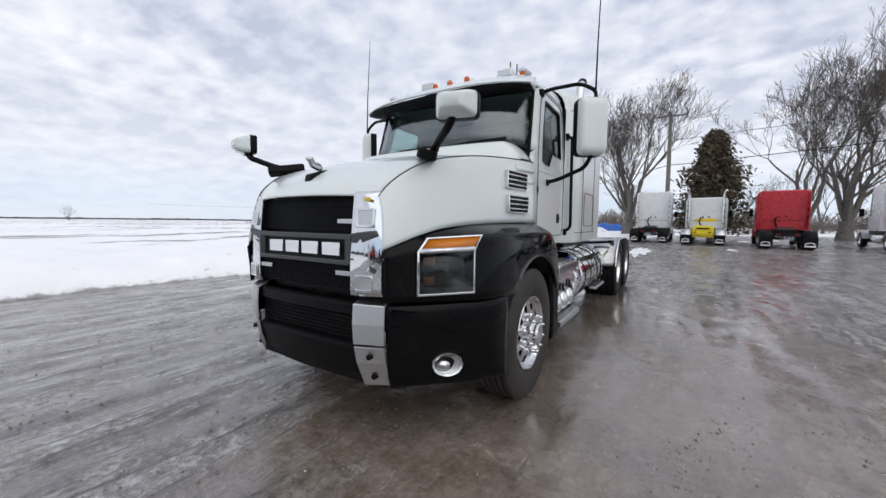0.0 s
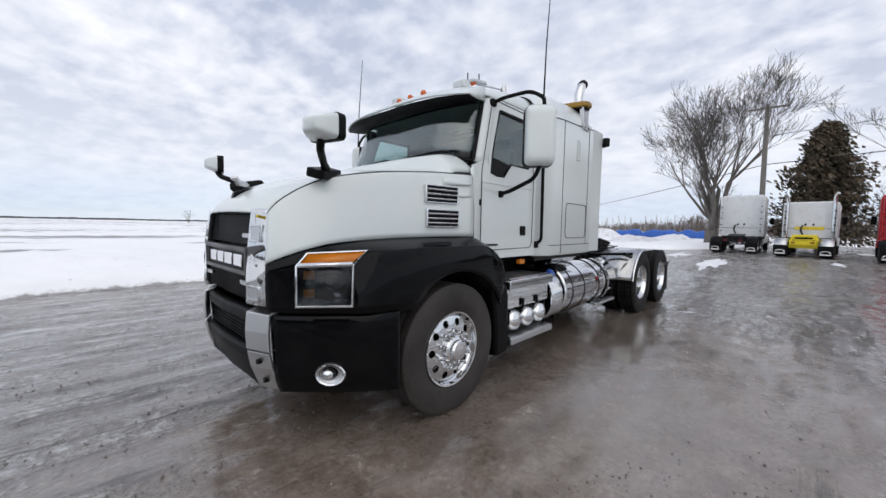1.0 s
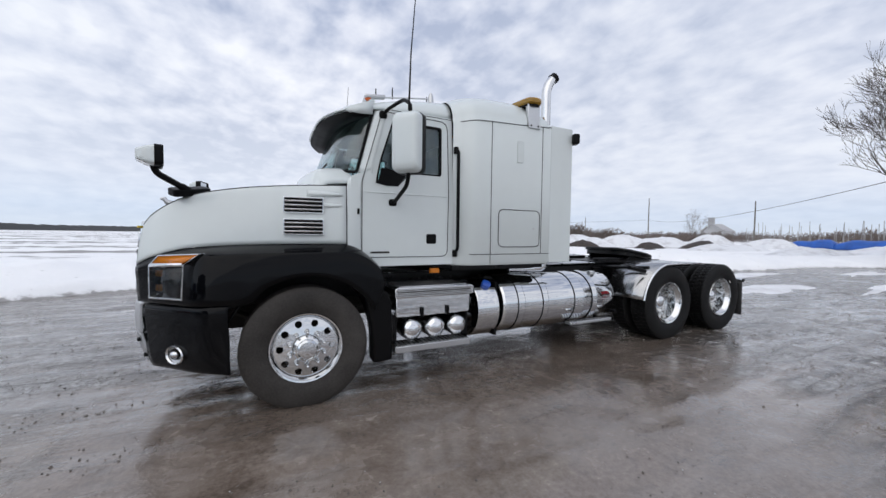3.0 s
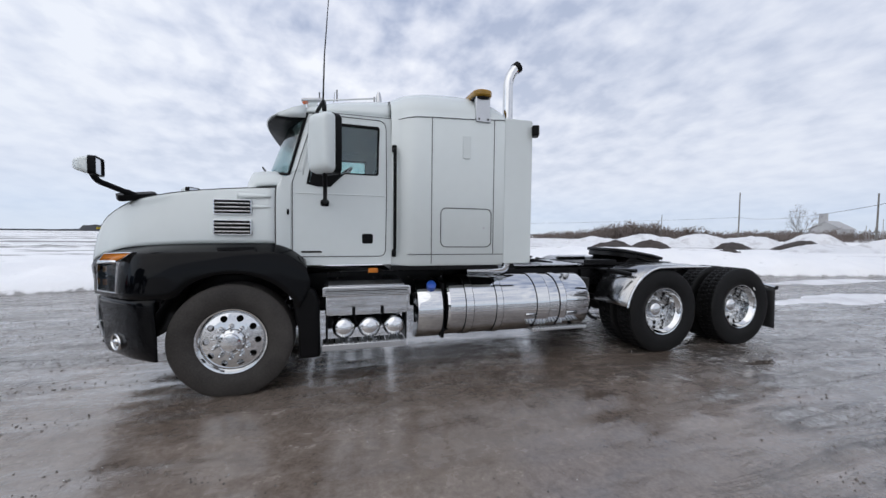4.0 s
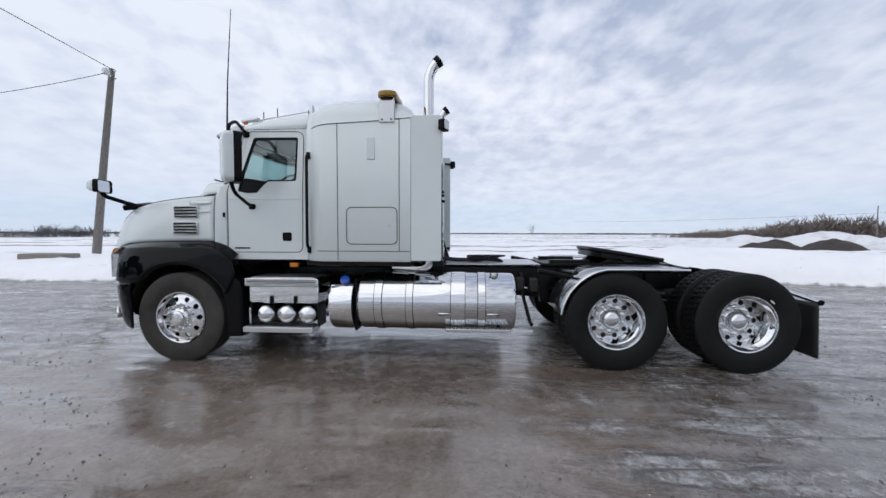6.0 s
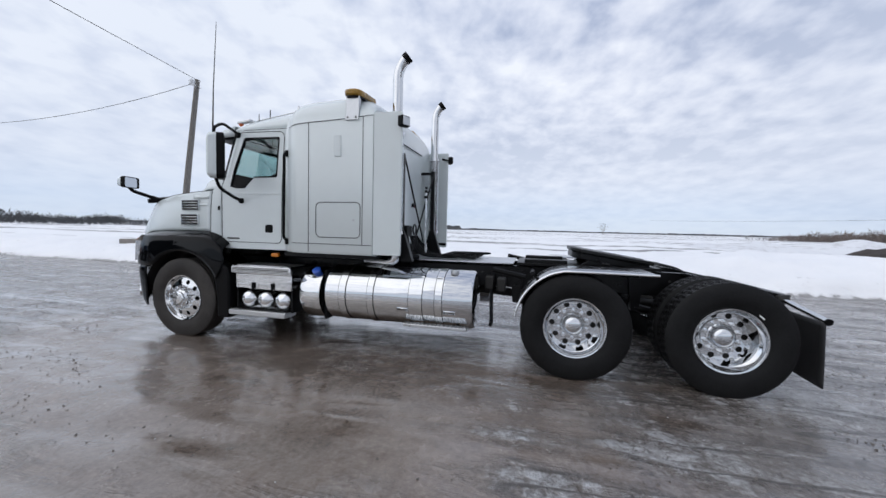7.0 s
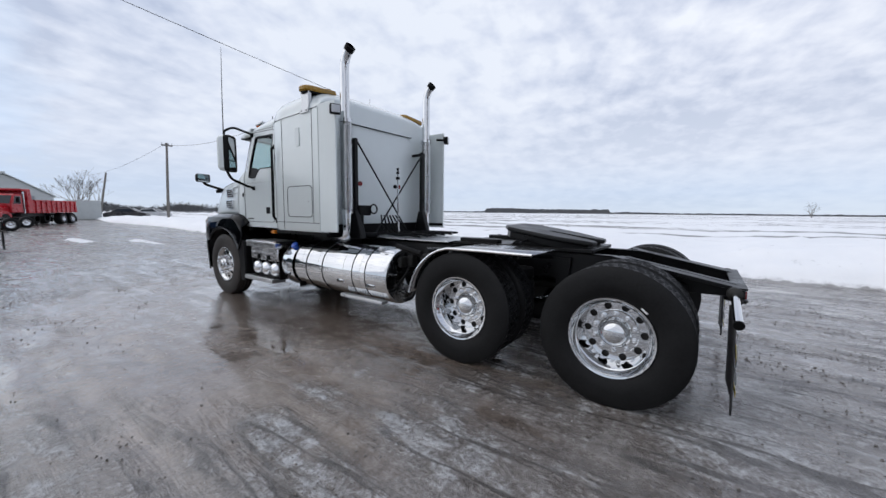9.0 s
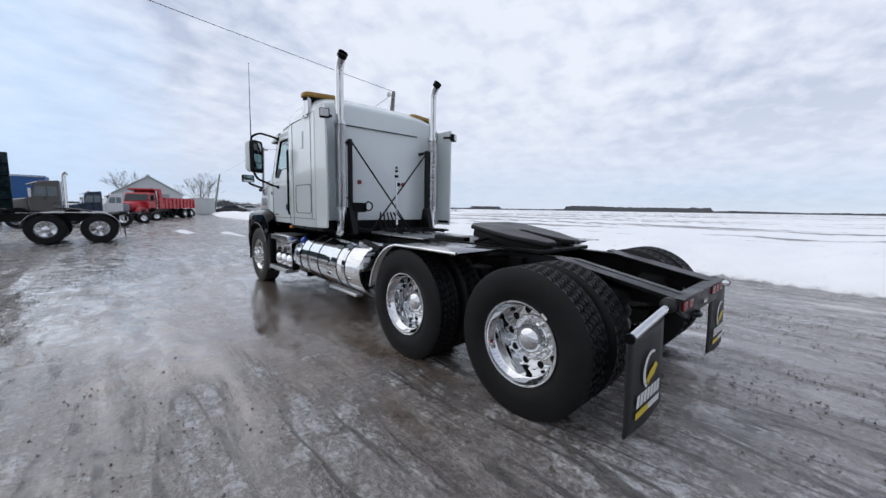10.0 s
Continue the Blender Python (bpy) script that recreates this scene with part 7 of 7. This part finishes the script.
def utility_pole(foot, top, label, arm=0.0, lamp=False, r=0.15):
    foot, top = Vector(foot), Vector(top)
    e = tagged(empty("utility_pole", foot), label, "pole", "utility poles")
    d = top - foot
    part("post", tube(bmesh.new(), [(0, 0, -0.4), d * 0.5, d], [r, r * 0.85, r * 0.7], 12), WOOD, e)
    if arm:
        part("cross_arm", B(d - V(0, 0, 0.25), (0.12, arm, 0.14)), WOOD, e, bevel=0.01)
        for k in (-0.45, -0.15, 0.15, 0.45):
            part("insulator", lathe(bmesh.new(), [(0.02, 0.0), (0.05, 0.03), (0.03, 0.1), (0.05, 0.14), (0.0005, 0.17)], d + V(0, arm * k, -0.18), "z", 10), SATIN, e)
    if lamp:
        part("lamp_arm", tube(bmesh.new(), [d - V(0, 0, 0.5), d + V(0.25, -0.45, -0.30), d + V(0.3, -0.55, -0.28)], 0.035, 8), SATIN, e)
        lm = part("lamp_head", lathe(bmesh.new(), [(0.03, 0.10), (0.14, 0.0), (0.13, -0.16), (0.08, -0.22), (0.0005, -0.24)], d + V(0.33, -0.62, -0.30), "z", 14), SATIN, e)
        for k in (0.1, 0.45):
            part("insulator", lathe(bmesh.new(), [(0.02, 0.0), (0.05, 0.03), (0.03, 0.1), (0.0005, 0.14)], d + V(0.14, -0.05, -k), "x", 10), SATIN, e)
    return top


def wire(a, b, sag, r=0.014):
    a, b = Vector(a), Vector(b)
    pts = [a.lerp(b, t / 24) - V(0, 0, sag * 4 * (t / 24) * (1 - t / 24)) for t in range(25)]
    ob = part("overhead_wire", tube(bmesh.new(), pts, r, 5), FRAME)
    tagged(ob, "thin black overhead wire between poles", "wire", "overhead wires")


PA = utility_pole((-13.2, 9.9, 0.2), (-13.3, 11.1, 9.1), "leaning grey wooden pole with a yard lamp", lamp=True, r=0.17)
PD = utility_pole((-40.0, 10.2, 0), (-40.0, 10.5, 8.35), "grey wooden utility pole at the snow edge", arm=1.0)
PC = utility_pole((-62.0, 8.9, 0), (-62.0, 9.95, 6.4), "thin leaning wooden utility pole")
PX = utility_pole((36.0, -1.45, 0), (36.0, -1.35, 11.3), "tall wooden utility pole with a cross arm", arm=2.4, r=0.2)
PF = utility_pole((118.0, 76.0, 0), (118.0, 76.0, 15.0), "far wooden utility pole", r=0.2)
PG = utility_pole((110.0, 96.0, 0), (110.0, 96.0, 9.0), "far wooden utility pole", r=0.15)
utility_pole((70.0, 25.5, 0), (70.0, 25.5, 7.5), "far wooden utility pole", r=0.12)
wire(PA + V(0, 0, -0.1), PD + V(0, 0, -0.2), 1.1)
wire(PA + V(0, 0, 0.0), (-11.2, -48.0, 14.6), 0.5)
wire(PD, (-100, 12, 8), 1.2)
wire(PX + V(0, 0, -4.6), (36.0, -60.0, 12.5), 0.8, 0.03)
wire(PX + V(0, 0, -2.4), (36.0, -60.0, 13.5), 0.6, 0.02)
wire(PX + V(0, 0, -4.6), (118.0, 76.0, 7.5), 2.0, 0.03)
wire((118.0, 76.0, 7.5), (60.0, 190.0, 8.0), 1.0, 0.03)

# ---- trees ----
bark = Mat("grey_bark", rough=0.9)
bv = bark.coords((3, 3, 0.8))
bark.color(bark.ramp(bark.noise(bv, 4.0, 6.0), [(0.3, (0.075, 0.066, 0.060)), (0.7, (0.20, 0.185, 0.17))]))
bark.bump(bark.noise(bv, 12.0, 5.0), 0.6, 0.03)
BARK = bark.m
TWIG = worn("twig_bark", (0.095, 0.084, 0.078), 0.9)


def limb(bm, p, d, length, r, rng, depth, seg, lift, out):
    """One limb that tapers, wanders and forks."""
    steps = 4 if depth > 2 else 3
    pts, rs = [p], [r]
    for i in range(steps):
        d = (d + V(rng.gauss(0, 0.11), rng.gauss(0, 0.11), rng.gauss(0.02, 0.08) + lift)).normalized()
        p = p + d * length / steps
        pts.append(p)
        rs.append(max(0.011, r * (1 - 0.42 * (i + 1) / steps)))
    tube(bm if depth > 2 else out, pts, rs, seg if depth > 3 else (5 if depth > 2 else 3), caps=False)
    if depth == 0:
        return
    n = rng.choice((2, 3, 3)) if depth > 2 else rng.choice((3, 4, 5))
    for k in range(n):
        i = rng.choice((1, 2, 3, steps)) if k else steps
        q = pts[min(i, steps)]
        a = rng.uniform(0, math.tau)
        spread = rng.uniform(0.28, 0.62)
        side = d.orthogonal().normalized()
        side.rotate(Matrix.Rotation(a, 3, d))
        nd = (d * (1 - spread * 0.35) + side * spread).normalized()
        limb(bm, q, nd, length * rng.uniform(0.62, 0.82), rs[min(i, steps)] * rng.uniform(0.55, 0.78), rng, depth - 1, seg, lift, out)


def bare_tree(at, height, seed, stems=4, spread=0.55, depth=5, r=0.4, label="large bare deciduous tree"):
    rng = random.Random(seed)
    e = tagged(empty("tree", at), label, "tree", "bare trees")
    wood_bm, twig_bm = bmesh.new(), bmesh.new()
    base = V(0, 0, height * 0.11)
    tube(wood_bm, [(0, 0, -0.2), (0, 0, height * 0.05), base], [r * 1.35, r * 1.05, r], 10, caps=False)
    for k in range(stems):
        a = (k + rng.uniform(-0.25, 0.25)) * math.tau / stems
        s = spread * rng.uniform(0.5, 1.25)
        d = V(math.cos(a) * s, math.sin(a) * s, 1).normalized()
        limb(wood_bm, base - V(0, 0, 0.2), d, height * rng.uniform(0.27, 0.34), r * rng.uniform(0.42, 0.6), rng, depth, 7, 0.085, twig_bm)
    part("trunk", wood_bm, BARK, e, angle=80)
    part("crown", twig_bm, TWIG, e, "fine bare twigs", angle=80)
    return e


bare_tree((38.0, 1.9, 0), 13.6, 3, 6, 0.34, 6, 0.5)
bare_tree((46.0, -15.6, 0), 17.0, 8, 5, 0.36, 6, 0.55)
bare_tree((45.0, -12.6, 0), 15.5, 12, 4, 0.36, 6, 0.4)
bare_tree((47.0, -20.0, 0), 18.5, 21, 5, 0.36, 6, 0.5)
bare_tree((60.0, -9.0, 0), 9.0, 31, 3, 0.6, 4, 0.25, "small bare tree behind the yard")
for k, (tx, ty, th) in enumerate(((64, -14, 9.0), (66, -19, 10.5), (63, -25, 11.0), (68, -5, 8.0), (70, -30, 12.0))):
    bare_tree((tx, ty, 0), th, 60 + k, 4, 0.5, 4, 0.2, "small bare tree behind the yard")
bare_tree((62.0, 4.5, 0), 8.0, 33, 3, 0.6, 4, 0.2, "small bare tree behind the yard")
bare_tree((150.0, 78.0, 0), 12.5, 35, 5, 0.7, 4, 0.35, "far round bare tree")
bare_tree((-82.0, -1.5, 0), 8.0, 41, 4, 0.6, 4, 0.2, "far bare tree behind the barn")
bare_tree((-80.0, 9.5, 0), 8.5, 43, 4, 0.6, 4, 0.2, "far bare tree behind the barn")
bare_tree((-84.0, 11.5, 0), 8.0, 44, 4, 0.6, 4, 0.2, "far bare tree behind the barn")
bare_tree((58.0, 300.0, 0), 11.0, 47, 4, 0.5, 3, 0.3, "lone far bare tree in the snowy field")


def evergreen(at, height, radius, seed):
    """A cedar: a trunk, and boughs of many small drooping sprays."""
    rng = random.Random(seed)
    e = tagged(empty("evergreen_tree", at), "dark brownish-green evergreen tree", "tree")
    part("trunk", tube(bmesh.new(), [(0, 0, -0.2), (0, 0, height * 0.5), (0, 0, height * 0.97)], [0.28, 0.16, 0.02], 8), BARK, e)
    b = bmesh.new()
    boughs = bmesh.new()
    for k in range(950):
        t = rng.random() ** 0.8
        z = height * (0.05 + 0.93 * t)
        env = radius * (1 - t) ** 0.62 * (0.75 + 0.5 * nz(math.cos(k) * 2, z * 0.6, seed)) + 0.15
        a = rng.uniform(0, math.tau)
        reach = env * rng.uniform(0.55, 1.08)
        d = V(math.cos(a), math.sin(a), 0)
        p0, p1 = V(0, 0, z), d * reach + V(0, 0, z - 0.06 * reach + 0.35 * (1 - t))
        tube(boughs, [p0, p1], [0.03, 0.006], 3, caps=False)
        for j in range(13):
            u = rng.uniform(0.35, 1.02)
            c = p0.lerp(p1, u) + V(rng.gauss(0, 0.16), rng.gauss(0, 0.16), rng.gauss(0.02, 0.13))
            n = V(rng.gauss(0, 1), rng.gauss(0, 1), rng.gauss(0.6, 0.6)).normalized()
            s1 = n.orthogonal().normalized() * rng.uniform(0.12, 0.28)
            s2 = n.cross(s1).normalized() * rng.uniform(0.05, 0.11)
            vs = [b.verts.new(c + q) for q in (s1, s2 * 1.0, -s1 * 0.8, -s2)]
            b.faces.new(vs)
    part("limb", boughs, BARK, e)
    m = Mat("evergreen_needles", rough=0.8)
    g = m.n("ShaderNodeNewGeometry")
    m.color(m.ramp(g.outputs["Random Per Island"], [(0.0, (0.034, 0.032, 0.018)), (0.5, (0.078, 0.062, 0.038)), (1.0, (0.15, 0.105, 0.066))]))
    part("crown", b, m.m, e, smooth=False)


evergreen((39.0, -4.9, 0), 10.0, 5.3, 5)

# ---- brush, far woods, masts ----
def brush(name, label, spots, seed, mat, thick=1.0, kind="stuff"):
    """A thicket of upright bare stems; spots are (x, y, half-width x, half-width y, height, count)."""
    rng = random.Random(seed)
    b = bmesh.new()
    for cx, cy, wx, wy, h, n in spots:
        for k in range(n):
            x, y = cx + rng.uniform(-wx, wx), cy + rng.uniform(-wy, wy)
            hh = h * rng.uniform(0.45, 1.0) * (0.75 + 0.5 * nz(x * 0.06, y * 0.06, seed))
            p, w = V(x, y, 0), 0.006 * hh * thick
            stem = [b.verts.new(p + V(-w * 2, 0, 0)), b.verts.new(p + V(w * 2, 0, 0)), b.verts.new(p + V(rng.gauss(0, 0.05), rng.gauss(0, 0.05), 0.8) * hh)]
            b.faces.new(stem)
            for j in range(16):
                u = V(rng.gauss(0, 1), rng.gauss(0, 1), rng.gauss(0, 1)).normalized() * rng.random() ** 0.4
                c = p + V(u.x * 0.34, u.y * 0.34, 0.60 + u.z * 0.38) * hh
                d = V(u.x * 0.6 + rng.gauss(0, 0.4), u.y * 0.6 + rng.gauss(0, 0.4), 0.8) * hh * 0.13
                e = V(rng.gauss(0, 1), rng.gauss(0, 1), 0.2).normalized() * w * rng.uniform(1.0, 2.2)
                b.faces.new([b.verts.new(c - d - e), b.verts.new(c - d + e), b.verts.new(c + d)])
    ob = part(name, b, mat, smooth=False)
    return tagged(ob, label, "trees", kind=kind)


BRUSH = worn("brown_brush", (0.17, 0.14, 0.125), 0.95)
FARW = worn("hazy_far_wood", (0.085, 0.088, 0.092), 0.95)
brush("far_woods", "brown bare woods beyond the snowy field", [(165 * math.cos(radians(a)), 165 * math.sin(radians(a)), 9, 9, hgt, 190) for a, hgt in ((58, 2.6), (55.5, 3.4), (53, 4.4), (50.5, 5.6), (48, 7.0), (45.5, 8.6), (43, 9.4), (41, 8.6), (38.5, 6.4), (36, 5.0), (33, 4.4), (30, 4.2), (27, 4.0))], 3, BRUSH, 2.6)
brush("roadside_brush", "brown brush behind the parked trucks", [(78, 12 - 6 * k, 5, 5, 4.6 + 1.6 * math.sin(k * 1.9), 120) for k in range(14)], 5, BRUSH, 1.6)
brush("hedge", "low brown hedge beyond the snow piles", [(150 + 5 * k, 100 - 10 * k, 10, 10, 6.0, 150) for k in range(8)], 6, BRUSH, 2.4)
brush("field_tree_line", "hazy line of bare trees along the field", [(255 * math.cos(radians(147 + 2.1 * k)), 255 * math.sin(radians(147 + 2.1 * k)), 9, 9, 5.2 + 1.4 * math.sin(k * 2.1), 130) for k in range(13)], 7, FARW, 3.5)

brush("yard_edge_brush", "hazy bare brush beyond the parked cars", [(-152 + 3.6 * k, 18 + 6 * k, 6, 6, 3.6 + 1.0 * math.sin(k * 1.7), 110) for k in range(14)], 8, FARW, 2.2)


def ridge():
    """The far rim of the plain: a low uneven band of woods a kilometre off."""
    b = bmesh.new()
    rng = random.Random(9)
    prev = None
    for k in range(900):
        a = radians(-60 + 300 * k / 899)
        R = 1150 + 160 * nz(k * 0.013, 1)
        h = 3.2 + 4.5 * max(0, nz(k * 0.035, 5)) + 2.0 * rng.random() * (0.4 + max(0, nz(k * 0.11, 2)))
        if nz(k * 0.02, 11) > 0.24:
            h += 6
        if 101 < math.degrees(a) < 119:
            h += 8 + 2 * rng.random()
        row = [b.verts.new((R * math.cos(a), R * math.sin(a), -1)), b.verts.new((R * math.cos(a), R * math.sin(a), h)), b.verts.new(((R + 40) * math.cos(a), (R + 40) * math.sin(a), h)), b.verts.new(((R + 40) * math.cos(a), (R + 40) * math.sin(a), -1))]
        if prev:
            for i in range(3):
                b.faces.new((prev[i], prev[i + 1], row[i + 1], row[i]))
        prev = row
    ob = part("backdrop_woods", b, FARW, smooth=False)
    tagged(ob, "low hazy woods on the horizon", "backdrop", kind="structure")


ridge()

masts = bmesh.new()
rng = random.Random(2)
for k in range(46):
    x, y = 72 + rng.uniform(-2, 2), 8 + k * 0.42 + rng.uniform(-0.2, 0.2)
    tube(masts, [(x, y, 0), (x + rng.gauss(0, 0.05), y + rng.gauss(0, 0.08), rng.uniform(2.6, 4.2))], 0.035, 4)
tagged(part("fence_posts", masts, worn("pale_post", (0.35, 0.34, 0.33), 0.8), smooth=False), "row of pale thin posts behind blue covers", "posts", kind="stuff")

tarp_m = worn("blue_tarpaulin", (0.015, 0.10, 0.42), 0.45, vary=0.3, scale=1.5, bump=0.2)
for k, (y, L) in enumerate(((7.6, 4.6), (12.0, 5.2), (16.8, 4.4))):
    rows = []
    for i in range(9):
        u = i / 8 * 2 - 1
        h = (0.85 + 0.35 * nz(u * 2, k * 3.1)) * (1 - 0.55 * u ** 4)
        rows.append([(-1.2, y + u * L / 2, 0.0), (-0.9, y + u * L / 2, 0.75 * h + 0.3), (-0.2, y + u * L / 2, h + 0.35), (0.6, y + u * L / 2, 0.8 * h + 0.35), (1.2, y + u * L / 2, 0.0)])
    ob = part("tarpaulin_cover", loft(bmesh.new(), rows, 2, 2), tarp_m, None, solid=0.01)
    ob.location = (65, 0, 0.25)
    tagged(ob, "heap under a blue tarpaulin on the snow", "heap", "blue covered heaps")

# ---- snow piles and dirt heaps ----
def mound(name, label, category, group, at, size, mat, seed, rough=0.12):
    n, m = 40, 14
    verts, faces = [(0, 0, size[2])], []
    for i in range(1, m + 1):
        t = i / m
        for k in range(n):
            a = k * math.tau / n
            w = 1 + 0.45 * nz(math.cos(a) * 1.6 + seed, math.sin(a) * 1.6, seed) + 0.25 * nz(math.cos(a) * 5 + seed, math.sin(a) * 5, seed)
            x, y = math.cos(a) * t * w, math.sin(a) * t * w
            h = (1 - t * t) ** 1.4
            wob = 1 + 0.25 * nz(x * 1.7 + seed, y * 1.7, seed) + 0.12 * nz(x * 5, y * 5, seed)
            verts.append((x * size[0], y * size[1], size[2] * h * wob + rough * nz(x * 7, y * 7, seed + 3) * h - 0.08 * t))
    for k in range(n):
        faces.append((0, 1 + k, 1 + (k + 1) % n))
    for i in range(m - 1):
        for k in range(n):
            a, b = 1 + i * n + k, 1 + i * n + (k + 1) % n
            faces.append((a, a + n, b + n, b))
    me = bpy.data.meshes.new(name)
    me.from_pydata(verts, [], faces)
    me.materials.append(mat)
    me.polygons.foreach_set("use_smooth", [True] * len(faces))
    ob = new(name, me)
    ob.matrix_basis = pose(*at)
    tagged(ob, label, category, group)
    return ob


PILE = Mat("piled_snow", rough=0.65)
pv = PILE.world()
PILE.color(PILE.ramp(PILE.noise(pv, 0.8, 6.0, 0.65), [(0.30, (0.55, 0.54, 0.55)), (0.5, (0.80, 0.81, 0.83))]))
PILE.bump(PILE.noise(pv, 2.5, 5.0), 0.6, 0.15)
DIRT = worn("dark_soil", (0.055, 0.046, 0.042), 0.9, vary=0.4, scale=2.0, bump=0.4)
for k, (x, y, rx, ry, h) in enumerate(((24, 34, 7, 4, 0.9), (32, 33, 6, 4, 1.25), (38, 32, 6, 4, 1.55), (45, 30, 6, 4, 1.7), (51, 28, 5.5, 4, 1.55), (57, 25, 6, 4, 1.9), (62, 20, 6, 4, 1.5), (46, 18, 7, 3, 0.9), (40, 9, 6, 2.5, 0.8), (52, 7.5, 6, 2.5, 1.0))):
    mound("snow_mound", "ploughed mound of old white snow", "snow mound", "snow mounds", (x, y, 0.0), (rx, ry, h), PILE.m, k * 2.3)
for k, (x, y, rx, ry, h) in enumerate(((29.5, 27.5, 3.0, 1.6, 0.95), (34.0, 27.2, 3.2, 1.6, 1.15), (42.0, 24.0, 3.2, 1.4, 0.95), (50.5, 22.5, 5.2, 1.6, 1.15), (33, 18, 1.6, 0.8, 0.45))):
    mound("dirt_mound", "dark heap of bare soil in the snow", "dirt heap", "dirt heaps", (x, y, 0.0), (rx, ry, h), DIRT, k * 3.7)

# flat leftovers of snow on the yard by the parked row
for k, (x, y, rx, ry) in enumerate(((13.0, 0.8, 4.5, 0.9), (17.5, -0.6, 5.5, 0.8), (23.0, 1.6, 4.0, 0.8), (32.5, -9.6, 3.0, 0.9), (36.0, -7.0, 2.2, 0.8), (16.5, 3.2, 4.5, 0.8), (22.0, -4.8, 2.5, 0.35), (30.5, -13.5, 4.0, 0.8), (-13.0, 1.0, 3.0, 0.5), (-15.5, -0.6, 3.5, 0.6), (41.0, -9.5, 3.5, 1.2))):
    mound("snow_patch", "thin patch of leftover snow on the yard", "snow patch", "snow patches", (x, y, 0.0), (rx, ry, 0.07), PILE.m, k * 1.7, 0.02)
block = B((-11.4, 6.7, 0.42), (1.7, 0.6, 0.6))
tagged(part("concrete_block", block, worn("old_concrete", (0.22, 0.20, 0.18), 0.85, bump=0.3), bevel=0.03), "grey concrete block at the pole foot", "block")

# ---- loose stones and ice crumbs on the mud ----
def crumbs(name, label, count, seed, mat, size, spread):
    rng = random.Random(seed)
    verts, faces = [], []
    for k in range(count):
        x, y = spread(rng)
        s = size * rng.uniform(0.4, 1.0) ** 1.6
        z = lot(x, y) + s * 0.25
        pts = [(rng.uniform(0.6, 1) * s, 0, 0), (0, rng.uniform(0.6, 1) * s, 0), (-rng.uniform(0.6, 1) * s, 0, 0), (0, -rng.uniform(0.6, 1) * s, 0), (rng.uniform(-0.3, 0.3) * s, rng.uniform(-0.3, 0.3) * s, rng.uniform(0.5, 0.8) * s), (0, 0, -0.5 * s)]
        a = rng.uniform(0, math.tau)
        c, q = math.cos(a), math.sin(a)
        o = len(verts)
        verts += [(x + p[0] * c - p[1] * q, y + p[0] * q + p[1] * c, z + p[2]) for p in pts]
        for i in range(4):
            faces += [(o + i, o + (i + 1) % 4, o + 4), (o + (i + 1) % 4, o + i, o + 5)]
    me = bpy.data.meshes.new(name)
    me.from_pydata(verts, [], faces)
    me.materials.append(mat)
    ob = new(name, me)
    tagged(ob, label, "stones", kind="stuff")


def near_path(rng):
    return rng.uniform(-4.5, 10.5), rng.uniform(-5.6, 4.0)


def rows_of_ruts(rng):
    """Churned places: along ruts, and only where the ground is rough."""
    while True:
        x, y = rng.uniform(-5, 14), rng.uniform(-6.2, 5.0)
        if nz(x * 0.22, y * 2.0, 7) + 0.6 * nz(x * 0.9, y * 2.6, 2) + 0.25 * rng.gauss(0, 1) > 0.30 and math.hypot((x - 2.4) / 4.2, (y + 1.2) / 1.9) > 0.8:
            return x, y


crumbs("gravel", "small dark stones pressed into the mud", 1500, 1, worn("wet_stone", (0.085, 0.078, 0.070), 0.45, vary=0.4), 0.010, near_path)
crumbs("mud_crumbs", "crumbs of churned mud along the ruts", 10000, 2, worn("mud_crumb", (0.10, 0.086, 0.074), 0.6, vary=0.4), 0.0095, rows_of_ruts)
crumbs("mud_clods", "wet clods of mud and slush along the ruts", 6500, 6, worn("mud_clod", (0.13, 0.113, 0.099), 0.45, vary=0.5, scale=9.0), 0.015, rows_of_ruts)
crumbs("ice_crumbs", "grey ice crumbs scattered on the mud", 400, 3, worn("dirty_ice", (0.5, 0.5, 0.5), 0.3), 0.010, near_path)
